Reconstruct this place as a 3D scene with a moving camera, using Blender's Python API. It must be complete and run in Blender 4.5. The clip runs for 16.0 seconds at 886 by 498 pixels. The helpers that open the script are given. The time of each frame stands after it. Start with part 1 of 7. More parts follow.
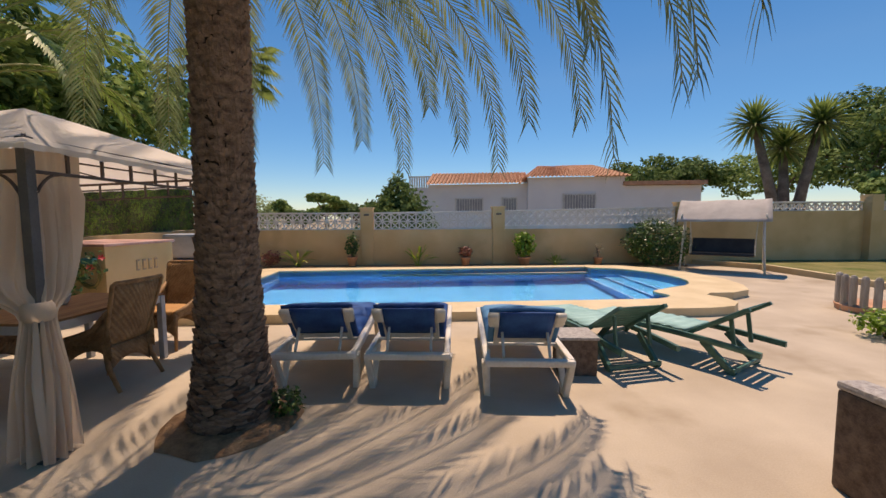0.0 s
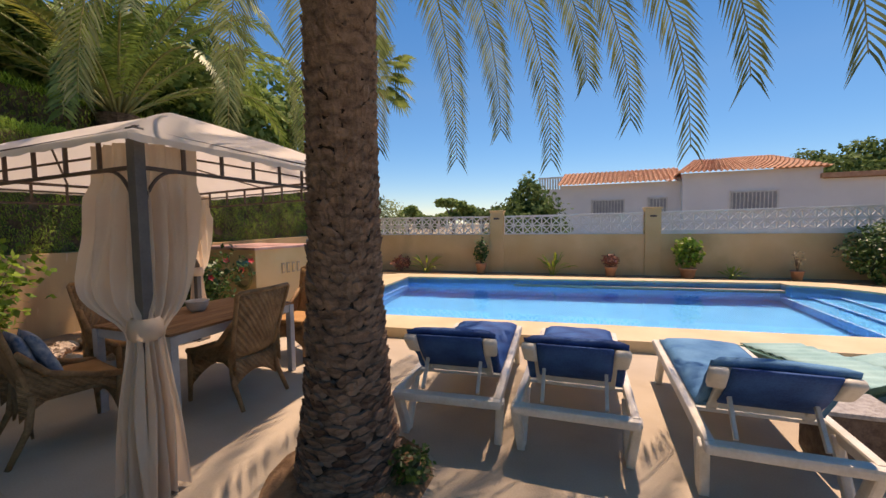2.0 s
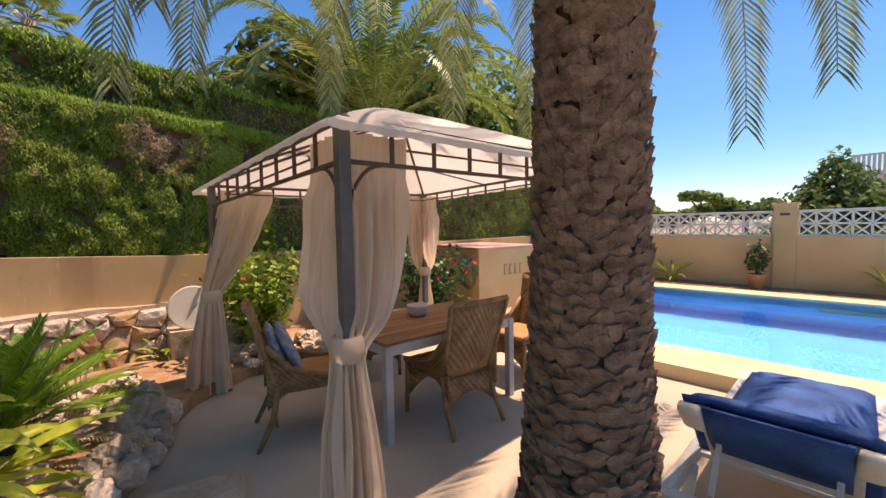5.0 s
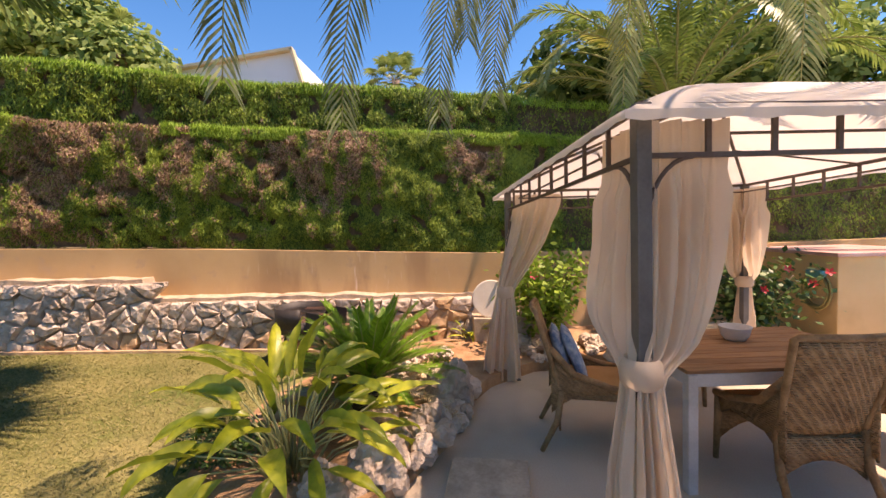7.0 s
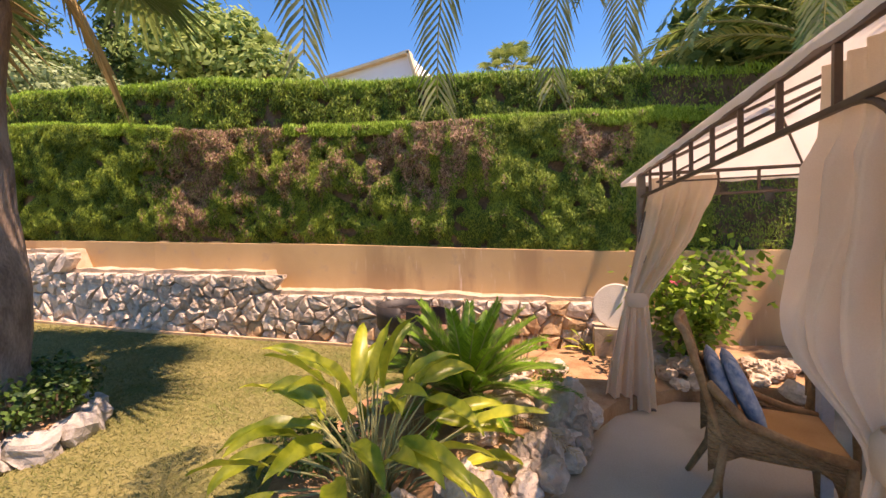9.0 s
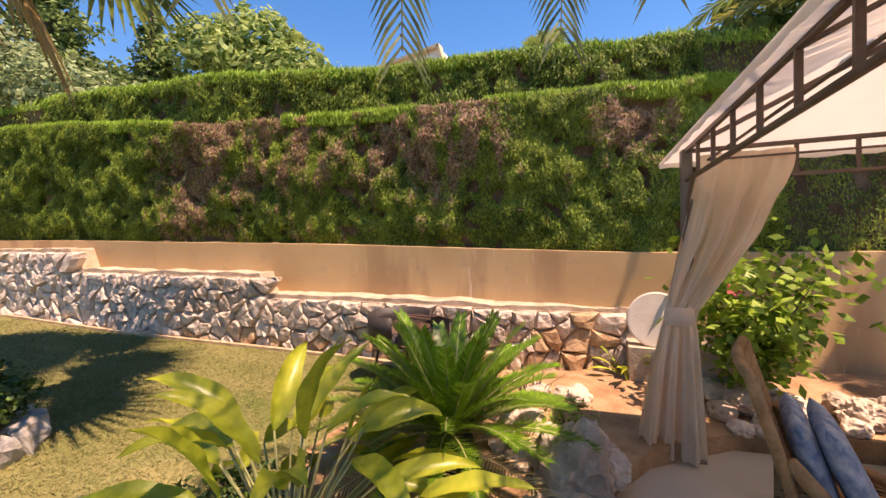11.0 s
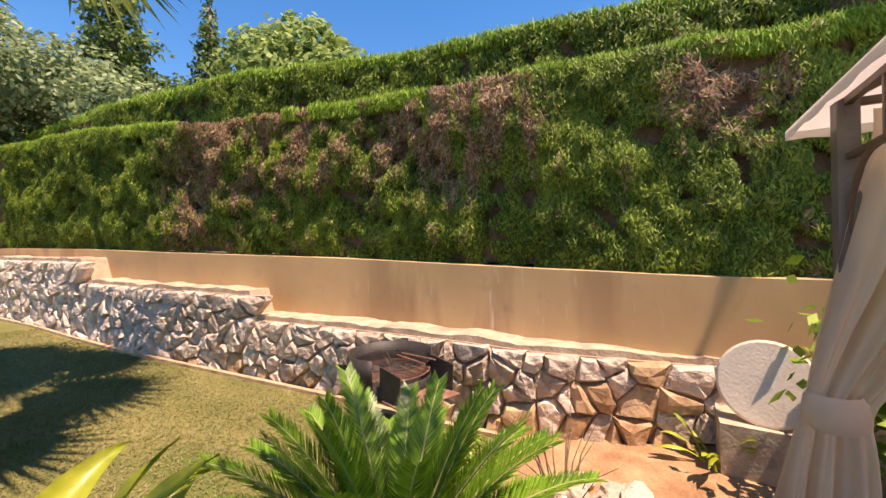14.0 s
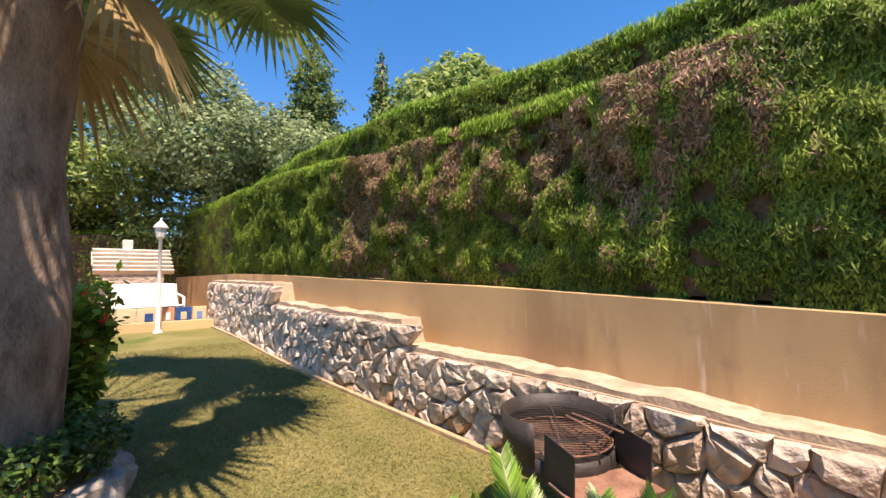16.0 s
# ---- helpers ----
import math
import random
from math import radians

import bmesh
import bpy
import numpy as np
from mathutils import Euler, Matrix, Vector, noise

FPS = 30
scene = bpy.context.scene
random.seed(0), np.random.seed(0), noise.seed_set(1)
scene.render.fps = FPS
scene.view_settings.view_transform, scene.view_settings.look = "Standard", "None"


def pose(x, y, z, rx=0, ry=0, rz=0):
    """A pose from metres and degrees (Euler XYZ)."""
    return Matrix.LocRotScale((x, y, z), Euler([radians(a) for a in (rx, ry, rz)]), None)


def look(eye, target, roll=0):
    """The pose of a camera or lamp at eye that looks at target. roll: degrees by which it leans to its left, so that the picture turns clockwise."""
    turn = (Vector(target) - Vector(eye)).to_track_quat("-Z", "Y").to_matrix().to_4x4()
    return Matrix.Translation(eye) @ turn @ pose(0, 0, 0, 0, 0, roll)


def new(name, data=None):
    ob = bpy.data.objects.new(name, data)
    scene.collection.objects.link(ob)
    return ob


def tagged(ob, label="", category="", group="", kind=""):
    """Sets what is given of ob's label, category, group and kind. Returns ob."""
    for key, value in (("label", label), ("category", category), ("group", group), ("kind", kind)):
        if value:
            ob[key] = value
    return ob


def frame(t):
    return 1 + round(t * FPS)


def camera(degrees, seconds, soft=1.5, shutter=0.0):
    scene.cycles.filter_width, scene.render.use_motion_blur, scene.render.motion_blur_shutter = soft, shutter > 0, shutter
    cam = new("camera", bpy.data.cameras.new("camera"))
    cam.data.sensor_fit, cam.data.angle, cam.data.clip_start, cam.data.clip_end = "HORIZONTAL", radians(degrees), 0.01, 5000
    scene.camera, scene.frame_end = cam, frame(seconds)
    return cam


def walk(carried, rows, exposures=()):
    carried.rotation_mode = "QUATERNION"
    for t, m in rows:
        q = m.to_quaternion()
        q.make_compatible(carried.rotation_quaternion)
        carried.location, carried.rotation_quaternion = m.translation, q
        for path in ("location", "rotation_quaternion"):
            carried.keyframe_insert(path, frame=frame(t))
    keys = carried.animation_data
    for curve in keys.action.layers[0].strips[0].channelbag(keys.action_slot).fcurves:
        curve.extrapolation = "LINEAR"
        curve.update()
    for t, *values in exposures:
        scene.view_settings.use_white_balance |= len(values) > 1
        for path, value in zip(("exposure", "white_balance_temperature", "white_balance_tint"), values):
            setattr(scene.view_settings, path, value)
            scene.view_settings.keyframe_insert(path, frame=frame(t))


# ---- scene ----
cam = camera(95.1, 16.0)
METRES, EYE, TILT, LEAN, TURN = 8.0, 1.5, 0.0, 0.0, 0.0
PATH = [
    (0, (0.346, 0.174, 1.565), (0.113, 2.154, 1.41), -0.3),
    (0.5, (0.263, 0.428, 1.537), (-0.085, 2.392, 1.393), -0.5),
    (1, (0.142, 0.68, 1.541), (-0.349, 2.614, 1.405), -0.6),
    (1.5, (0.023, 0.883, 1.521), (-0.633, 2.768, 1.393), -0.6),
    (2, (-0.107, 1.058, 1.544), (-0.923, 2.879, 1.417), -0.7),
    (2.5, (-0.211, 1.193, 1.558), (-1.174, 2.942, 1.434), -0.9),
    (3, (-0.289, 1.362, 1.51), (-1.39, 3.028, 1.398), -0.9),
    (5.5, (-0.759, 1.716, 1.571), (-2.548, 2.603, 1.454), -1.2),
    (6, (-0.794, 1.738, 1.573), (-2.717, 2.277, 1.466), -1.4),
    (6.5, (-0.816, 1.732, 1.591), (-2.805, 1.913, 1.488), -1.7),
    (7, (-0.821, 1.701, 1.6), (-2.815, 1.576, 1.501), -1.8),
    (7.5, (-0.88, 1.714, 1.583), (-2.844, 1.35, 1.487), -1.8),
    (8, (-0.993, 1.74, 1.569), (-2.921, 1.217, 1.475), -1.9),
    (8.5, (-1.161, 1.746, 1.54), (-3.059, 1.123, 1.456), -1.9),
    (9, (-1.321, 1.702, 1.543), (-3.201, 1.026, 1.459), -1.9),
    (11.5, (-2.27, 1.853, 1.483), (-4.049, 0.941, 1.417), -1.9),
    (12, (-2.457, 1.838, 1.492), (-4.214, 0.885, 1.428), -1.8),
    (12.5, (-2.648, 1.844, 1.515), (-4.387, 0.858, 1.455), -1.8),
    (13, (-2.815, 1.841, 1.545), (-4.537, 0.825, 1.49), -1.7),
    (13.5, (-2.972, 1.817, 1.539), (-4.67, 0.761, 1.503), -1.6),
    (14, (-3.155, 1.748, 1.514), (-4.814, 0.631, 1.499), -1.5),
    (14.5, (-3.325, 1.618, 1.504), (-4.918, 0.409, 1.523), -1.6),
    (15, (-3.511, 1.527, 1.558), (-4.972, 0.162, 1.599), -1.5),
    (15.5, (-3.495, 1.4, 1.508), (-4.831, -0.085, 1.613), -1.3),
    (16, (-3.54, 1.322, 1.507), (-4.677, -0.317, 1.649), -1.0),
]
walk(cam, [(t, look(eye, target, roll)) for t, eye, target, roll in PATH],
     exposures=[(0, -0.22, 8500, 25), (1.5, -0.08, 8700, 28), (3, 0.14, 8850, 31), (5.5, 0.58, 8750, 34), (7, 0.84, 8950, 36), (9, 0.98, 9000, 38), (12.5, 0.86, 8900, 36), (16, 0.87, 7950, 28)])

# ---- light ----
SHADOW = Vector((-0.1, -0.995, 0)).normalized()
ELEV = radians(67)
world = bpy.data.worlds.new("world")
scene.world = world
world.use_nodes = True
wn = world.node_tree.nodes
sky = wn.new("ShaderNodeTexSky")
sky.sky_type, sky.sun_disc, sky.sun_elevation = "NISHITA", False, ELEV
sky.sun_rotation = math.atan2(-SHADOW.x, -SHADOW.y)
sky.air_density, sky.dust_density, sky.ozone_density = 1.0, 0.0, 3.5
wn["Background"].inputs[1].default_value = 0.15
rich = wn.new("ShaderNodeHueSaturation")
rich.inputs["Saturation"].default_value = 1.36
# the clear air over the sea keeps the sky blue down to the horizon
aim, height, low_sky, tint = wn.new("ShaderNodeTexCoord"), wn.new("ShaderNodeSeparateXYZ"), wn.new("ShaderNodeMapRange"), wn.new("ShaderNodeMix")
low_sky.inputs["From Min"].default_value, low_sky.inputs["From Max"].default_value = 0.0, 0.3
low_sky.inputs["To Min"].default_value, low_sky.inputs["To Max"].default_value = 1.0, 0.0
tint.data_type, tint.blend_type = "RGBA", "MULTIPLY"
tint.inputs[7].default_value = (0.66, 0.8, 0.98, 1)
links = world.node_tree.links
links.new(aim.outputs["Generated"], height.inputs[0])
links.new(height.outputs["Z"], low_sky.inputs["Value"])
links.new(low_sky.outputs[0], tint.inputs[0])
links.new(sky.outputs[0], tint.inputs[6])
links.new(tint.outputs[2], rich.inputs["Color"])
links.new(rich.outputs[0], wn["Background"].inputs[0])
sun = new("sun", bpy.data.lights.new("sun", "SUN"))
sun.data.energy, sun.data.angle, sun.data.color = 4.8, radians(0.55), (1.0, 0.93, 0.82)
sun_dir = Vector((-SHADOW.x * math.cos(ELEV), -SHADOW.y * math.cos(ELEV), math.sin(ELEV)))
sun.matrix_world = look(sun_dir * 40, (0, 0, 0))


# ---- material helpers ----
def material(name, low, high, scale=6.0, rough=0.8, bump=0.3, fine=60.0, island=0.0, metal=0.0, transl=0.0, blotch=None, stretch=(1, 1, 1), spec=0.3, piece=0.0, depth=0.02):
    """A surface of two colours mixed by broad and fine noise, with relief. island and piece: variation from leaf to leaf and piece to piece."""
    m = bpy.data.materials.new(name)
    m.use_nodes = True
    n, l = m.node_tree.nodes, m.node_tree.links
    b = n["Principled BSDF"]
    tc, mp = n.new("ShaderNodeTexCoord"), n.new("ShaderNodeMapping")
    mp.inputs["Scale"].default_value = stretch
    l.new(tc.outputs["Object"], mp.inputs[0])
    a, f = n.new("ShaderNodeTexNoise"), n.new("ShaderNodeTexNoise")
    a.inputs["Scale"].default_value, a.inputs["Detail"].default_value = scale, 5
    f.inputs["Scale"].default_value, f.inputs["Detail"].default_value = fine, 3
    l.new(mp.outputs[0], a.inputs[0])
    l.new(mp.outputs[0], f.inputs[0])
    add = n.new("ShaderNodeMath")
    add.operation = "MULTIPLY_ADD"
    add.inputs[1].default_value = 0.4
    l.new(f.outputs[0], add.inputs[0])
    l.new(a.outputs[0], add.inputs[2])
    ramp = n.new("ShaderNodeValToRGB")
    ramp.color_ramp.elements[0].position, ramp.color_ramp.elements[1].position = 0.48, 0.92
    ramp.color_ramp.elements[0].color, ramp.color_ramp.elements[1].color = (*low, 1), (*high, 1)
    out = ramp.outputs[0]
    fac = add.outputs[0]
    if island or piece:
        rnd = n.new("ShaderNodeNewGeometry" if island else "ShaderNodeObjectInfo")
        k = n.new("ShaderNodeMath")
        k.operation = "MULTIPLY_ADD"
        k.inputs[1].default_value = island or piece
        l.new(rnd.outputs["Random Per Island" if island else "Random"], k.inputs[0])
        sub = n.new("ShaderNodeMath")
        sub.operation = "SUBTRACT"
        sub.inputs[1].default_value = (island or piece) / 2
        l.new(add.outputs[0], sub.inputs[0])
        l.new(sub.outputs[0], k.inputs[2])
        fac = k.outputs[0]
    l.new(fac, ramp.inputs[0])
    if blotch:
        w, mix, r2 = n.new("ShaderNodeTexNoise"), n.new("ShaderNodeMix"), n.new("ShaderNodeValToRGB")
        w.inputs["Scale"].default_value, w.inputs["Detail"].default_value = blotch[3], 6
        l.new(tc.outputs["Object"], w.inputs[0])
        r2.color_ramp.elements[0].position, r2.color_ramp.elements[1].position = blotch[4], min(1.0, blotch[4] + 0.14)
        l.new(w.outputs[0], r2.inputs[0])
        mix.data_type = "RGBA"
        l.new(r2.outputs[0], mix.inputs[0])
        l.new(out, mix.inputs[6])
        mix.inputs[7].default_value = (*blotch[:3], 1)
        out = mix.outputs[2]
    l.new(out, b.inputs["Base Color"])
    b.inputs["Roughness"].default_value, b.inputs["Metallic"].default_value = rough, metal
    b.inputs["Specular IOR Level"].default_value = spec
    if bump:
        bp = n.new("ShaderNodeBump")
        bp.inputs["Strength"].default_value, bp.inputs["Distance"].default_value = bump, depth
        l.new(add.outputs[0], bp.inputs["Height"])
        l.new(bp.outputs[0], b.inputs["Normal"])
    if transl:
        t, ms = n.new("ShaderNodeBsdfTranslucent"), n.new("ShaderNodeMixShader")
        l.new(out, t.inputs[0])
        ms.inputs[0].default_value = transl
        l.new(b.outputs[0], ms.inputs[1])
        l.new(t.outputs[0], ms.inputs[2])
        l.new(ms.outputs[0], n["Material Output"].inputs[0])
    return m


M = {}
M["patio"] = material("patio_concrete", (0.42, 0.345, 0.26), (0.56, 0.475, 0.365), 1.3, 0.85, 0.25, 90, blotch=(0.36, 0.285, 0.2, 0.9, 0.58))
M["coping"] = material("coping_stone", (0.6, 0.47, 0.28), (0.74, 0.6, 0.39), 2.0, 0.75, 0.2, 80)
M["ochre"] = material("ochre_render", (0.64, 0.42, 0.2), (0.76, 0.53, 0.28), 1.2, 0.9, 0.35, 120, blotch=(0.56, 0.37, 0.18, 0.8, 0.58))
M["ochre_worn"] = material("ochre_render_worn", (0.5, 0.32, 0.155), (0.63, 0.42, 0.215), 1.2, 0.9, 0.14, 150, blotch=(0.5, 0.34, 0.2, 6.0, 0.6))


def weathered(m):
    """Dark run-down stains and pale flaked drips over a render, in uneven stretches."""
    n, l = m.node_tree.nodes, m.node_tree.links
    b, tc = n["Principled BSDF"], n["Texture Coordinate"]
    src = b.inputs["Base Color"].links[0].from_socket
    for scale, lo, colour, strength in (((2.2, 2.2, 0.5), 0.5, (0.33, 0.19, 0.1), 0.6), ((15, 15, 2.4), 0.62, (0.72, 0.56, 0.42), 0.8)):
        mp, t, broad, r1, r2, mul, mix = (n.new(k) for k in ("ShaderNodeMapping", "ShaderNodeTexNoise", "ShaderNodeTexNoise", "ShaderNodeMapRange", "ShaderNodeMapRange", "ShaderNodeMath", "ShaderNodeMix"))
        mp.inputs["Scale"].default_value = scale
        l.new(tc.outputs["Object"], mp.inputs[0])
        l.new(mp.outputs[0], t.inputs[0])
        l.new(tc.outputs["Object"], broad.inputs[0])
        t.inputs["Scale"].default_value, t.inputs["Detail"].default_value = 1.0, 6
        broad.inputs["Scale"].default_value = 0.45
        for k, a, c in ((r1, lo, lo + 0.12), (r2, 0.44, 0.58)):
            k.inputs["From Min"].default_value, k.inputs["From Max"].default_value = a, c
        r2.inputs["To Max"].default_value = strength
        l.new(t.outputs[0], r1.inputs[0])
        l.new(broad.outputs[0], r2.inputs[0])
        mul.operation = "MULTIPLY"
        l.new(r1.outputs[0], mul.inputs[0])
        l.new(r2.outputs[0], mul.inputs[1])
        mix.data_type = "RGBA"
        l.new(mul.outputs[0], mix.inputs[0])
        l.new(src, mix.inputs[6])
        mix.inputs[7].default_value = (*colour, 1)
        src = mix.outputs[2]
    l.new(src, b.inputs["Base Color"])


weathered(M["ochre_worn"])
M["white"] = material("white_paint", (0.68, 0.66, 0.6), (0.8, 0.78, 0.73), 4, 0.7, 0.15, 80)
M["stone"] = material("limestone", (0.4, 0.31, 0.24), (0.66, 0.55, 0.45), 9, 0.92, 1.0, 26, depth=0.05, piece=0.45, blotch=(0.46, 0.29, 0.15, 3.0, 0.66))
M["rust_stone"] = material("rust_limestone", (0.33, 0.19, 0.1), (0.55, 0.38, 0.23), 7, 0.92, 0.9, 40, piece=0.4)
M["mortar"] = material("wall_mortar", (0.36, 0.26, 0.175), (0.52, 0.4, 0.29), 8, 0.95, 0.6, 60)
M["cap"] = material("cement_cap", (0.36, 0.27, 0.19), (0.58, 0.46, 0.34), 7, 0.92, 1.0, 45, blotch=(0.3, 0.23, 0.17, 3.0, 0.58))
M["grass"] = material("lawn_turf", (0.12, 0.13, 0.035), (0.27, 0.235, 0.095), 1.4, 0.95, 0.9, 130, blotch=(0.1, 0.135, 0.03, 1.1, 0.54))
M["soil"] = material("dry_soil", (0.27, 0.14, 0.07), (0.47, 0.3, 0.17), 5, 0.95, 0.9, 50)
M["mulch"] = material("dark_mulch", (0.16, 0.09, 0.05), (0.34, 0.21, 0.12), 9, 0.95, 1.0, 60)
M["earth"] = material("bare_earth", (0.22, 0.17, 0.1), (0.33, 0.27, 0.18), 0.8, 0.95, 0.4, 30)
M["hedge"] = material("hedge_foliage", (0.05, 0.11, 0.014), (0.3, 0.42, 0.06), 2.6, 0.6, 0, 30, island=0.5, transl=0.3)
M["hedge_top"] = material("hedge_young_growth", (0.15, 0.3, 0.02), (0.36, 0.56, 0.08), 2, 0.6, 0, 30, island=0.5, transl=0.35)
# twig brown, kept dark so gaps between the leaves read as shade
M["hedge_core"] = material("hedge_shaded_core", (0.06, 0.045, 0.025), (0.2, 0.14, 0.09), 5, 0.95, 0.5, 40)
M["hedge_dry"] = material("hedge_dry_twigs", (0.17, 0.1, 0.06), (0.48, 0.32, 0.21), 3, 0.9, 0, 40, island=0.8, transl=0.1)
M["bark"] = material("palm_bark", (0.09, 0.05, 0.034), (0.36, 0.235, 0.165), 11, 0.95, 1.0, 110, piece=0.35, stretch=(1, 1, 2.2))
# near-black: shade painted into cracks between leaf stubs; the cycad trunk takes it too
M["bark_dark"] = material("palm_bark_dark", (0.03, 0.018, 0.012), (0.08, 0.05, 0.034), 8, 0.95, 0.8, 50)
M["frond"] = material("palm_leaflet", (0.1, 0.135, 0.05), (0.29, 0.34, 0.15), 3, 0.4, 0, 30, island=0.5, transl=0.3, spec=0.5)
M["frond_gold"] = material("yellowing_palm_leaflet", (0.26, 0.28, 0.05), (0.5, 0.48, 0.14), 3, 0.45, 0, 30, island=0.5, transl=0.35)
M["rachis"] = material("frond_stalk", (0.2, 0.22, 0.07), (0.4, 0.38, 0.18), 6, 0.5, 0.1, 60)
M["canopy"] = material("canopy_fabric", (0.86, 0.79, 0.71), (0.93, 0.87, 0.8), 3, 0.7, 0.3, 200, transl=0.38)
M["curtain"] = material("curtain_fabric", (0.76, 0.61, 0.47), (0.87, 0.74, 0.6), 3, 0.85, 0.3, 260, transl=0.45)
M["steel"] = material("dark_grey_steel", (0.09, 0.085, 0.08), (0.15, 0.14, 0.13), 6, 0.5, 0.1, 60, spec=0.5)
M["bronze"] = material("brown_steel", (0.07, 0.045, 0.035), (0.13, 0.09, 0.07), 6, 0.5, 0.1, 60, spec=0.5)
M["teak"] = material("teak_boards", (0.2, 0.09, 0.04), (0.38, 0.2, 0.1), 4, 0.55, 0.2, 60, stretch=(8, 1, 8), piece=0.3)
M["table_grey"] = material("grey_table_frame", (0.4, 0.39, 0.38), (0.54, 0.53, 0.52), 6, 0.5, 0.1, 60)
M["rattan"] = material("woven_rattan", (0.17, 0.085, 0.035), (0.4, 0.235, 0.115), 9, 0.6, 0.5, 70, island=0.4)
M["pool"] = material("pool_tiles", (0.04, 0.38, 0.74), (0.08, 0.47, 0.82), 2, 0.3, 0, 40)
M["pool_line"] = material("pool_tile_line", (0.3, 0.5, 0.75), (0.4, 0.6, 0.85), 3, 0.3, 0, 40)
M["roof"] = material("terracotta", (0.56, 0.28, 0.16), (0.8, 0.5, 0.32), 3, 0.85, 0.4, 30, piece=0.4)
M["house_wall"] = material("white_house_render", (0.78, 0.77, 0.76), (0.86, 0.85, 0.83), 0.8, 0.85, 0.1, 60)
M["dark"] = material("dark_opening", (0.02, 0.02, 0.022), (0.05, 0.05, 0.055), 3, 0.3, 0, 20)


def water_material():
    m = bpy.data.materials.new("pool_water")
    m.use_nodes = True
    n, l = m.node_tree.nodes, m.node_tree.links
    b = n["Principled BSDF"]
    b.inputs["Base Color"].default_value = (0.68, 0.9, 1, 1)
    b.inputs["Transmission Weight"].default_value, b.inputs["IOR"].default_value, b.inputs["Roughness"].default_value = 1, 1.33, 0.02
    t, bp = n.new("ShaderNodeTexNoise"), n.new("ShaderNodeBump")
    t.inputs["Scale"].default_value, t.inputs["Detail"].default_value = 2.5, 2
    bp.inputs["Strength"].default_value, bp.inputs["Distance"].default_value = 0.05, 0.02
    l.new(t.outputs[0], bp.inputs["Height"])
    l.new(bp.outputs[0], b.inputs["Normal"])
    return m


M["water"] = water_material()

# ---- mesh helpers ----
rng = np.random.default_rng(7)


def finish(name, bm, mat, parent=None, smooth=False):
    me = bpy.data.meshes.new(name)
    bm.to_mesh(me)
    bm.free()
    me.materials.append(mat)
    if smooth:
        me.polygons.foreach_set("use_smooth", [True] * len(me.polygons))
    ob = new(name, me)
    ob.parent = parent
    return ob


def part(name, bm, mat, parent, label="", smooth=False):
    ob = finish(name, bm, mat, parent, smooth)
    return tagged(ob, label)


def structure(name, bm, mat, label, category, smooth=False):
    return tagged(finish(name, bm, mat, None, smooth), label, category, kind="structure")


def thing(name, label, category, at=(0, 0, 0), rz=0.0, group=""):
    ob = new(name)
    ob.empty_display_size = 0.1
    ob.matrix_basis = pose(*at, 0, 0, rz)
    return tagged(ob, label, category, group)


def raw(name, verts, faces, mat, parent=None, smooth=False):
    me = bpy.data.meshes.new(name)
    verts, faces = np.asarray(verts, np.float32), np.asarray(faces, np.int32)
    n, k = faces.shape
    me.vertices.add(len(verts))
    me.vertices.foreach_set("co", verts.ravel())
    me.loops.add(n * k)
    me.loops.foreach_set("vertex_index", faces.ravel())
    me.polygons.add(n)
    me.polygons.foreach_set("loop_start", np.arange(0, n * k, k, dtype=np.int32))
    me.polygons.foreach_set("use_smooth", np.full(n, smooth))
    me.update(calc_edges=True)
    me.materials.append(mat)
    ob = new(name, me)
    ob.parent = parent
    return ob


def box(bm, size, m=None, bevel=0.0):
    """A block of that size centred on the pose m, with rounded edges."""
    got = bmesh.ops.create_cube(bm, size=1)["verts"]
    bmesh.ops.scale(bm, vec=size, verts=got)
    if bevel:
        edges = list({e for v in got for e in v.link_edges})
        got = list({v for f in bmesh.ops.bevel(bm, geom=edges, offset=bevel, segments=2, affect="EDGES", profile=0.6)["faces"] for v in f.verts} | {v for v in got if v.is_valid})
    if m is not None:
        bmesh.ops.transform(bm, matrix=m, verts=got)
    return bm


def bar(bm, a, b, w, h, bevel=0.0, up=(0, 0, 1)):
    """A straight bar of section w x h from a to b."""
    a, b = Vector(a), Vector(b)
    d = (b - a).normalized()
    u = Vector(up)
    if abs(d.dot(u)) > 0.99:
        u = Vector((0, 1, 0))
    s = d.cross(u).normalized()
    u = s.cross(d)
    m = Matrix((s, d, u)).transposed().to_4x4()
    m.translation = (a + b) / 2
    return box(bm, (w, (b - a).length, h), m, bevel)


def tube(bm, pts, radius, seg=8, cap=True):
    """A round tube along points; radius a number or one for each point."""
    pts = [Vector(p) for p in pts]
    rs = radius if hasattr(radius, "__len__") else [radius] * len(pts)
    rings, side = [], None
    for i, p in enumerate(pts):
        d = (pts[min(i + 1, len(pts) - 1)] - pts[max(i - 1, 0)]).normalized()
        if side is None:
            side = d.orthogonal().normalized()
        side = (side - d * side.dot(d)).normalized()
        other = d.cross(side)
        rings.append([bm.verts.new(p + rs[i] * (side * math.cos(k * math.tau / seg) + other * math.sin(k * math.tau / seg))) for k in range(seg)])
    for r, q in zip(rings, rings[1:]):
        for k in range(seg):
            bm.faces.new((r[k], r[(k + 1) % seg], q[(k + 1) % seg], q[k]))
    if cap:
        bm.faces.new(rings[0][::-1])
        bm.faces.new(rings[-1])
    return bm


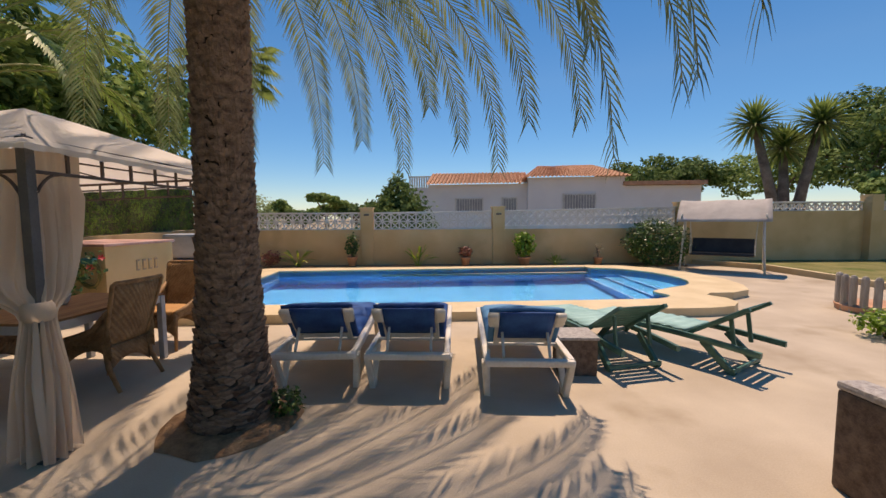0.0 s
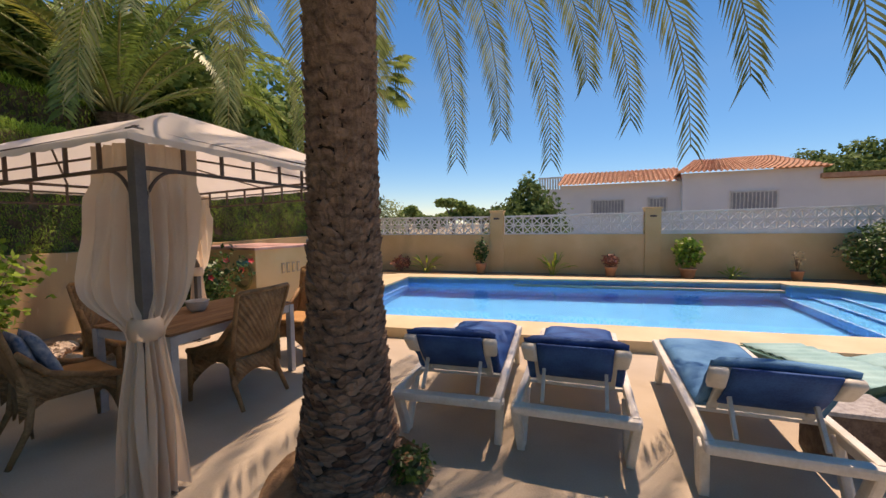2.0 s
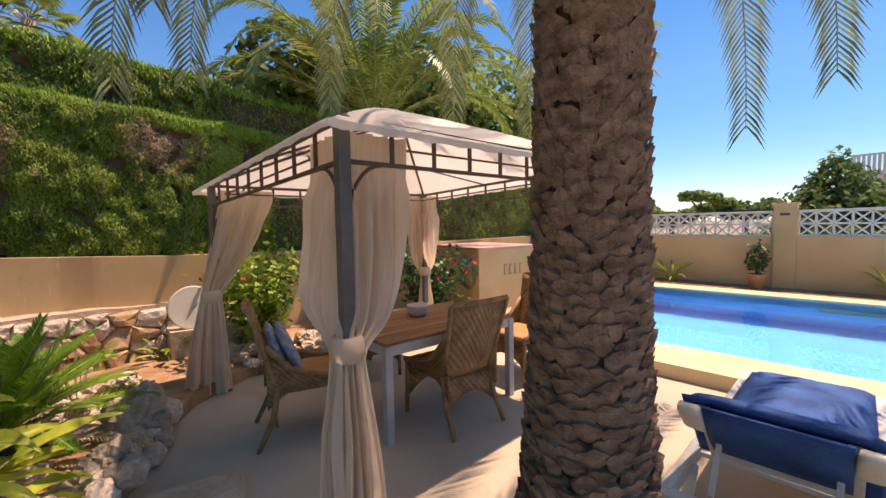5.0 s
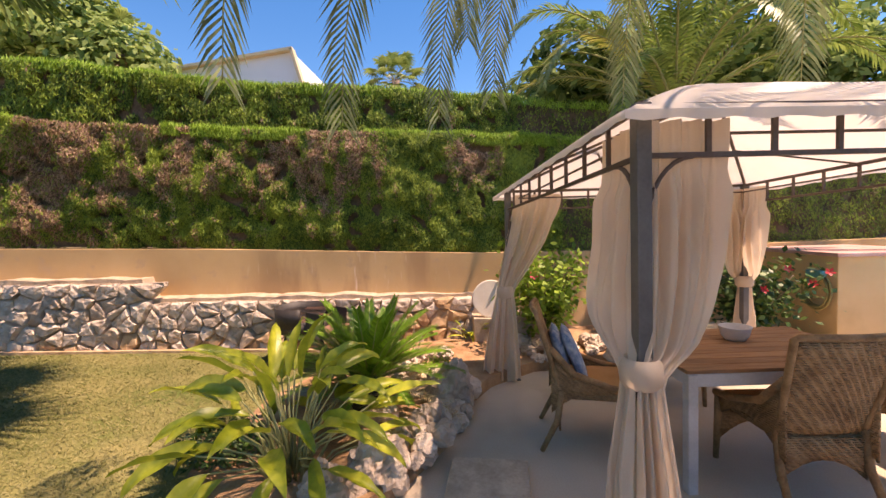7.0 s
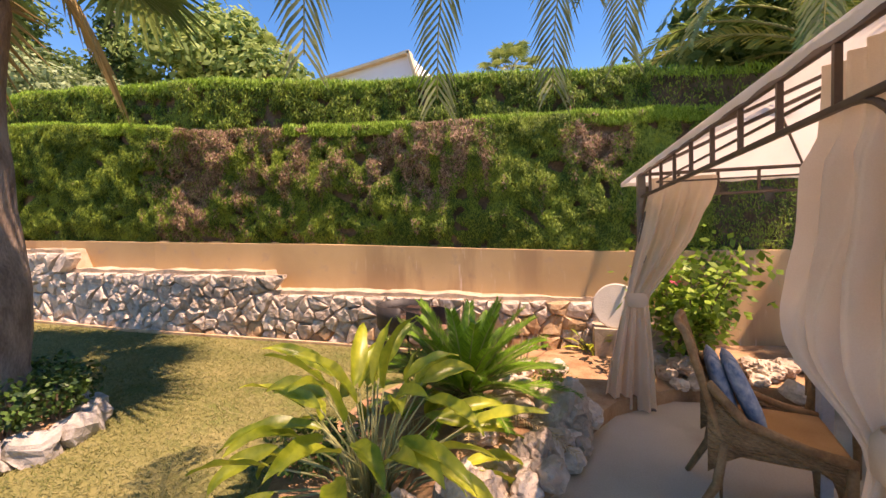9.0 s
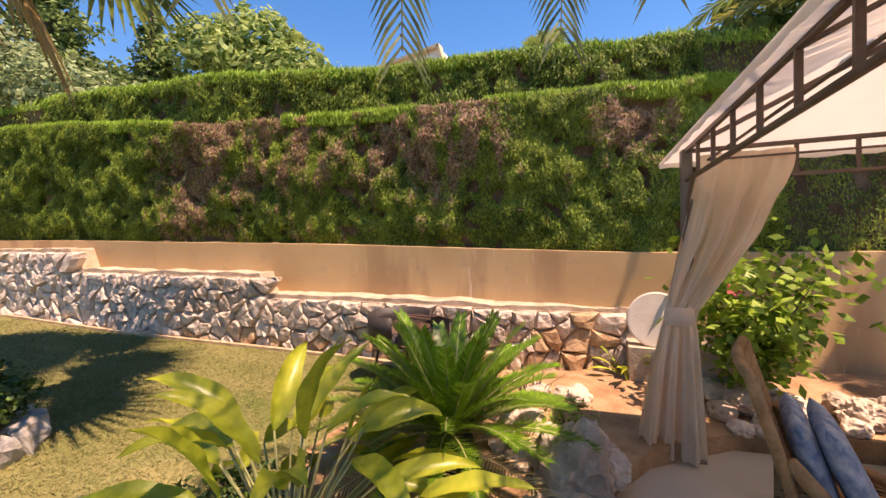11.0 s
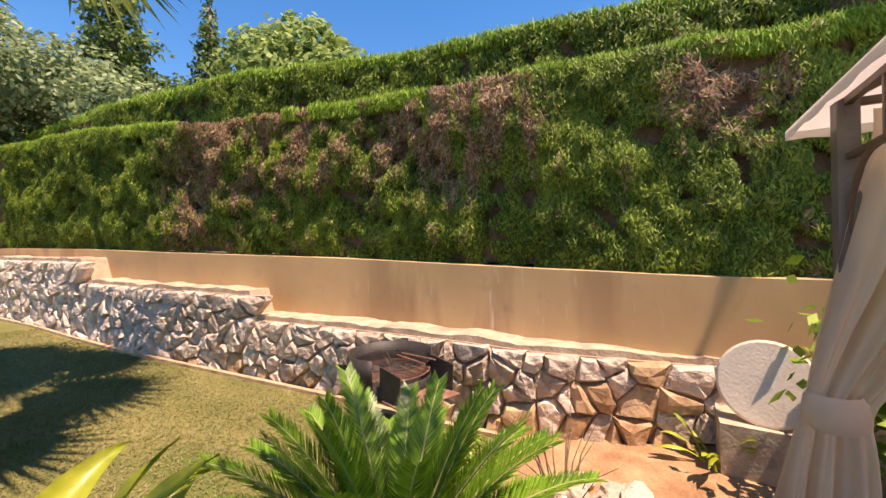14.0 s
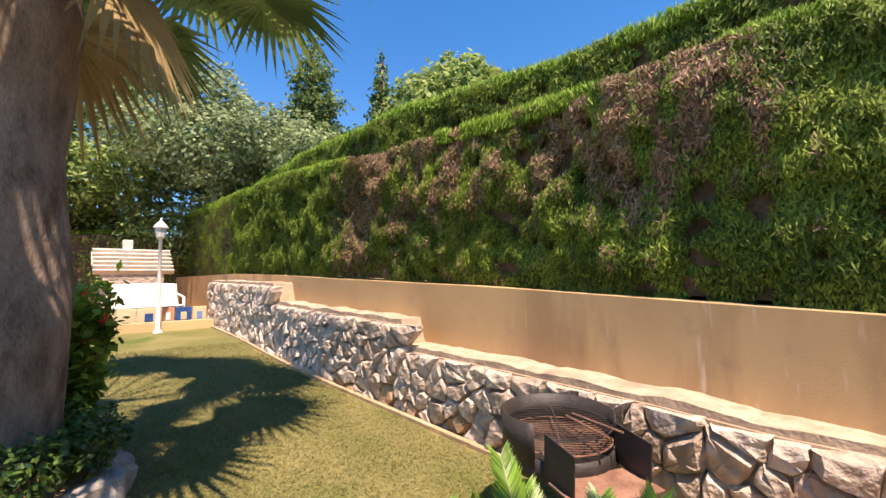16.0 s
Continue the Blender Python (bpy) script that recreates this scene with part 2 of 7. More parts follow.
def lathe(bm, profile, seg=24, at=(0, 0, 0)):
    """A turned body from (radius, height) pairs."""
    o = Vector(at)
    rings = [[bm.verts.new(o + Vector((r * math.cos(k * math.tau / seg), r * math.sin(k * math.tau / seg), z))) for k in range(seg)] for r, z in profile]
    for r, q in zip(rings, rings[1:]):
        for k in range(seg):
            bm.faces.new((r[k], r[(k + 1) % seg], q[(k + 1) % seg], q[k]))
    return bm


def prism(bm, outline, z0, z1):
    """An upright solid over a plan outline; z0 and z1 numbers or functions of (x, y)."""
    lo = [bm.verts.new((x, y, z0(x, y) if callable(z0) else z0)) for x, y in outline]
    hi = [bm.verts.new((x, y, z1(x, y) if callable(z1) else z1)) for x, y in outline]
    n = len(outline)
    bm.faces.new(lo[::-1])
    bm.faces.new(hi)
    for k in range(n):
        bm.faces.new((lo[k], lo[(k + 1) % n], hi[(k + 1) % n], hi[k]))
    bmesh.ops.recalc_face_normals(bm, faces=bm.faces)
    return bm


def leaves(name, centres, normals, length, width, mat, parent=None, droop=0.0):
    """Many small pointed leaves, one island each, roughly facing along their normals."""
    n = len(centres)
    c, nv = np.asarray(centres, float), np.asarray(normals, float)
    d = rng.normal(size=(n, 3))
    d[:, 2] += droop
    d -= 0.6 * (d * nv).sum(1, keepdims=True) * nv
    d /= np.linalg.norm(d, axis=1, keepdims=True) + 1e-9
    s = np.cross(d, nv + 0.5 * rng.normal(size=(n, 3)))
    s /= np.linalg.norm(s, axis=1, keepdims=True) + 1e-9
    ln = (length * rng.uniform(0.6, 1.3, n))[:, None]
    wd = (width * rng.uniform(0.7, 1.3, n))[:, None]
    v = np.stack([c - d * ln / 2, c + s * wd / 2, c + d * ln / 2, c - s * wd / 2], 1).reshape(-1, 3)
    return raw(name, v, np.arange(4 * n).reshape(n, 4), mat, parent)


def lerp_line(pts, s):
    """The point at share s of a polyline's length."""
    ps = [Vector(p) for p in pts]
    lens = [(b - a).length for a, b in zip(ps, ps[1:])]
    d = s * sum(lens)
    for a, b, ln in zip(ps, ps[1:], lens):
        if d <= ln or b is ps[-1]:
            return a.lerp(b, min(1.0, d / ln))
        d -= ln

# ---- plan ----
WALL = [(-3.9, -15.0), (-4.4, -12.0), (-4.75, -9.5), (-4.95, -8.2), (-5.1, -7.0), (-5.27, -5.6), (-5.42, -4.2), (-5.82, -2.2), (-6.05, -1.2), (-6.28, 0.6), (-6.6, 2.4), (-7.1, 4.0), (-7.6, 6.0), (-8.3, 9.0), (-8.95, 12.3)]
STONE = [(-4.4, -8.9), (-4.6, -7.7), (-4.8, -6.6), (-4.93, -5.5), (-5.1, -4.2), (-5.5, -2.2), (-5.7, -1.2), (-5.97, 0.6), (-6.45, 1.9)]
UPPER = [(-4.9, -17.0), (-5.5, -13.5), (-6.1, -8.2), (-6.42, -5.6), (-6.57, -4.2), (-6.97, -2.2), (-7.2, -1.2), (-7.43, 0.6), (-7.75, 2.4), (-8.25, 4.0), (-8.75, 6.0), (-9.4, 9.0)]


def curve_of(pairs):
    ys, zs = [p[0] for p in pairs], [p[1] for p in pairs]
    return lambda y: float(np.interp(y, ys, zs))


wall_top = curve_of([(-9, 1.68), (-6, 1.6), (-1.75, 1.43), (0.1, 1.335), (1.8, 1.25), (4, 1.2), (12, 1.2)])
hedge_z = curve_of([(-15, 3.75), (-9.5, 3.6), (-6.4, 3.45), (-3.5, 3.12), (-0.6, 3.0), (2.7, 2.9), (12, 2.9)])
upper_z = curve_of([(-17, 4.6), (-8.4, 4.5), (-4.6, 4.3), (-2.2, 4.06), (-0.2, 3.97), (1.9, 3.85), (3.5, 3.78), (10, 3.7)])
lawn_z = curve_of([(-12, 0.6), (-8.3, 0.57), (-2, 0.2), (0, 0.08), (1.5, 0.06)])


def stone_top(y):
    if y < -5.4:
        return 1.47 - 0.02 * (y + 5.4)
    if y < -2.28:
        return 1.1 - 0.03 * (y + 2.28)
    return float(np.interp(y, [-2.28, 0, 1.7], [0.85, 0.79, 0.7]))


# ---- ground ----
POOL_A = radians(9.5)
PU, PV, PO = Vector((math.cos(POOL_A), math.sin(POOL_A))), Vector((-math.sin(POOL_A), math.cos(POOL_A))), Vector((-4.5, 5.47))


def pool_xy(u, v):
    p = PO + PU * u + PV * v
    return (p.x, p.y)


def smooth_loop(pts, n=6):
    """A closed rounded outline through corner points (Catmull-Rom)."""
    out, k = [], len(pts)
    for i in range(k):
        a, b, c, d = (Vector(pts[(i + j - 1) % k]) for j in range(4))
        for s in range(n):
            t = s / n
            p = 0.5 * (2 * b + (c - a) * t + (2 * a - 5 * b + 4 * c - d) * t * t + (3 * b - a - 3 * c + d) * t ** 3)
            out.append((p.x, p.y))
    return out


LOBE = smooth_loop([(7.9, 0.75), (8.0, 0.76), (8.35, 1.0), (8.3, 1.45), (8.75, 1.75), (9.5, 2.2), (9.85, 3.0), (9.75, 4.0), (9.3, 4.75), (8.6, 5.05), (8.5, 5.06)], 5)
WATER = [pool_xy(u, v) for u, v in [(0.0, 0.72), (7.6, 0.74)]] + [pool_xy(*p) for p in LOBE[5:-5]] + [pool_xy(0.0, 5.06)]
DECK = [pool_xy(u, v) for u, v in [(-0.75, 0.25), (-0.6, 0.06), (-0.35, 0.0), (8.4, 0.0), (8.85, 0.1), (9.15, 0.4), (9.2, 0.75), (9.05, 1.02), (9.25, 1.2), (9.7, 1.2), (10.2, 1.45), (10.55, 2.0), (10.75, 2.8), (10.7, 3.8), (10.3, 4.9), (9.6, 5.5), (8.8, 5.68), (-0.5, 5.68), (-0.75, 5.4)]]


def sheet_with_hole(name, outer, hole, z, mat, label, category, thick):
    bm = bmesh.new()
    edges = []
    for loop in (outer, hole):
        vs = [bm.verts.new((x, y, z)) for x, y in loop]
        edges += [bm.edges.new((a, b)) for a, b in zip(vs, vs[1:] + vs[:1])]
    bmesh.ops.triangle_fill(bm, edges=edges, use_beauty=True)
    bmesh.ops.recalc_face_normals(bm, faces=bm.faces)
    if bm.faces[:] and sum(f.normal.z for f in bm.faces) < 0:
        bmesh.ops.reverse_faces(bm, faces=bm.faces)
    got = bmesh.ops.extrude_face_region(bm, geom=bm.faces[:])
    bmesh.ops.translate(bm, vec=(0, 0, -thick), verts=[g for g in got["geom"] if isinstance(g, bmesh.types.BMVert)])
    bmesh.ops.recalc_face_normals(bm, faces=bm.faces)
    return structure(name, bm, mat, label, category)


HOLE = [pool_xy(u, v) for u, v in [(-0.1, 0.6), (8.4, 0.6), (9.9, 2.0), (10.1, 4.2), (9.5, 5.15), (-0.1, 5.15)]]
sheet_with_hole("ground", [(-600, -600), (600, -600), (600, 600), (-600, 600)], HOLE, -0.06, M["earth"], "wide stretch of dry bare ground around the garden", "ground", 0.2)
PATIO = [(-2.2, -4.0), (9.0, -4.0), (8.62, 8.0), (8.6, 10.4), (8.1, 13.0), (6.7, 14.5), (-9.0, 12.3), (-7.55, 6.0), (-7.0, 4.0), (-5.45, 3.6), (-5.25, 2.35), (-4.7, 1.75), (-4.2, 1.5), (-3.6, 1.42), (-2.9, 0.9), (-2.2, 0.4)]
sheet_with_hole("patio", PATIO, HOLE, 0.0, M["patio"], "sunlit beige concrete patio with dusty stains", "patio", 0.05)
sheet_with_hole("pool_coping", DECK, WATER, 0.14, M["coping"], "raised cream coping around the swimming pool", "pool edge", 0.16)
bm = bmesh.new()
vs = [[bm.verts.new((x, y, z)) for x, y in WATER] for z in (0.1, -1.35)]
for k in range(len(WATER)):
    bm.faces.new((vs[0][k], vs[0][(k + 1) % len(WATER)], vs[1][(k + 1) % len(WATER)], vs[1][k]))
bm.faces.new(vs[1])
bmesh.ops.recalc_face_normals(bm, faces=bm.faces)
bmesh.ops.reverse_faces(bm, faces=bm.faces)
structure("pool_basin", bm, M["pool"], "blue tiled basin of the swimming pool", "pool")
bm = bmesh.new()
bm.faces.new([bm.verts.new((x, y, -0.02)) for x, y in WATER])
water = structure("water", bm, M["water"], "still clear blue pool water", "water")
water.visible_shadow = False

# lawn and beds
ys = np.linspace(-8.4, 0.6, 25)
bm = bmesh.new()
prev = None
for y in ys:
    xw = float(np.interp(y, [p[1] for p in STONE], [p[0] for p in STONE])) - 0.06
    row = [bm.verts.new((xw + (2.5 - xw) * s, y, lawn_z(y))) for s in np.linspace(0, 1, 12)] if y < 0 else [bm.verts.new((xw + (-2.2 - xw) * s, y, lawn_z(y))) for s in np.linspace(0, 1, 12)]
    if prev:
        for a in range(11):
            bm.faces.new((prev[a], prev[a + 1], row[a + 1], row[a]))
    prev = row
structure("lawn", bm, M["grass"], "dry mown lawn, yellowish green, sloping up", "lawn", True)
BED = [(-6.62, 2.4), (-6.3, 1.2), (-5.95, 0.55), (-5.2, 0.15), (-4.3, -0.15), (-3.2, -0.1), (-2.45, 0.3), (-2.5, 0.75), (-3.1, 1.2), (-3.7, 1.5), (-4.3, 1.62), (-4.85, 1.9), (-5.35, 2.5), (-5.5, 3.6), (-7.0, 4.1)]
structure("flower_bed", prism(bmesh.new(), BED, -0.05, 0.115), M["soil"], "dry reddish soil bed edged with rocks", "bed")

# ochre garden wall, stone wall behind the lawn
def wall_strip(line, back, z0, z1, step=0.35):
    bm = bmesh.new()
    n = int(sum((Vector(b) - Vector(a)).length for a, b in zip(line, line[1:])) / step)
    prev = None
    for i in range(n + 1):
        p, q = lerp_line(line, i / n), lerp_line(line, min(1, i / n + 0.01)) - lerp_line(line, max(0, i / n - 0.01))
        s = Vector((-q.y, q.x)).normalized() * back
        lo, hi = z0(p.y) if callable(z0) else z0, z1(p.y) if callable(z1) else z1
        ring = [bm.verts.new(c) for c in ((p.x, p.y, lo), (p.x, p.y, hi), (p.x + s.x, p.y + s.y, hi), (p.x + s.x, p.y + s.y, lo))]
        if prev:
            for k in range(4):
                bm.faces.new((prev[k], prev[(k + 1) % 4], ring[(k + 1) % 4], ring[k]))
        else:
            bm.faces.new(ring)
        prev = ring
    bm.faces.new(prev[::-1])
    bmesh.ops.recalc_face_normals(bm, faces=bm.faces)
    return bm


structure("wall_west", wall_strip(WALL, 0.2, -0.05, wall_top), M["ochre_worn"], "ochre rendered garden wall with flaking patches", "wall")
terrace = [p for p in WALL] + [(-40, 30), (-40, -30), (-3.9, -30)]
structure("terrace", prism(bmesh.new(), [(x - 0.12, y) for x, y in terrace], -0.05, lambda x, y: wall_top(y) - 0.06), M["earth"], "raised earth terrace behind the garden wall", "ground")


def hedge(name, line, depth, z0, z1, dense, dry, label, tuft=0.05, near=(0.2, 0.66)):
    """A clipped hedge: a dark inner body, small leaves all over the front, and a fringe of young growth on top."""
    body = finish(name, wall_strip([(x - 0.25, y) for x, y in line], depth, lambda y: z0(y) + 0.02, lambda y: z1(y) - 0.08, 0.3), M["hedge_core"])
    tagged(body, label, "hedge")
    ln = [Vector(p) for p in line]
    total = sum((b - a).length for a, b in zip(ln, ln[1:]))
    nleaf = int(total * 1.8 * dense)
    ss = np.where(rng.uniform(size=nleaf) < 0.72, rng.uniform(*near, nleaf), rng.uniform(0, 1, nleaf))
    hs = rng.uniform(0, 1, nleaf) ** 0.9
    pts, nor, dryp = [], [], []
    grid = [lerp_line(line, i / 400) for i in range(401)]
    gx, gy = np.array([p.x for p in grid]), np.array([p.y for p in grid])
    x, y = np.interp(ss, np.linspace(0, 1, 401), gx), np.interp(ss, np.linspace(0, 1, 401), gy)
    lo, hi = np.array([z0(v) for v in y]), np.array([z1(v) for v in y])
    z = lo - 0.05 + (hi - lo + 0.04) * hs
    lump = np.array([noise.noise(Vector((a * 1.7, b * 1.7, c * 1.9))) for a, b, c in zip(x, y, z)])
    fine = np.array([noise.noise(Vector((a * 6, b * 6, c * 6))) for a, b, c in zip(x, y, z)])
    x = x - 0.15 - 0.08 * np.clip(1 - hs / 0.2, 0, 1) + 0.11 * lump + 0.07 * fine + rng.uniform(-0.05, 0.05, nleaf)
    brown = 0.35 * np.array([noise.noise(Vector((b * 1.3 + 7, c * 1.1, 3.0))) for b, c in zip(y, z)]) + 0.45 * np.array([noise.noise(Vector((b * 9, c * 2.2, 1.0))) for b, c in zip(y, z)]) + 0.25 * fine + dry(y, (z - lo) / (hi - lo + 0.01))
    keep = fine + 0.5 * lump > -0.42
    is_dry = rng.uniform(size=nleaf) < 0.88 * np.clip((brown - 0.02) / 0.5, 0, 1)
    c = np.stack([x, y, z], 1)
    nv = np.tile([1.0, 0.1, 0.35], (nleaf, 1))
    g = keep & ~is_dry
    tagged(leaves("leaves", c[g], nv[g], tuft, tuft * 0.22, M["hedge"], body, droop=1.8), kind="stuff")
    d = keep & is_dry
    if d.any():
        tagged(leaves("dry_twig_mass", c[d] - [0.01, 0, 0], nv[d], tuft * 1.5, tuft * 0.24, M["hedge_dry"], body, droop=1.2), "bare brown twigs", kind="stuff")
    nt = int(total * dense * 0.6)
    s2 = np.where(rng.uniform(size=nt) < 0.7, rng.uniform(*near, nt), rng.uniform(0, 1, nt))
    back = rng.uniform(0, 1, nt) ** 1.5 * depth * 0.9
    x, y = np.interp(s2, np.linspace(0, 1, 401), gx) - 0.13 - back, np.interp(s2, np.linspace(0, 1, 401), gy)
    bald = dry(y, np.ones(nt)) + np.array([noise.noise(Vector((b * 0.55 + 7, 1.3, 3.0))) for b in y]) > 0.3
    z = np.array([z1(v) for v in y]) - 0.05 + rng.uniform(-0.06, 0.07, nt) + 0.05 * np.array([noise.noise(Vector((a * 2, b * 2, 0))) for a, b in zip(x, y)])
    c = np.stack([x, y, z], 1)[~bald]
    tagged(leaves("young_growth", c, np.tile([0.6, 0.1, 0.6], (len(c), 1)), tuft * 2.0, tuft * 0.21, M["hedge_top"], body, droop=3.5), "bright green young shoots", kind="stuff")
    return body


def lower_dry(y, h):
    streak = 0.28 * np.sin(y * 11 + 2.1 * np.sin(h * 5)) + 0.2 * np.sin(y * 23 + 4 * h)
    strip = np.exp(-((y + 4.0 - 0.5 * h) / 0.4) ** 2) * 0.62
    upper = np.exp(-((y + 2.5) / 1.1) ** 4) * (0.35 + 0.65 * np.clip((h - 0.35) / 0.2, 0, 1)) * (0.5 + streak)
    middle = np.exp(-((y + 0.35) / 0.75) ** 4) * np.clip((h - 0.3 - 0.12 * np.sin(y * 7)) / 0.3, 0, 1) * (0.72 + streak)
    small = np.exp(-(((y - 1.72) / 0.4) ** 2 + ((h - 0.78) / 0.18) ** 2)) * 0.85
    return strip + upper + middle + small - 0.14 - 0.2 * (y < -4.6) - 0.15 * (y > 2.4)


hedge("hedge", WALL, 0.7, wall_top, hedge_z, 10500, lower_dry, "tall clipped conifer hedge with dry brown patches on the wall")
hedge("hedge", UPPER, 0.9, lambda y: wall_top(y) - 0.05, upper_z, 3600, lambda y, h: np.full(len(y), -0.25), "clipped upper conifer hedge behind the first one", 0.075, (0.3, 0.75))

# far garden wall with pierced white screens
FA, FB = Vector((-9.3, 12.19)), Vector((6.6, 14.42))
FD = (FB - FA).normalized()
FN = Vector((-FD.y, FD.x))


def far_wall(name, a, b, zt, label):
    d = (b - a).normalized()
    nrm = Vector((-d.y, d.x)) * 0.2
    return structure(name, prism(bmesh.new(), [(a.x, a.y), (b.x, b.y), (b.x + nrm.x, b.y + nrm.y), (a.x + nrm.x, a.y + nrm.y)], -0.05, zt), M["ochre"], label, "wall")


far_wall("wall_north", FA, FB, 1.18, "low ochre rendered wall behind the pool")

# ---- stones of the low wall ----
def clip(poly, nx, ny, c):
    """The part of a polygon on the side n.p <= c."""
    out = []
    for (ax, ay), (bx, by) in zip(poly, poly[1:] + poly[:1]):
        da, db = nx * ax + ny * ay - c, nx * bx + ny * by - c
        if da <= 0:
            out.append((ax, ay))
        if da * db < 0:
            t = da / (da - db)
            out.append((ax + t * (bx - ax), ay + t * (by - ay)))
    return out


STONE_FAR = -3.4


def stone_wall():
    total = sum((Vector(b) - Vector(a)).length for a, b in zip(STONE, STONE[1:]))
    core = finish("stone_wall", wall_strip([(x - 0.028, y) for x, y in STONE], 0.36, lambda y: lawn_z(min(y, 1.4)) - 0.1, lambda y: stone_top(y) - 0.045, 0.12), M["mortar"])
    tagged(core, "low dry-stone retaining wall of pale limestone, stepped on top", "wall", kind="structure")
    cap = wall_strip([(x - 0.05, y) for x, y in STONE], 0.34, lambda y: stone_top(y) - 0.044, lambda y: stone_top(y) + 0.025 * noise.noise(Vector((y * 3.1, 0, 0))) + 0.012 * noise.noise(Vector((y * 11, 5, 0))), 0.06)
    part("cap", cap, M["cap"], core, "rough cement capping")
    r = random.Random(3)
    cell, seeds, far_v, far_f = 0.17, [], [], []
    for i in range(int(total / cell) + 1):
        x = i * cell
        y = lerp_line(STONE, min(1, x / total)).y
        lo, hi = lawn_z(min(y, 1.4)) - 0.04, stone_top(y) - 0.05
        rows = max(2, round((hi - lo) / 0.145))
        for k in range(rows):
            if r.random() < 0.8:
                seeds.append((x + r.uniform(-0.085, 0.085) + (0.085 if k % 2 else 0), lo + (k + 0.5 + r.uniform(-0.34, 0.34)) * (hi - lo) / rows))
    for i, (sx, sz) in enumerate(seeds):
        y = lerp_line(STONE, min(1, max(0, sx / total))).y
        lo, hi = lawn_z(min(y, 1.4)) - 0.05, stone_top(y) - 0.045
        poly = [(max(0, sx - 0.3), lo), (min(total, sx + 0.3), lo), (min(total, sx + 0.3), hi), (max(0, sx - 0.3), hi)]
        for j, (qx, qz) in enumerate(seeds):
            if i != j and abs(qx - sx) < 0.7 and abs(qz - sz) < 0.7:
                nx, nz = qx - sx, qz - sz
                poly = clip(poly, nx, nz, (qx * qx + qz * qz - sx * sx - sz * sz) / 2)
                if len(poly) < 3:
                    break
        if len(poly) < 3:
            continue
        cx, cz = sum(p[0] for p in poly) / len(poly), sum(p[1] for p in poly) / len(poly)
        fine = []
        for (ax, az), (bx, bz) in zip(poly, poly[1:] + poly[:1]):
            fine.append((ax * 0.965 + cx * 0.035, az * 0.965 + cz * 0.035))
            if math.hypot(bx - ax, bz - az) > 0.09:
                fine.append(((ax + bx) / 2 * 0.97 + cx * 0.03, (az + bz) / 2 * 0.97 + cz * 0.03))
        base = lerp_line(STONE, min(1, max(0, cx / total)))
        q = lerp_line(STONE, min(1, cx / total + 0.01)) - lerp_line(STONE, max(0, cx / total - 0.01))
        q.normalize()
        bm = bmesh.new()
        proud = r.uniform(0.015, 0.06)
        tilt = (r.uniform(-0.2, 0.2), r.uniform(-0.22, 0.16))
        rings = []
        for shrink, out in ((1.0, -0.09), (0.98, 0.0), (0.78, proud)):
            ring = []
            for x, z in fine:
                jx, jz = cx + (x - cx) * shrink + r.uniform(-0.012, 0.012) * (shrink < 0.99), cz + (z - cz) * shrink + r.uniform(-0.012, 0.012) * (shrink < 0.99)
                o = out + ((jx - cx) * tilt[0] + (jz - cz) * tilt[1] + r.uniform(-0.012, 0.012) if shrink < 0.9 else 0)
                ring.append(bm.verts.new((q.x * (jx - cx) + q.y * o, q.y * (jx - cx) - q.x * o, jz - cz)))
            rings.append(ring)
        n = len(fine)
        for a, b in zip(rings, rings[1:]):
            for k in range(n):
                bm.faces.new((a[k], a[(k + 1) % n], b[(k + 1) % n], b[k]))
        mid = bm.verts.new((q.y * (proud + r.uniform(0, 0.02)), -q.x * (proud + r.uniform(0, 0.02)), 0))
        for k in range(n):
            bm.faces.new((rings[2][k], rings[2][(k + 1) % n], mid))
        bmesh.ops.recalc_face_normals(bm, faces=bm.faces)
        low = cz < lo + 0.2 and r.random() < 0.65 or (y > 0.6 and r.random() < 0.35)
        if y < STONE_FAR:
            n0 = len(far_v)
            bm.verts.index_update()
            far_v += [(v.co.x + base.x, v.co.y + base.y, v.co.z + cz) for v in bm.verts]
            far_f += [[n0 + v.index for v in g.verts] for g in bm.faces]
            bm.free()
            continue
        s = finish("stone", bm, M["rust_stone"] if low else M["stone"], core)
        s.location = (base.x, base.y, cz)
    me = bpy.data.meshes.new("stone_mass")
    me.from_pydata(far_v, [], far_f)
    me.materials.append(M["stone"])
    mass = new("stone_mass", me)
    mass.parent = core
    tagged(mass, kind="stuff")


stone_wall()
structure("lawn_edging", wall_strip([(x + 0.1, y) for x, y in STONE[:-1]], 0.05, lambda y: lawn_z(y) - 0.05, lambda y: lawn_z(y) + 0.035, 0.25), M["rust_stone"], "narrow brick-coloured edging along the stone wall", "edging")

# ---- palms ----
def bez(p, t):
    a, b, c, d = p
    return a * (1 - t) ** 3 + 3 * b * t * (1 - t) ** 2 + 3 * c * t * t * (1 - t) + d * t ** 3


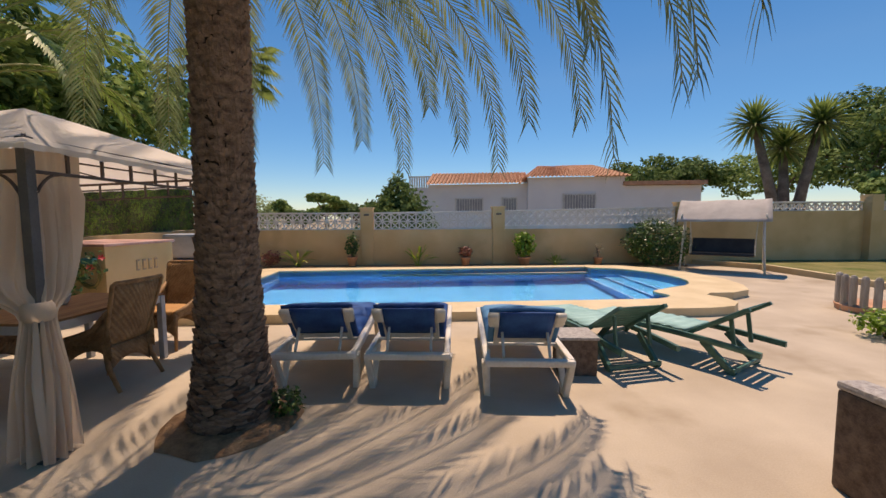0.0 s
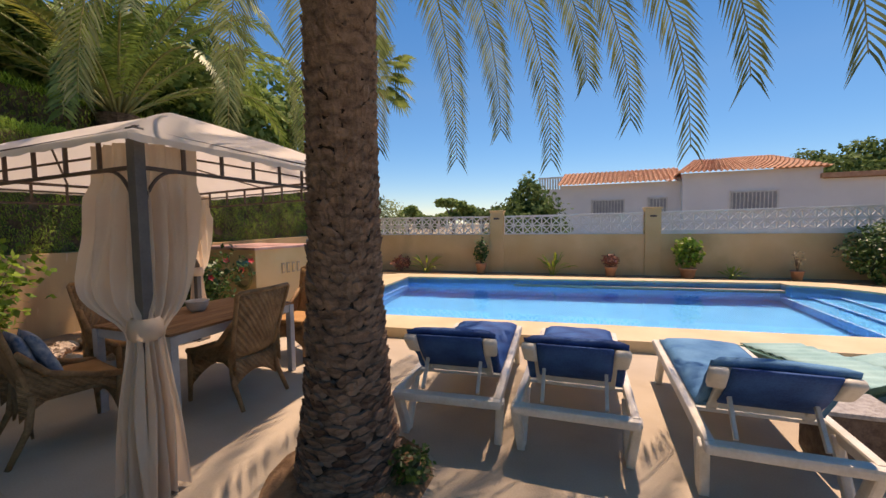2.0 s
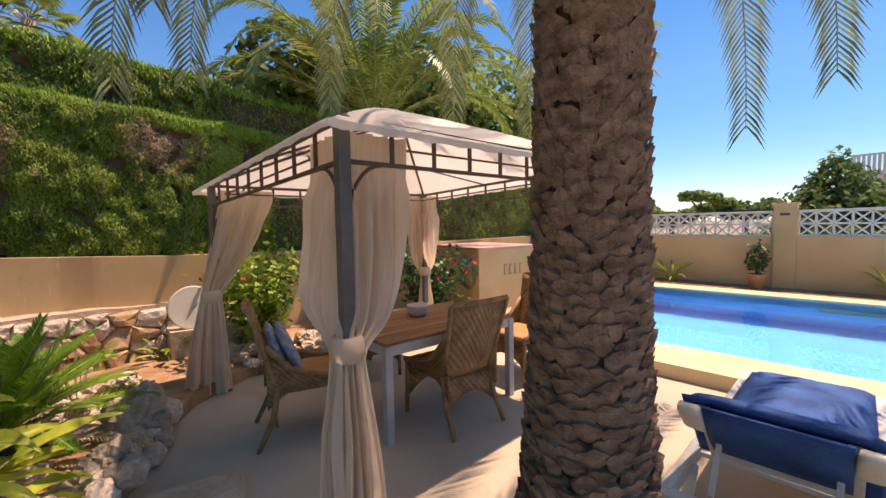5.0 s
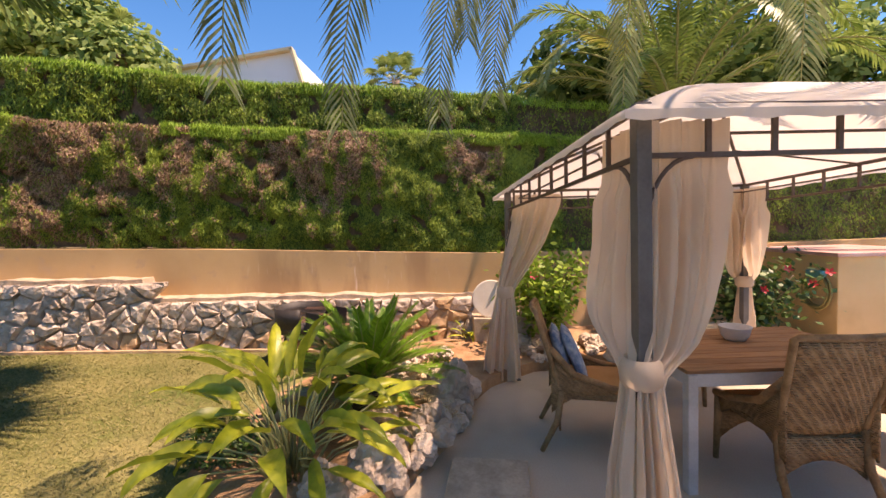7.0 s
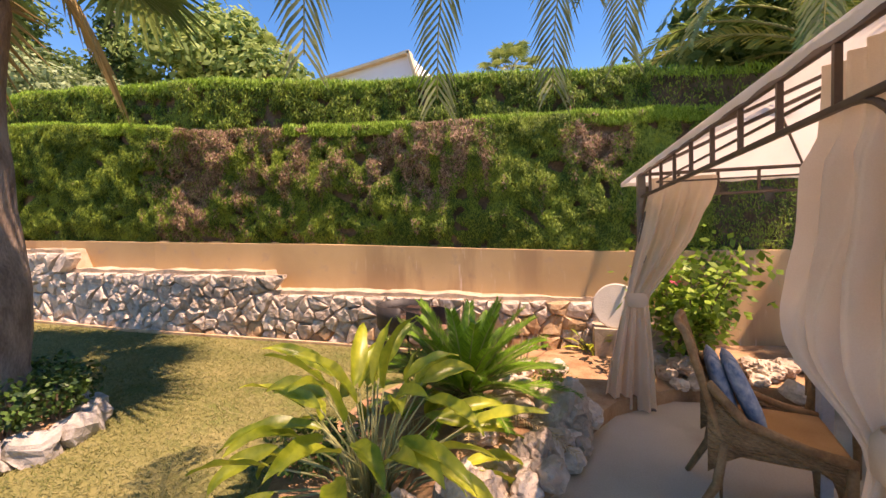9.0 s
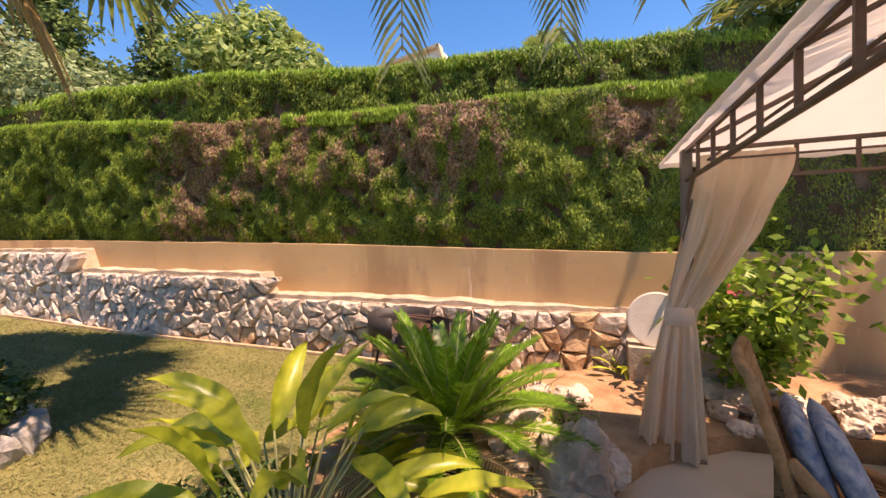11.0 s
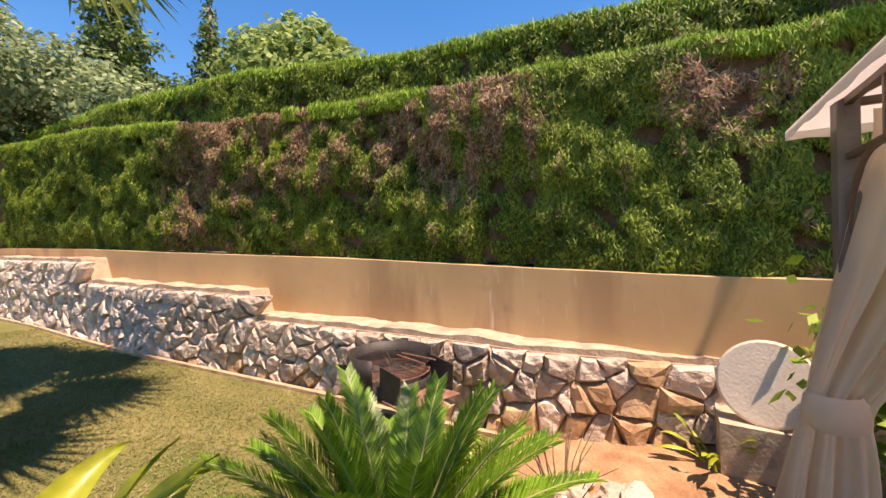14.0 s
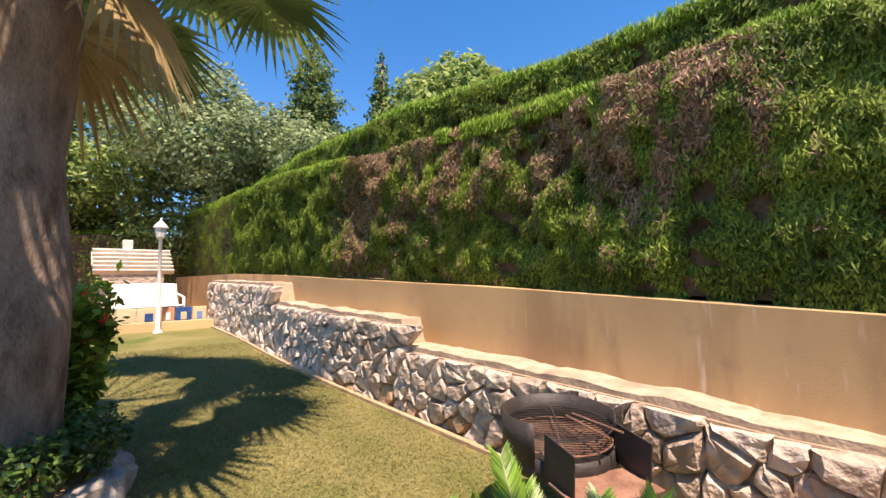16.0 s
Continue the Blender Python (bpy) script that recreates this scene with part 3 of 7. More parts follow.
def pinnate(parent, p, pairs, length, width, mat, r, sag=0.35, taper=0.55, start=0.12, rad=0.018, name="frond", stalk="rachis", angle=0.75):
    """A feather frond along a bent stalk p (four points): the stalk, and its leaflets as a piece of their own."""
    bm = bmesh.new()
    pts = [bez(p, i / 14) for i in range(15)]
    tube(bm, pts, [rad * (1 - 0.8 * i / 14) for i in range(15)], 6)
    stem = part(name, bm, M[stalk], parent, smooth=True)
    v, f = [], []
    for i in range(pairs):
        t = start + (1 - start) * (i + 0.5) / pairs
        o = bez(p, t)
        d = (bez(p, min(1, t + 0.01)) - bez(p, t - 0.01)).normalized()
        side0 = d.cross(Vector((0, 0, 1)))
        side0 = side0.normalized() if side0.length > 0.1 else Vector((-p[3].y + p[0].y, p[3].x - p[0].x, 0)).normalized()
        up = side0.cross(d)
        ln = length * (1 - taper * abs(t - 0.45) / 0.55) * r.uniform(0.85, 1.1)
        for sgn in (-1, 1):
            w = (d * (angle + 0.25 * t) + side0 * sgn + up * r.uniform(-0.05, 0.35)).normalized()
            a, b = o + w * ln * 0.5 + Vector((0, 0, -sag * ln * 0.18)), o + w * ln * 0.96 + Vector((0, 0, -sag * ln))
            n = (w.cross(up) * 0.8 + d * 0.4).normalized() * width / 2
            k = len(v)
            v += [o - n * 0.5, o + n * 0.5, a + n, a - n, b]
            f += [(k, k + 1, k + 2, k + 3), (k + 3, k + 2, k + 4, k + 4)]
    me = bpy.data.meshes.new("leaflet_mass")
    me.from_pydata([tuple(q) for q in v], [], [g if g[2] != g[3] else g[:3] for g in f])
    me.materials.append(mat)
    ob = new("leaflet_mass", me)
    ob.parent = stem
    ob["kind"] = "stuff"
    return stem


def scaled_trunk(tree, base, top, radii, around, rows, mat, inner, size, r):
    """A palm trunk covered by the stubs of old leaves, in a spiral."""
    bm = bmesh.new()
    pts = [Vector(base).lerp(Vector(top), i / 12) for i in range(13)]
    rad = [float(np.interp(i / 12, np.linspace(0, 1, len(radii)), radii)) for i in range(13)]
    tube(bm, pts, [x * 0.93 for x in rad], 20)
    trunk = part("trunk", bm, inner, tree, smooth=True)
    shapes = []
    for _ in range(6):
        bm = bmesh.new()
        w, h = size
        top_edge = [(x * w / 2, 0.0, h * (0.55 + r.uniform(-0.12, 0.12) - 0.35 * abs(x) ** 2)) for x in (-1, -0.55, -0.1, 0.3, 0.7, 1)]
        outer = [bm.verts.new((x, 0.006 + 0.012 * (1 - (2 * x / w) ** 2) + r.uniform(0, 0.014), z)) for x, _, z in top_edge]
        inn = [bm.verts.new((x, -0.035, z * 0.9)) for x, _, z in top_edge]
        low = [bm.verts.new((x * 0.8, -0.004 + 0.012 * (1 - (2 * x / w) ** 2), -h * 0.62 + 0.25 * h * (2 * x / w) ** 2)) for x, _, z in top_edge]
        for k in range(5):
            bm.faces.new((outer[k], outer[k + 1], inn[k + 1], inn[k]))
            bm.faces.new((low[k], low[k + 1], outer[k + 1], outer[k]))
        bmesh.ops.recalc_face_normals(bm, faces=bm.faces)
        me = bpy.data.meshes.new("leaf_stub")
        bm.to_mesh(me)
        bm.free()
        me.materials.append(mat)
        shapes.append(me)
    rest_v, rest_f = [], []
    for i in range(rows):
        t = (i + 0.5) / rows
        c = Vector(base).lerp(Vector(top), t)
        ra = float(np.interp(t, np.linspace(0, 1, len(radii)), radii))
        for k in range(around):
            a = math.tau * (k + 0.5 * (i % 2) + 0.06 * i) / around + r.uniform(-0.08, 0.08)
            sc = ra / 0.205 * r.uniform(0.9, 1.12)
            m = Matrix.Translation((c.x + (ra * 0.93) * math.cos(a), c.y + (ra * 0.93) * math.sin(a), c.z + r.uniform(-0.02, 0.02))) @ pose(0, 0, 0, r.uniform(-3, 3), r.uniform(-10, 10), math.degrees(a) - 90) @ Matrix.Diagonal((sc, r.uniform(0.7, 1.3), r.uniform(0.85, 1.2), 1))
            me = r.choice(shapes)
            if i * around + k < 297:
                ob = new("leaf_stub", me)
                ob.parent = trunk
                ob.matrix_basis = m
            else:
                n0 = len(rest_v)
                rest_v += [m @ v.co for v in me.vertices]
                rest_f += [[n0 + x for x in p.vertices] for p in me.polygons]
    if rest_f:
        tagged(raw("stub_mass", [tuple(v) for v in rest_v], rest_f, mat, trunk), kind="stuff")
    return trunk


TRUNK = Vector((-1.63, 3.01, 0))
r = random.Random(11)
palm = thing("date_palm", "tall date palm with a scaly trunk and drooping grey-green fronds", "palm")
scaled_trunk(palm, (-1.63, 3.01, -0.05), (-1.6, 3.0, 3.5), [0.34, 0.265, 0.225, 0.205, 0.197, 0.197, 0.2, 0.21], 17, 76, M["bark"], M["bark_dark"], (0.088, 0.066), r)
crown = Vector((-1.6, 3.0, 3.45))
FRONDS = [(101, 3.2, 2.39), (88, 3.2, 2.72), (79, 3.2, 2.28), (65, 3.2, 2.59), (51, 3.2, 2.21), (37, 3.1, 2.65), (14, 2.95, 2.02), (25, 3.2, 2.55), (7, 3.3, 2.5), (-1, 3.2, 2.4), (-14, 3.2, 2.42), (-30, 2.8, 2.7),
          (118, 2.8, 2.5), (139, 2.8, 2.45), (157, 2.8, 2.6), (180, 3.0, 2.75), (197, 3.2, 2.83), (211, 3.2, 2.57), (225, 3.2, 2.43), (243, 3.1, 2.5), (258, 2.8, 2.6), (275, 2.6, 2.8), (312, 2.8, 2.8),
          (70, 3.1, 3.1), (200, 3.2, 3.3), (18, 3.0, 3.1)]
for az, reach, zt in FRONDS:
    d = Vector((math.cos(radians(az)), math.sin(radians(az)), 0))
    s = Vector((-d.y, d.x, 0)) * r.uniform(-0.2, 0.2)
    p = [crown + d * 0.12, crown + d * 0.7 + Vector((0, 0, 1.25)), crown + d * reach * 0.98 + s + Vector((0, 0, 0.95)), crown + d * reach + s + Vector((0, 0, zt - crown.z))]
    pinnate(palm, p, 88, 0.5, 0.022, M["frond"], r, sag=0.3, angle=0.95)
bm = bmesh.new()
lathe(bm, [(0.52, 0.004), (0.47, 0.03), (0.38, 0.05), (0.2, 0.06)], 18, TRUNK)
for v in bm.verts:
    v.co.x += 0.07 * noise.noise(v.co * 5)
    v.co.y += 0.07 * noise.noise(v.co * 5 + Vector((9, 0, 0)))
structure("palm_bed", bm, M["mulch"], "round patch of dry brown soil at the palm", "bed")


def small_leaf_clump(name, label, category, centre, radius, count, length, width, mat, height=None, parent=None, group=""):
    """A loose ball of leaves round short twigs."""
    c = Vector(centre)
    root = parent or thing(name, label, category, c, group=group)
    off = Vector((0, 0, 0)) if parent is None else c
    pts = rng.normal(size=(count, 3))
    pts /= np.linalg.norm(pts, axis=1, keepdims=True)
    nrm = pts.copy()
    pts *= (rng.uniform(0.15, 1, (count, 1)) ** 0.45)
    pts *= np.array([radius, radius, (height or radius * 2) / 2]) * (1 + 0.3 * np.array([[noise.noise(Vector(q) * 2.3 + c)] for q in pts]))
    pts[:, 2] += (height or radius * 2) / 2 + 0.03
    bm = bmesh.new()
    rr = random.Random(count)
    for k in range(6):
        a = rr.uniform(0, math.tau)
        q = Vector((math.cos(a) * radius * 0.6, math.sin(a) * radius * 0.6, (height or radius * 2) * rr.uniform(0.5, 0.85)))
        tube(bm, [off + Vector((q.x * 0.06, q.y * 0.06, -0.02)), off + q * 0.5 + Vector((0, 0, 0.05)), off + q], [0.012, 0.008, 0.004], 5)
    part("twig_mass", bm, M["wood"], root)
    ob = leaves("leaves", pts + np.array(off), nrm * 0.4 + np.array([0, 0, 0.6]), length, width, mat, root)
    ob["kind"] = "stuff"
    return root


M["wood"] = material("branch_wood", (0.12, 0.08, 0.05), (0.26, 0.19, 0.13), 8, 0.9, 0.5, 60)
M["leaf"] = material("shrub_leaf", (0.1, 0.2, 0.02), (0.34, 0.5, 0.07), 3, 0.4, 0, 30, island=0.6, transl=0.45, spec=0.5)
M["leaf_dark"] = material("dark_shrub_leaf", (0.02, 0.06, 0.012), (0.1, 0.19, 0.035), 3, 0.45, 0, 30, island=0.6, transl=0.2, spec=0.5)
M["leaf_lime"] = material("lime_strap_leaf", (0.16, 0.24, 0.015), (0.52, 0.54, 0.06), 2.5, 0.35, 0.15, 26, island=0.55, transl=0.35, spec=0.5)
M["cycad"] = material("cycad_leaflet", (0.065, 0.16, 0.012), (0.22, 0.43, 0.04), 3, 0.35, 0, 30, island=0.5, transl=0.35, spec=0.5)
M["straw"] = material("dead_frond_straw", (0.36, 0.25, 0.13), (0.6, 0.46, 0.28), 4, 0.8, 0, 30, island=0.4)
M["red"] = material("red_petals", (0.55, 0.02, 0.03), (0.8, 0.07, 0.09), 6, 0.5, 0, 30, transl=0.3)
M["pink"] = material("pink_petals", (0.7, 0.08, 0.14), (0.85, 0.2, 0.25), 6, 0.5, 0, 30, transl=0.3)
M["terracotta"] = material("terracotta_pot", (0.45, 0.22, 0.13), (0.62, 0.36, 0.23), 5, 0.8, 0.3, 50)
small_leaf_clump("weeds", "tuft of small weeds at the foot of the palm", "weeds", (-1.22, 3.06, 0.02), 0.14, 260, 0.05, 0.025, M["leaf_dark"], 0.22)

# ---- gazebo ----
GC = [Vector((-2.53, 2.41, 0)), Vector((-5.07, 2.12, 0)), Vector((-5.36, 4.66, 0)), Vector((-2.82, 4.95, 0))]
GZ = 2.08
gz = thing("gazebo", "garden gazebo with brown steel frame, beige canopy and tied curtains", "gazebo")
mid = sum(GC, Vector()) / 4
for c in GC:
    bm = bmesh.new()
    box(bm, (0.062, 0.062, GZ), Matrix.Translation((c.x, c.y, GZ / 2)) @ pose(0, 0, 0, 0, 0, 6.5), 0.006)
    box(bm, (0.16, 0.16, 0.012), Matrix.Translation((c.x, c.y, 0.006)) @ pose(0, 0, 0, 0, 0, 6.5))
    part("post", bm, M["steel"], gz, "dark grey square post")
for i in range(4):
    a, b = GC[i], GC[(i + 1) % 4]
    bm = bmesh.new()
    d = (b - a).normalized()
    up = Vector((0, 0, 1))
    bar(bm, a + up * (GZ - 0.015), b + up * (GZ - 0.015), 0.025, 0.028, 0.004)
    bar(bm, a + up * (GZ - 0.21), b + up * (GZ - 0.21), 0.022, 0.022, 0.004)
    for k in range(1, 9):
        q = a.lerp(b, k / 9)
        bar(bm, q + up * (GZ - 0.21), q + up * (GZ - 0.02), 0.016, 0.02)
    part("frieze", bm, M["bronze"], gz, "brown ladder-like frieze rail")
    for o, e in ((a, d), (b, -d)):
        bm = bmesh.new()
        tube(bm, [o + e * (0.02 + 0.2 * (1 - math.cos(t))) + up * (GZ - 0.215 - 0.3 * (1 - math.sin(t))) for t in np.linspace(0, math.pi / 2, 9)], 0.01, 6)
        part("brace", bm, M["bronze"], gz, "curved corner brace")
    bm = bmesh.new()
    tube(bm, [a.lerp(mid, 0.075) + up * (GZ - 0.1), b.lerp(mid, 0.075) + up * (GZ - 0.1)], 0.008, 6)
    part("curtain_rod", bm, M["bronze"], gz)
    bm = bmesh.new()
    bar(bm, a + up * GZ, Vector((mid.x, mid.y, 2.58)), 0.022, 0.022)
    part("rafter", bm, M["bronze"], gz)
    m2 = a.lerp(b, 0.5)
    bm = bmesh.new()
    bar(bm, a.lerp(b, 0.45) + up * (GZ - 0.02), a.lerp(mid, 0.52) + up * 2.3, 0.014, 0.014)
    part("strut", bm, M["bronze"], gz)
# canopy: a sagging four-sided roof with a short overhang
bm = bmesh.new()
N = 14
for i in range(4):
    a, b = GC[i] - mid, GC[(i + 1) % 4] - mid
    grid = []
    for u in range(N + 1):
        row = []
        for s in range(N + 1):
            e = a.lerp(b, s / N) * (u / N) * 1.1
            z = 2.66 - (2.66 - 2.02) * (u / N) - 0.05 * math.sin(math.pi * u / N) * math.sin(math.pi * s / N) + (0.03 * math.sin(math.pi * u / N))
            z += 0.008 * noise.noise(Vector((e.x * 3, e.y * 3, 0))) * (u > 0)
            row.append(bm.verts.new((mid.x + e.x, mid.y + e.y, z)))
        grid.append(row)
    for u in range(N):
        for s in range(N):
            bm.faces.new((grid[u][s], grid[u + 1][s], grid[u + 1][s + 1], grid[u][s + 1]))
bmesh.ops.remove_doubles(bm, verts=bm.verts, dist=0.002)
part("canopy", bm, M["canopy"], gz, "pale sun-bleached fabric roof", True)
bm = bmesh.new()
for i in range(4):
    a, b = (GC[i] - mid) * 1.102 + mid, (GC[(i + 1) % 4] - mid) * 1.102 + mid
    prev = None
    for s in range(41):
        q = a.lerp(b, s / 40)
        zz = 0.012 * math.sin(s * 1.9)
        ring = (bm.verts.new((q.x, q.y, 2.022)), bm.verts.new((q.x, q.y, 1.985 + zz * 0.5)))
        if prev:
            bm.faces.new((prev[0], ring[0], ring[1], prev[1]))
        prev = ring
part("valance", bm, M["canopy"], gz)


def drape(corner, along, inward, r, prof, name="curtain"):
    """One gathered curtain panel tied at a post. prof: height, start along the rail, width, and offset from the rail."""
    nu, nv = 46, 48
    phase = r.uniform(0, 6)
    zs = [q[0] for q in prof][::-1]
    col = lambda z, k: float(np.interp(z, zs, [q[k] for q in prof][::-1]))
    bm = bmesh.new()
    rows = []
    for j in range(nv + 1):
        z = 2.02 - j / nv * 2.015
        st, w, off = (sum(col(z + e, k) for e in (-0.04, 0, 0.04)) / 3 for k in (1, 2, 3))
        tight = min(1, abs(z - 0.98) * 2.4)
        amp = (0.012 + 0.05 * tight) * (1 if z < 1.72 else 0.4 + 0.6 * max(0, (1.8 - z) / 0.08))
        row = []
        for i in range(nu + 1):
            u = i / nu
            g = u + 0.05 * math.sin(5 * u + phase)
            fold = amp * (math.sin(g * 19 + phase + 0.6 * math.sin(2 * z)) + 0.5 * math.sin(g * 43 + 2 * phase + 1.5 * z) + 0.25 * math.sin(g * 11 - 3 * z))
            q = corner + along * (st + w * u) + inward * (off + fold * 0.8)
            row.append(bm.verts.new((q.x, q.y, z + (0.01 + 0.012 * math.sin(u * 19 + phase) if j == nv else 0))))
        rows.append(row)
    for a, b in zip(rows, rows[1:]):
        for i in range(nu):
            bm.faces.new((a[i], a[i + 1], b[i + 1], b[i]))
    return part(name, bm, M["curtain"], gz, "beige linen curtain panel", True)


FULL = [(1.93, 0.04, 0.32, 0.035), (1.5, 0.04, 0.4, 0.04), (1.22, 0.03, 0.53, 0.02), (1.1, 0.0, 0.45, -0.02), (1.03, -0.03, 0.24, -0.04), (0.98, -0.05, 0.1, -0.06), (0.88, -0.06, 0.12, -0.06), (0.4, -0.08, 0.22, -0.06), (0.0, -0.1, 0.3, -0.05)]
SWEPT = [(1.93, 0.04, 0.34, 0.035), (1.5, 0.04, 0.31, 0.04), (1.22, 0.03, 0.27, 0.02), (1.06, 0.0, 0.2, -0.03), (0.98, -0.05, 0.1, -0.06), (0.88, -0.06, 0.12, -0.06), (0.4, -0.08, 0.2, -0.06), (0.0, -0.1, 0.26, -0.05)]
SINGLE = [(1.93, 0.05, 0.5, 0.07), (1.5, -0.04, 0.42, 0.08), (1.2, -0.11, 0.28, 0.09), (0.98, -0.15, 0.17, 0.09), (0.85, -0.18, 0.22, 0.09), (0.4, -0.27, 0.34, 0.09), (0.0, -0.33, 0.42, 0.09)]
rc = random.Random(5)
for i, c in enumerate(GC):
    nxt, prv = (GC[(i + 1) % 4] - c).normalized(), (GC[(i - 1) % 4] - c).normalized()
    slim = [(z, a, w * 0.72, o) for z, a, w, o in SWEPT]
    drape(c, nxt, prv, rc, (FULL, SINGLE, slim, slim)[i])
    if i != 1:
        drape(c, prv, nxt, rc, SWEPT if i == 0 else slim)
    bm = bmesh.new()
    o = c - (nxt + prv) * 0.01 if i != 1 else c + prv * 0.085 - nxt * 0.065
    lathe(bm, [(0.066, 0.92), (0.082, 0.94), (0.086, 0.98), (0.082, 1.02), (0.066, 1.045)], 20, (o.x, o.y, 0))
    part("tie_back", bm, M["curtain"], gz, "curtain tie band", True)

# the light frame sags towards the garden wall
fall = (GC[1] - GC[0]).normalized()
for ob in gz.children:
    for v in ob.data.vertices:
        v.co.z *= 1 - 0.05 * min(1.05, max(0.0, (v.co - GC[0]).dot(fall) / 2.56))

# ---- dining set ----
TBL = pose(-3.7, 3.58, 0, 0, 0, 4)
table = thing("dining_table", "rectangular teak slatted table with grey painted frame", "table", (-3.7, 3.58, 0), 4)
for k in range(9):
    bm = bmesh.new()
    box(bm, (0.094, 1.34, 0.022), pose(-0.4 + 0.1 * k, 0, 0.725), 0.003)
    part("board", bm, M["teak"], table)
for sx in (-1, 1):
    bm = bmesh.new()
    bar(bm, (sx * 0.43, -0.66, 0.675), (sx * 0.43, 0.66, 0.675), 0.035, 0.075, 0.004)
    part("apron", bm, M["table_grey"], table)
    bm = bmesh.new()
    bar(bm, (-0.43, sx * 0.64, 0.675), (0.43, sx * 0.64, 0.675), 0.035, 0.075, 0.004)
    part("apron", bm, M["table_grey"], table)
    for sy in (-1, 1):
        bm = bmesh.new()
        box(bm, (0.06, 0.06, 0.71), pose(sx * 0.43, sy * 0.64, 0.355), 0.006)
        part("leg", bm, M["table_grey"], table)
bowl = thing("bowl", "small pale grey ceramic bowl on the table", "bowl", (-3.83, 3.6, 0.737))
bm = bmesh.new()
lathe(bm, [(0.0, 0.004), (0.06, 0.0), (0.085, 0.03), (0.1, 0.09), (0.104, 0.1), (0.094, 0.1), (0.08, 0.04), (0.0, 0.02)], 28)
part("body", bm, material("grey_ceramic", (0.5, 0.48, 0.47), (0.62, 0.6, 0.58), 5, 0.3, 0.1, 60, spec=0.5), bowl, smooth=True)


def weave(bm, corner, du, dv, nu, nv, th=0.006, curve=None):
    """Crossing strands over a patch; curve(u, v) adds an offset."""
    c, du, dv = Vector(corner), Vector(du), Vector(dv)
    n = du.cross(dv).normalized()
    for i in range(nu + 1):
        pts = []
        for j in range(0, nv * 2 + 1):
            u, v = i / nu, j / (nv * 2)
            pts.append(c + du * u + dv * v + n * (th * (1 if (i + j // 2) % 2 else -1)) + (curve(u, v) if curve else Vector()))
        tube(bm, pts, th * 0.8, 4, False)
    for j in range(nv + 1):
        pts = [c + du * (i / nu) + dv * (j / nv) + n * (th * (-1 if (i + j) % 2 else 1)) + (curve(i / nu, j / nv) if curve else Vector()) for i in range(nu + 1)]
        tube(bm, pts, th * 1.1, 4, False)
    return bm


def panel(bm, grid, thick=0.012):
    """A curved sheet with thickness over a grid of points."""
    vs = [[bm.verts.new(p) for p in row] for row in grid]
    fs = [bm.faces.new((vs[a][b], vs[a][b + 1], vs[a + 1][b + 1], vs[a + 1][b])) for a in range(len(vs) - 1) for b in range(len(vs[0]) - 1)]
    bmesh.ops.recalc_face_normals(bm, faces=fs)
    bmesh.ops.solidify(bm, geom=fs, thickness=thick)
    return bm


def weave_material():
    m = material("rattan_weave", (0.2, 0.105, 0.045), (0.42, 0.255, 0.13), 9, 0.6, 0.4, 60)
    n, l = m.node_tree.nodes, m.node_tree.links
    tc = n["Texture Coordinate"]
    w1, w2, mx, bp = n.new("ShaderNodeTexWave"), n.new("ShaderNodeTexWave"), n.new("ShaderNodeMath"), n.new("ShaderNodeBump")
    w1.bands_direction, w2.bands_direction = "Z", "DIAGONAL"
    w1.inputs["Scale"].default_value, w2.inputs["Scale"].default_value = 22, 14
    for w in (w1, w2):
        w.inputs["Distortion"].default_value = 1.2
        l.new(tc.outputs["Object"], w.inputs[0])
    mx.operation = "MULTIPLY"
    l.new(w1.outputs["Fac"], mx.inputs[0])
    l.new(w2.outputs["Fac"], mx.inputs[1])
    bp.inputs["Strength"].default_value, bp.inputs["Distance"].default_value = 0.9, 0.012
    l.new(mx.outputs[0], bp.inputs["Height"])
    l.new(bp.outputs[0], n["Principled BSDF"].inputs["Normal"])
    return m


M["weave"] = weave_material()
M["seat"] = material("tan_seat_cushion", (0.38, 0.19, 0.07), (0.52, 0.29, 0.13), 4, 0.85, 0.3, 150)


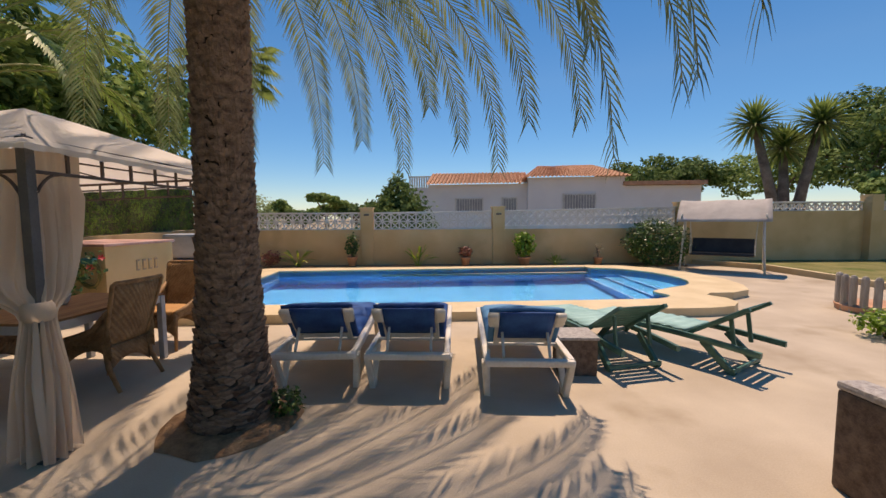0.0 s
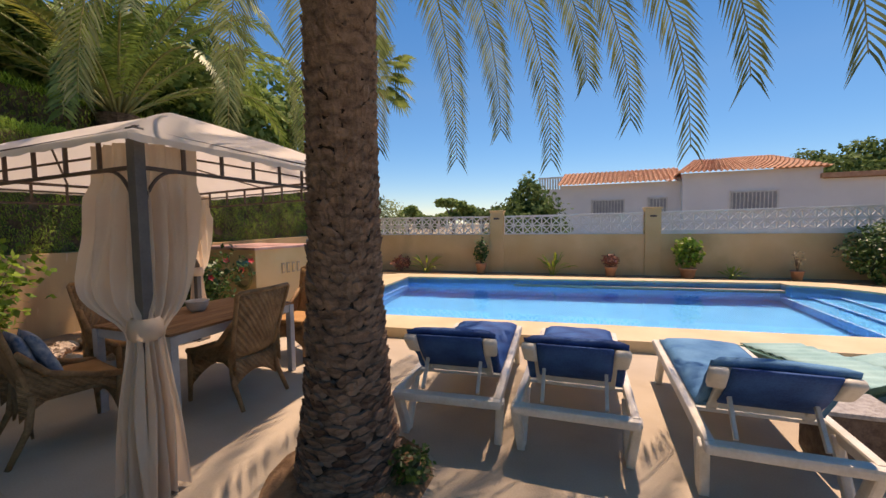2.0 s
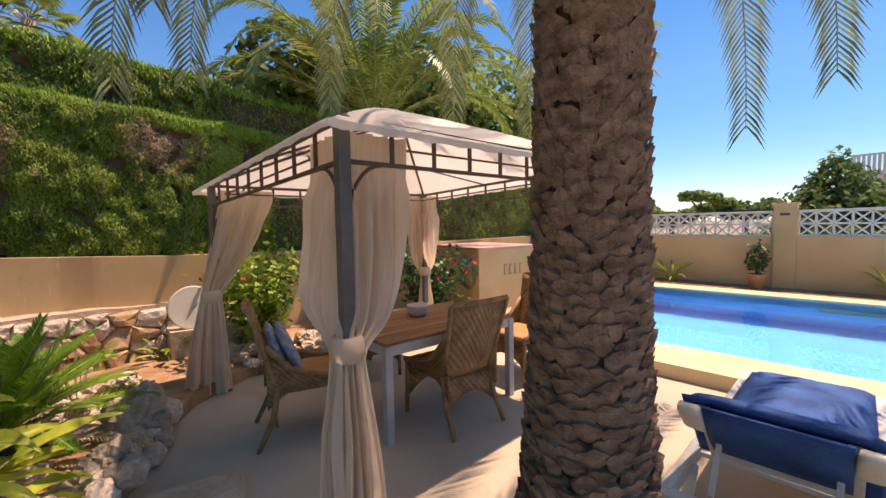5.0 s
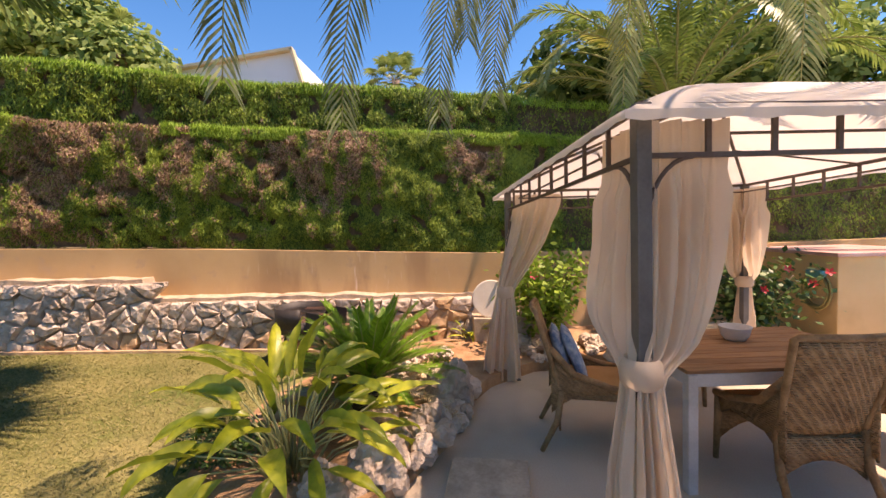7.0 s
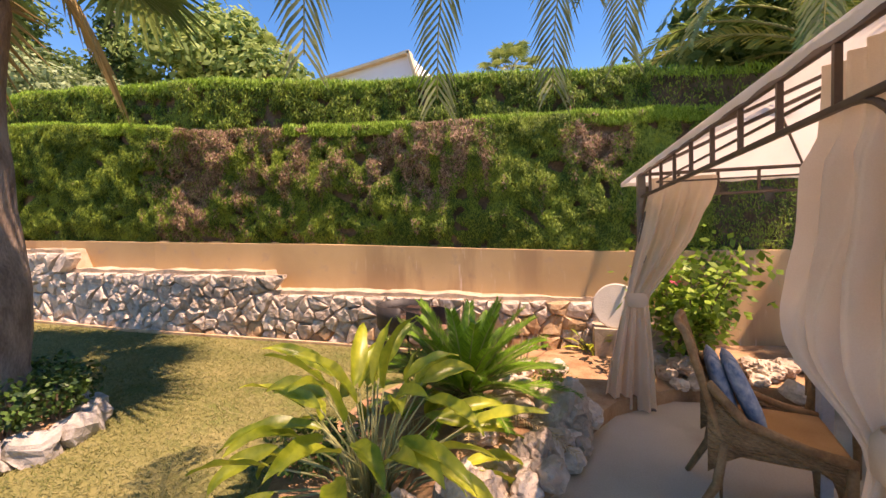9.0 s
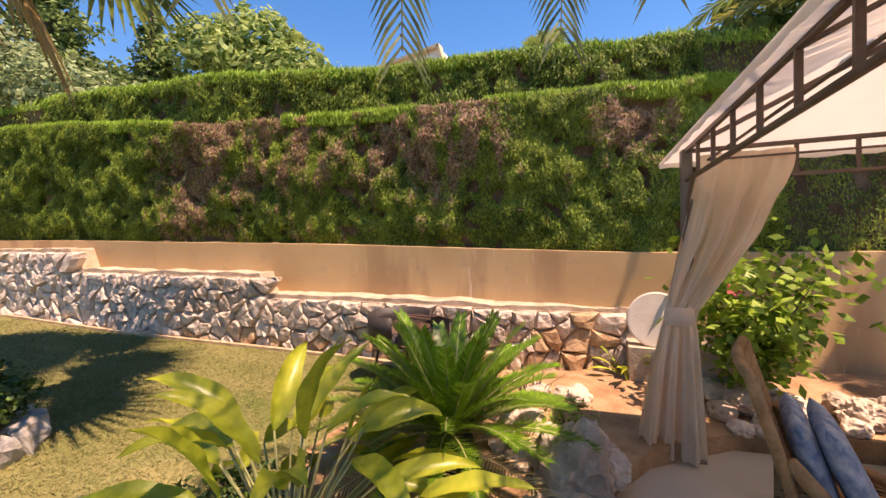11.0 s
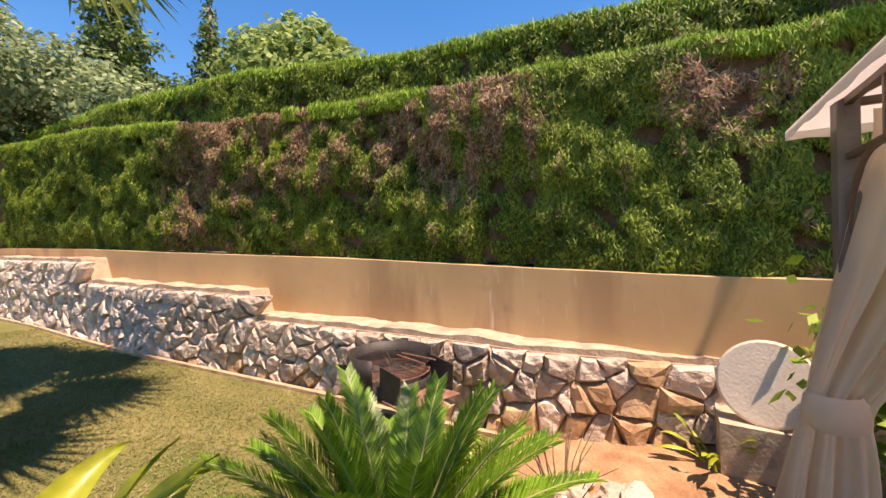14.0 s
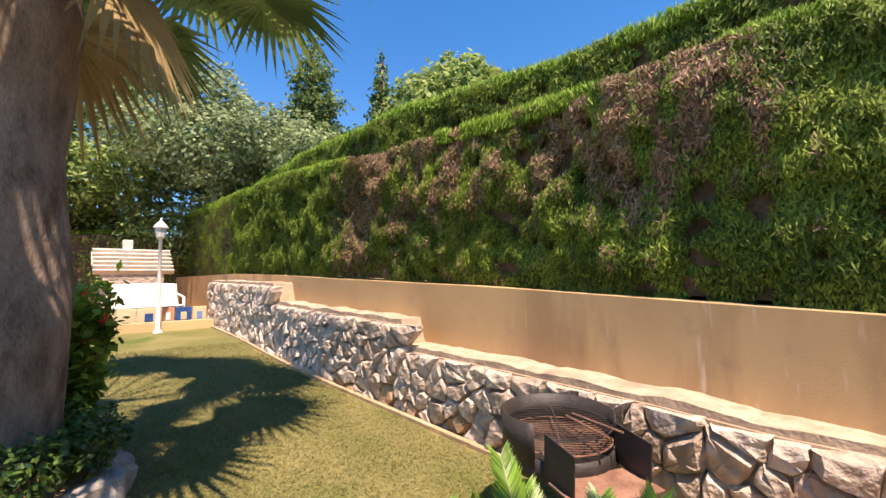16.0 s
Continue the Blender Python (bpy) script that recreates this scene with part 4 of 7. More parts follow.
def rattan_chair(at, rz, label):
    """A woven rattan armchair with a high sloping back; it faces its own +y."""
    ch = thing("rattan_chair", label, "chair", at, rz, "chairs round the garden table")
    back = lambda u, v: Vector(((u - 0.5) * (0.46 + 0.1 * v), -0.22 - 0.16 * v - 0.03 * math.cos((u - 0.5) * math.pi), 0.42 + 0.56 * v))
    bm = bmesh.new()
    panel(bm, [[back(u, v) for u in np.linspace(0, 1, 11)] for v in np.linspace(0, 1, 9)], 0.018)
    part("backrest", bm, M["weave"], ch, "woven sloping backrest", True)
    bm = bmesh.new()
    tube(bm, [back(0, v) for v in np.linspace(-0.02, 1, 8)] + [back(u, 1.03) for u in np.linspace(0.04, 0.96, 9)] + [back(1, v) for v in np.linspace(1, -0.02, 8)], 0.019, 8)
    part("back_frame", bm, M["rattan"], ch, smooth=True)
    bm = bmesh.new()
    box(bm, (0.48, 0.48, 0.05), pose(0, 0.02, 0.4), 0.02)
    part("seat", bm, M["weave"], ch)
    bm = bmesh.new()
    box(bm, (0.46, 0.46, 0.05), pose(0, 0.03, 0.45), 0.022)
    part("seat_cushion", bm, M["seat"], ch, "tan seat pad", True)
    for sx in (-1, 1):
        arm = [Vector((sx * 0.25, -0.29, 0.74)), Vector((sx * 0.27, -0.14, 0.57)), Vector((sx * 0.27, 0.1, 0.485)), Vector((sx * 0.265, 0.26, 0.455))]
        bm = bmesh.new()
        panel(bm, [[a.lerp(Vector((sx * 0.25, a.y, 0.3 - 0.13 * (1 - ((a.y + 0.0) / 0.27) ** 2) * -1)), v) for v in np.linspace(0, 1, 4)] for a in [arm[0].lerp(arm[1], 0.0), arm[0].lerp(arm[1], 0.5), arm[1], arm[1].lerp(arm[2], 0.5), arm[2], arm[3]]], 0.014)
        part("side_panel", bm, M["weave"], ch, smooth=True)
        bm = bmesh.new()
        tube(bm, arm, 0.024, 8)
        part("armrest", bm, M["rattan"], ch, smooth=True)
        bm = bmesh.new()
        tube(bm, [(sx * 0.255, 0.25, 0.45), (sx * 0.255, 0.25, 0.3), (sx * 0.26, 0.265, 0.0)], [0.022, 0.024, 0.017], 8)
        part("leg", bm, M["rattan"], ch, smooth=True)
        bm = bmesh.new()
        tube(bm, [(sx * 0.235, -0.22, 0.44), (sx * 0.24, -0.25, 0.22), (sx * 0.25, -0.36, 0.0)], [0.024, 0.023, 0.017], 8)
        part("leg", bm, M["rattan"], ch, smooth=True)
    for a, b in (((-0.25, 0.25), (0.25, 0.25)), ((-0.24, -0.24), (0.24, -0.24))):
        bm = bmesh.new()
        panel(bm, [[Vector((a[0] + (b[0] - a[0]) * u, a[1], 0.4 - v * (0.13 + 0.12 * (2 * u - 1) ** 2))) for v in np.linspace(0, 1, 3)] for u in np.linspace(0, 1, 9)], 0.014)
        part("skirt", bm, M["weave"], ch, smooth=True)
    return ch


rattan_chair((-3.86, 2.58, 0), -9, "woven rattan armchair with two blue cushions at the table")
rattan_chair((-3.34, 3.6, 0), 92, "woven rattan armchair with its back to the pool")
rattan_chair((-3.62, 4.72, 0), 183, "woven rattan armchair at the far end of the table")
rattan_chair((-4.62, 3.42, 0), -86, "woven rattan armchair beside the flower bed")
M["blue_print"] = material("blue_patterned_cotton", (0.07, 0.14, 0.24), (0.4, 0.44, 0.48), 22, 0.85, 0.3, 40)
for k, (dx, lean) in enumerate(((-0.02, 107), (0.05, 113))):
    cu = thing("cushion", "blue patterned scatter cushion leaning on a rattan chair", "cushion", (-3.87 + 0.02 * k, 2.44 + 0.09 * k, 0.475), -9)
    bm = bmesh.new()
    g = bmesh.ops.create_grid(bm, x_segments=12, y_segments=12, size=0.19)["verts"]
    top = {v: 0.055 * (1 - (v.co.x / 0.19) ** 4) * (1 - (v.co.y / 0.19) ** 4) for v in g}
    dup = bmesh.ops.duplicate(bm, geom=bm.faces[:])
    for v in bm.verts:
        h = 0.042 * max(0, 1 - (v.co.x / 0.19) ** 4) ** 0.5 * max(0, 1 - (v.co.y / 0.19) ** 4) ** 0.5
        v.co.z = h if v in top else -h
    bmesh.ops.remove_doubles(bm, verts=bm.verts, dist=0.001)
    bmesh.ops.recalc_face_normals(bm, faces=bm.faces)
    bmesh.ops.transform(bm, matrix=pose(0, -0.07, 0.18, lean, 0, 0), verts=bm.verts)
    part("cover", bm, M["blue_print"], cu, smooth=True)

# ---- sun loungers ----
M["white_plastic"] = material("weathered_white_plastic", (0.62, 0.56, 0.46), (0.8, 0.76, 0.68), 5, 0.5, 0.15, 60, spec=0.5)
M["blue_pad"] = material("blue_lounger_cushion", (0.008, 0.04, 0.16), (0.03, 0.13, 0.36), 5, 0.7, 0.3, 90)
M["blue_faded"] = material("sun_faded_blue_cushion", (0.03, 0.15, 0.32), (0.12, 0.32, 0.52), 4, 0.8, 0.3, 90)
M["green_plastic"] = material("green_plastic_slat", (0.03, 0.1, 0.075), (0.09, 0.24, 0.18), 5, 0.45, 0.1, 60, spec=0.5)
M["aqua"] = material("aqua_lounger_pad", (0.22, 0.42, 0.4), (0.38, 0.6, 0.56), 4, 0.8, 0.2, 90)


def white_lounger(at, rz, tilt, label, fabric="blue_pad"):
    """A plastic lounger whose head is at its own -y, with the back raised and a cushion."""
    lo = thing("sun_lounger", label, "lounger", at, rz, "sun loungers by the pool")
    L, W, H = 1.92, 0.7, 0.35
    for sx in (-1, 1):
        bm = bmesh.new()
        bar(bm, (sx * W / 2, -0.02, H), (sx * W / 2, L, H), 0.055, 0.075, 0.016)
        part("side_rail", bm, M["white_plastic"], lo)
        for y0, y1 in ((0.03, 0.14), (0.34, 0.17), (L - 0.3, L - 0.12)):
            bm = bmesh.new()
            bar(bm, (sx * (W / 2 + (0.02 if y0 < 0.1 else -0.02)), y0, H), (sx * (W / 2 - 0.01), y1, 0.0), 0.055, 0.075 if y0 < 0.1 or y0 > 1 else 0.045, 0.014, up=(0, 1, 0))
            part("leg", bm, M["white_plastic"], lo)
    for y in (-0.02, L):
        bm = bmesh.new()
        bar(bm, (-W / 2 - 0.03, y, H), (W / 2 + 0.03, y, H), 0.085, 0.06, 0.02)
        part("end_rail", bm, M["white_plastic"], lo)
    bm = bmesh.new()
    box(bm, (W - 0.06, L - 0.42, 0.022), pose(0, 0.42 + (L - 0.42) / 2, H + 0.015), 0.006)
    part("deck", bm, M["white_plastic"], lo)
    hinge, a = Vector((0, 0.44, H + 0.02)), radians(tilt)
    up = Vector((0, -math.cos(a), math.sin(a)))
    for sx in (-1, 1):
        bm = bmesh.new()
        bar(bm, hinge + Vector((sx * 0.24, 0, 0)), hinge + Vector((sx * 0.24, 0, 0)) + up * 0.48, 0.055, 0.03, 0.01)
        part("back_rail", bm, M["white_plastic"], lo)
        bm = bmesh.new()
        box(bm, (0.1, 0.17, 0.055), Matrix.Translation(hinge + up * 0.42 + Vector((sx * 0.285, -0.02, -0.015))) @ pose(0, 0, 0, -tilt, 0, sx * 6), 0.024)
        part("corner_cap", bm, M["white_plastic"], lo, "yellowed plastic corner", True)
        bm = bmesh.new()
        bar(bm, hinge + Vector((sx * 0.2, 0, 0)) + up * 0.26, (sx * 0.2, 0.1, H), 0.022, 0.03, 0.004)
        part("prop", bm, M["white_plastic"], lo)
    for k in (0.06, 0.2):
        bm = bmesh.new()
        bar(bm, hinge + Vector((-0.25, 0, 0)) + up * k, hinge + Vector((0.25, 0, 0)) + up * k, 0.02, 0.045, 0.006)
        part("crosspiece", bm, M["white_plastic"], lo)

    def pad(name, o, along, length, lab):
        n = along.cross(Vector((-1, 0, 0)))
        n = n if n.z > 0 else -n
        bm = bmesh.new()
        rows = []
        for j in range(19):
            t = j / 18
            row = []
            for i in range(13):
                u = i / 12 - 0.5
                edge = max(0, 1 - (2 * abs(u)) ** 6) ** 0.5 * max(0, 1 - abs(2 * t - 1) ** 14) ** 0.5
                row.append(o + along * (length * t) + Vector((u * (W - 0.05), 0, 0)) + n * (0.012 + 0.055 * edge * (0.85 + 0.25 * math.cos(t * 3 * math.tau)) + 0.012 * noise.noise(Vector((u * 5, t * 7, at[0])))))
            rows.append(row)
        panel(bm, rows, 0.03)
        part(name, bm, M[fabric], lo, lab, True)

    pad("cushion", hinge + Vector((0, 0.02, 0.015)), Vector((0, 1, 0)), L - 0.48, "faded blue cushion")
    pad("back_cushion", hinge + Vector((0, -0.01, 0.03)), up, 0.49, "dark blue cushion over the backrest")
    rear = up.cross(Vector((1, 0, 0)))
    rear = rear if rear.y < 0 else -rear
    bm = bmesh.new()
    panel(bm, [[hinge + up * t + Vector((u, 0, 0.03)) + rear * (0.035 + 0.02 * math.sin(math.pi * (t - 0.12) / 0.38)) for u in np.linspace(-0.235, 0.235, 9)] for t in np.linspace(0.12, 0.5, 8)], 0.015)
    part("cushion_hood", bm, M["blue_pad"], lo, "navy hood of the cushion over the back", True)
    return lo


white_lounger((-1.21, 3.54, 0), 9, 49, "white plastic sun lounger with a blue cushion beside the palm")
white_lounger((-0.38, 3.62, 0), 5, 49, "white plastic sun lounger with a dark blue cushion")
white_lounger((0.67, 3.56, 0), 4, 49, "white plastic sun lounger with a sun-faded blue cushion", "blue_faded")


def green_lounger(at, rz, label):
    """A slatted green plastic lounger with the back half raised; its head is at its own -y."""
    lo = thing("slatted_lounger", label, "lounger", at, rz, "sun loungers by the pool")
    L, W, H = 1.86, 0.62, 0.28
    prof = lambda y: H + 0.035 * math.sin((y - 0.2) * 2.2)
    for sx in (-1, 1):
        bm = bmesh.new()
        prev = None
        for k in range(21):
            y, z = -0.1 + 0.098 * k, prof(0.098 * k)
            ring = [bm.verts.new((sx * W / 2 + dx, y, z + dz)) for dx, dz in ((-0.02, -0.0275), (0.02, -0.0275), (0.026, 0.0), (0.02, 0.0275), (-0.02, 0.0275), (-0.026, 0.0))]
            if prev:
                for q in range(6):
                    bm.faces.new((prev[q], prev[(q + 1) % 6], ring[(q + 1) % 6], ring[q]))
            else:
                bm.faces.new(ring)
            prev = ring
        bm.faces.new(prev[::-1])
        bmesh.ops.recalc_face_normals(bm, faces=bm.faces)
        part("side_rail", bm, M["green_plastic"], lo)
        for y0, y1 in ((0.42, 0.12), (1.45, 1.65)):
            bm = bmesh.new()
            bar(bm, (sx * (W / 2 - 0.03), y0, H), (sx * (W / 2 - 0.03), y1, 0.0), 0.045, 0.07, 0.008, up=(0, 1, 0))
            part("leg", bm, M["green_plastic"], lo)
    for y in (0.12, 1.63):
        bm = bmesh.new()
        bar(bm, (-W / 2, y, 0.05), (W / 2, y, 0.05), 0.03, 0.04, 0.006)
        part("stretcher", bm, M["green_plastic"], lo)
    for k in range(15):
        y = 0.62 + 0.083 * k
        bm = bmesh.new()
        bar(bm, (-W / 2 + 0.02, y, prof(y) + 0.02), (W / 2 - 0.02, y, prof(y) + 0.02), 0.062, 0.016, 0.004)
        part("slat", bm, M["green_plastic"], lo)
    hinge, a = Vector((0, 0.58, prof(0.58) + 0.03)), radians(33)
    up = Vector((0, -math.cos(a), math.sin(a)))
    for k in range(8):
        q = hinge + up * (0.04 + 0.077 * k)
        bm = bmesh.new()
        bar(bm, q - Vector((W / 2 - 0.05, 0, 0)), q + Vector((W / 2 - 0.05, 0, 0)), 0.058, 0.016, 0.004, up=(0, math.sin(a), math.cos(a)))
        part("back_slat", bm, M["green_plastic"], lo)
    for sx in (-1, 1):
        bm = bmesh.new()
        bar(bm, hinge + Vector((sx * (W / 2 - 0.05), 0, -0.02)), hinge + Vector((sx * (W / 2 - 0.05), 0, -0.02)) + up * 0.66, 0.045, 0.04, 0.008)
        part("back_rail", bm, M["green_plastic"], lo)
        bm = bmesh.new()
        bar(bm, hinge + Vector((sx * 0.2, 0, -0.03)) + up * 0.45, (sx * 0.2, 0.16, H - 0.04), 0.025, 0.04, 0.005)
        part("prop", bm, M["green_plastic"], lo)
    bm = bmesh.new()
    panel(bm, [[Vector((u * (W - 0.06), 0.6 + 1.24 * t, prof(0.6 + 1.24 * t) + 0.045 + 0.006 * math.sin(t * 60))) for u in np.linspace(-0.5, 0.5, 5)] for t in np.linspace(0, 1, 61)], 0.012)
    part("pad", bm, M["aqua"], lo, "thin ribbed aqua pad", True)
    return lo


green_lounger((1.86, 4.3, 0), 20, "dark green slatted sun lounger with an aqua seat")
green_lounger((3.02, 4.44, 0), 40, "dark green slatted sun lounger turned towards the lawn")
M["brown_weave"] = material("dark_brown_weave", (0.09, 0.06, 0.045), (0.2, 0.145, 0.11), 20, 0.7, 0.8, 90)
# paler weave for the table top and the armrest
M["grey_weave"] = material("pale_grey_weave", (0.3, 0.27, 0.25), (0.5, 0.47, 0.44), 30, 0.7, 0.8, 90)
st = thing("side_table", "low square brown woven side table between the loungers", "table", (1.2, 4.36, 0), 4)
bm = bmesh.new()
box(bm, (0.36, 0.36, 0.36), pose(0, 0, 0.18), 0.012)
part("body", bm, M["brown_weave"], st)
bm = bmesh.new()
box(bm, (0.39, 0.39, 0.03), pose(0, 0, 0.375), 0.01)
part("top", bm, M["grey_weave"], st, "pale grey woven top")
sofa = thing("woven_armchair", "dark brown woven garden armchair with a pale grey armrest", "chair", (2.75, 2.3, 0), 8)
bm = bmesh.new()
box(bm, (0.16, 0.85, 0.58), pose(-0.3, 0, 0.29), 0.02)
part("side", bm, M["brown_weave"], sofa)
bm = bmesh.new()
box(bm, (0.17, 0.86, 0.05), pose(-0.3, 0, 0.605), 0.02)
part("armrest", bm, M["grey_weave"], sofa, "pale grey woven armrest")
bm = bmesh.new()
box(bm, (0.7, 0.8, 0.32), pose(0.13, 0, 0.16), 0.02)
part("seat", bm, M["brown_weave"], sofa)
bm = bmesh.new()
box(bm, (0.7, 0.12, 0.45), pose(0.13, -0.36, 0.53), 0.02)
part("backrest", bm, M["brown_weave"], sofa)
slab = thing("step_slab", "low flat concrete slab on the patio", "slab", (-3.2, 1.78, 0), -5)
bm = bmesh.new()
box(bm, (0.55, 0.5, 0.06), pose(0, 0, 0.03), 0.012)
part("body", bm, M["cap"], slab)

# ---- bed plants ----
def rock(at, size, seed, mat, label="rough weathered limestone boulder edging the bed"):
    ob = thing("rock", label, "rock", at, group="rocks round the flower bed")
    bm = bmesh.new()
    bmesh.ops.create_icosphere(bm, subdivisions=4 if max(size) > 0.15 else 3, radius=1)
    for v in bm.verts:
        p = v.co.copy()
        k = 1.08 + 0.34 * noise.noise(p * 1.1 + Vector((seed * 3.7, 0, 0))) - 0.38 * abs(noise.noise(p * 2.3 + Vector((0, seed * 5.1, 0)))) - 0.2 * abs(noise.noise(p * 5.5 + Vector((seed, 0, 2)))) + 0.06 * noise.noise(p * 13)
        v.co = Vector((p.x * size[0] * k, p.y * size[1] * k, max(-0.03, size[2] * 0.75 + p.z * size[2] * k)))
    part("body", bm, mat, ob)
    return ob


rr = random.Random(21)
EDGE = [(-2.5, 0.55), (-2.95, 0.95), (-3.2, 1.22), (-3.45, 1.3), (-3.75, 1.5), (-4.05, 1.58), (-4.28, 1.62), (-4.62, 1.72)]
for i, (x, y) in enumerate(EDGE):
    big = 0.2 if i in (2, 6) else 0.15
    rock((x - 0.05, y - 0.12, 0.0), (big * rr.uniform(0.9, 1.25), big * rr.uniform(0.8, 1.1), big * rr.uniform(0.8, 1.25)), i + 1, M["stone"])
for i, (p, q) in enumerate(zip(EDGE, EDGE[1:])):
    for k in range(3):
        f, s_ = (k + rr.uniform(0.2, 0.8)) / 3, rr.uniform(0.07, 0.11)
        rock((p[0] + (q[0] - p[0]) * f + rr.uniform(-0.05, 0.05), p[1] + (q[1] - p[1]) * f - rr.uniform(-0.06, 0.14), rr.uniform(0.0, 0.1)), (s_ * 1.3, s_, s_ * 0.9), 120 + 3 * i + k, M["stone"], "small angular limestone in the low bed edging")
for i in range(26):
    x, y = -5.45 - rr.uniform(0, 1.0), 2.3 + rr.uniform(0, 1.6)
    s = rr.uniform(0.06, 0.14)
    rock((x + 0.25, y, 0.1), (s * 1.2, s, s * 0.8), 40 + i, M["stone"], "pale rubble stone in the flower bed")
for i in range(30):
    x, y = rr.uniform(-5.5, -3.2), rr.uniform(0.9, 1.5)
    s = rr.uniform(0.05, 0.11)
    rock((x, y, 0.1), (s * 1.2, s, s * 0.8), 80 + i, M["stone"], "pale rubble stone in the flower bed")


def strap_plant(at, n, length, width, seed):
    """A clump of long arching sword-shaped leaves on stalks."""
    ob = thing("broadleaf_plant", "clump of long yellow-green sword-shaped leaves on arching stalks", "plant", at)
    r = random.Random(seed)
    for i in range(n):
        a = math.tau * i / n * 2.618 + r.uniform(-0.2, 0.2)
        lean = r.uniform(0.06, 1.0) ** 0.6
        d = Vector((math.cos(a), math.sin(a), 0))
        hgt = length * (1.0 - 0.6 * lean) * r.uniform(0.75, 1.08)
        out = length * (0.1 + 0.82 * lean) * r.uniform(0.8, 1.05)
        base = Vector((d.x * 0.1 * r.random(), d.y * 0.1 * r.random(), 0.0))
        p = [base, base + d * out * 0.25 + Vector((0, 0, hgt * 0.5)), base + d * out * 0.62 + Vector((0, 0, hgt * 1.0)), base + d * out + Vector((0, 0, hgt * (1.06 - 0.25 * lean - 0.4 * lean ** 4)))]
        side = Vector((-d.y, d.x, 0))
        rows = []
        twist = r.uniform(-0.9, 0.9)
        for k in range(19):
            t = k / 18
            o = bez(p, t)
            tan = (bez(p, min(1, t + 0.02)) - bez(p, max(0, t - 0.02))).normalized()
            s = (side + tan.cross(side) * twist * t).normalized()
            nrm = s.cross(tan)
            w = width * (0.09 if t < 0.42 else 0.09 + 0.91 * math.sin(math.pi * min(1, (t - 0.42) / 0.58) ** 0.72) ** 0.95)
            w = max(w, 0.008 * (t < 0.99))
            rows.append([o - s * w + nrm * w * 0.45, o - s * w * 0.5 + nrm * w * 0.12, o, o + s * w * 0.5 + nrm * w * 0.12, o + s * w + nrm * w * 0.45])
        bm = bmesh.new()
        vs = [[bm.verts.new(q) for q in row] for row in rows]
        for a_, b_ in zip(vs, vs[1:]):
            for k in range(4):
                bm.faces.new((a_[k], a_[k + 1], b_[k + 1], b_[k]))
        part("leaf", bm, M["leaf_lime"], ob, smooth=True)
    return ob



def stalked_plant(at, n, seed):
    """A clump of lance-shaped blades, each bending over at the end of its own thin stalk."""
    ob = thing("broadleaf_plant", "clump of broad yellow-green lance-shaped leaves on thin stalks", "plant", at)
    r = random.Random(seed)
    for i in range(n):
        lean = ((i + 0.5) / n) ** 0.7
        a = i * 2.39996 + r.uniform(-0.25, 0.25)
        d = Vector((math.cos(a), math.sin(a), 0))
        rise, out = (0.68 - 0.5 * lean ** 1.6) * r.uniform(0.8, 1.1), (0.06 + 0.42 * lean) * r.uniform(0.8, 1.15)
        root = d * 0.12 * r.random()
        top = root + d * out + Vector((0, 0, rise))
        bm = bmesh.new()
        tube(bm, [root + Vector((0, 0, -0.02)), root + d * out * 0.35 + Vector((0, 0, rise * 0.6)), top], [0.008, 0.006, 0.005], 5)
        stalk = part("stalk", bm, M["rachis"], ob, smooth=True)
        a2 = a + r.uniform(-0.7, 0.7)
        h = Vector((math.cos(a2), math.sin(a2), 0))
        pitch = radians(68 - 88 * lean + r.uniform(-22, 22))
        ln, half, bend = r.uniform(0.34, 0.48), r.uniform(0.04, 0.056), r.uniform(0.5, 1.2)
        side = Vector((-h.y, h.x, 0))
        roll = r.uniform(-0.8, 0.8)
        o, rows = top.copy(), []
        for k in range(13):
            t = k / 12
            q = pitch - bend * t * t
            tan = h * math.cos(q) + Vector((0, 0, math.sin(q)))
            nrm = side.cross(tan) * -1
            s_ = side * math.cos(roll) + nrm * math.sin(roll)
            n_ = nrm * math.cos(roll) - side * math.sin(roll)
            w = half * max(0.06 if t < 0.9 else 0.0, math.sin(math.pi * t ** 0.75) ** 0.9 if 0 < t < 1 else 0.0)
            ripple = n_ * 0.006 * math.sin(t * 17 + i)
            rows.append([o - s_ * w + n_ * w * 0.5 + ripple, o - s_ * w * 0.5 + n_ * w * 0.15, o.copy(), o + s_ * w * 0.5 + n_ * w * 0.15, o + s_ * w + n_ * w * 0.5 - ripple])
            o = o + tan * ln / 12
        bm = bmesh.new()
        vs = [[bm.verts.new(q) for q in row] for row in rows]
        for a_, b_ in zip(vs, vs[1:]):
            for k in range(4):
                bm.faces.new((a_[k], a_[k + 1], b_[k + 1], b_[k]))
        part("blade", bm, M["leaf_lime"], stalk, smooth=True)
    return ob


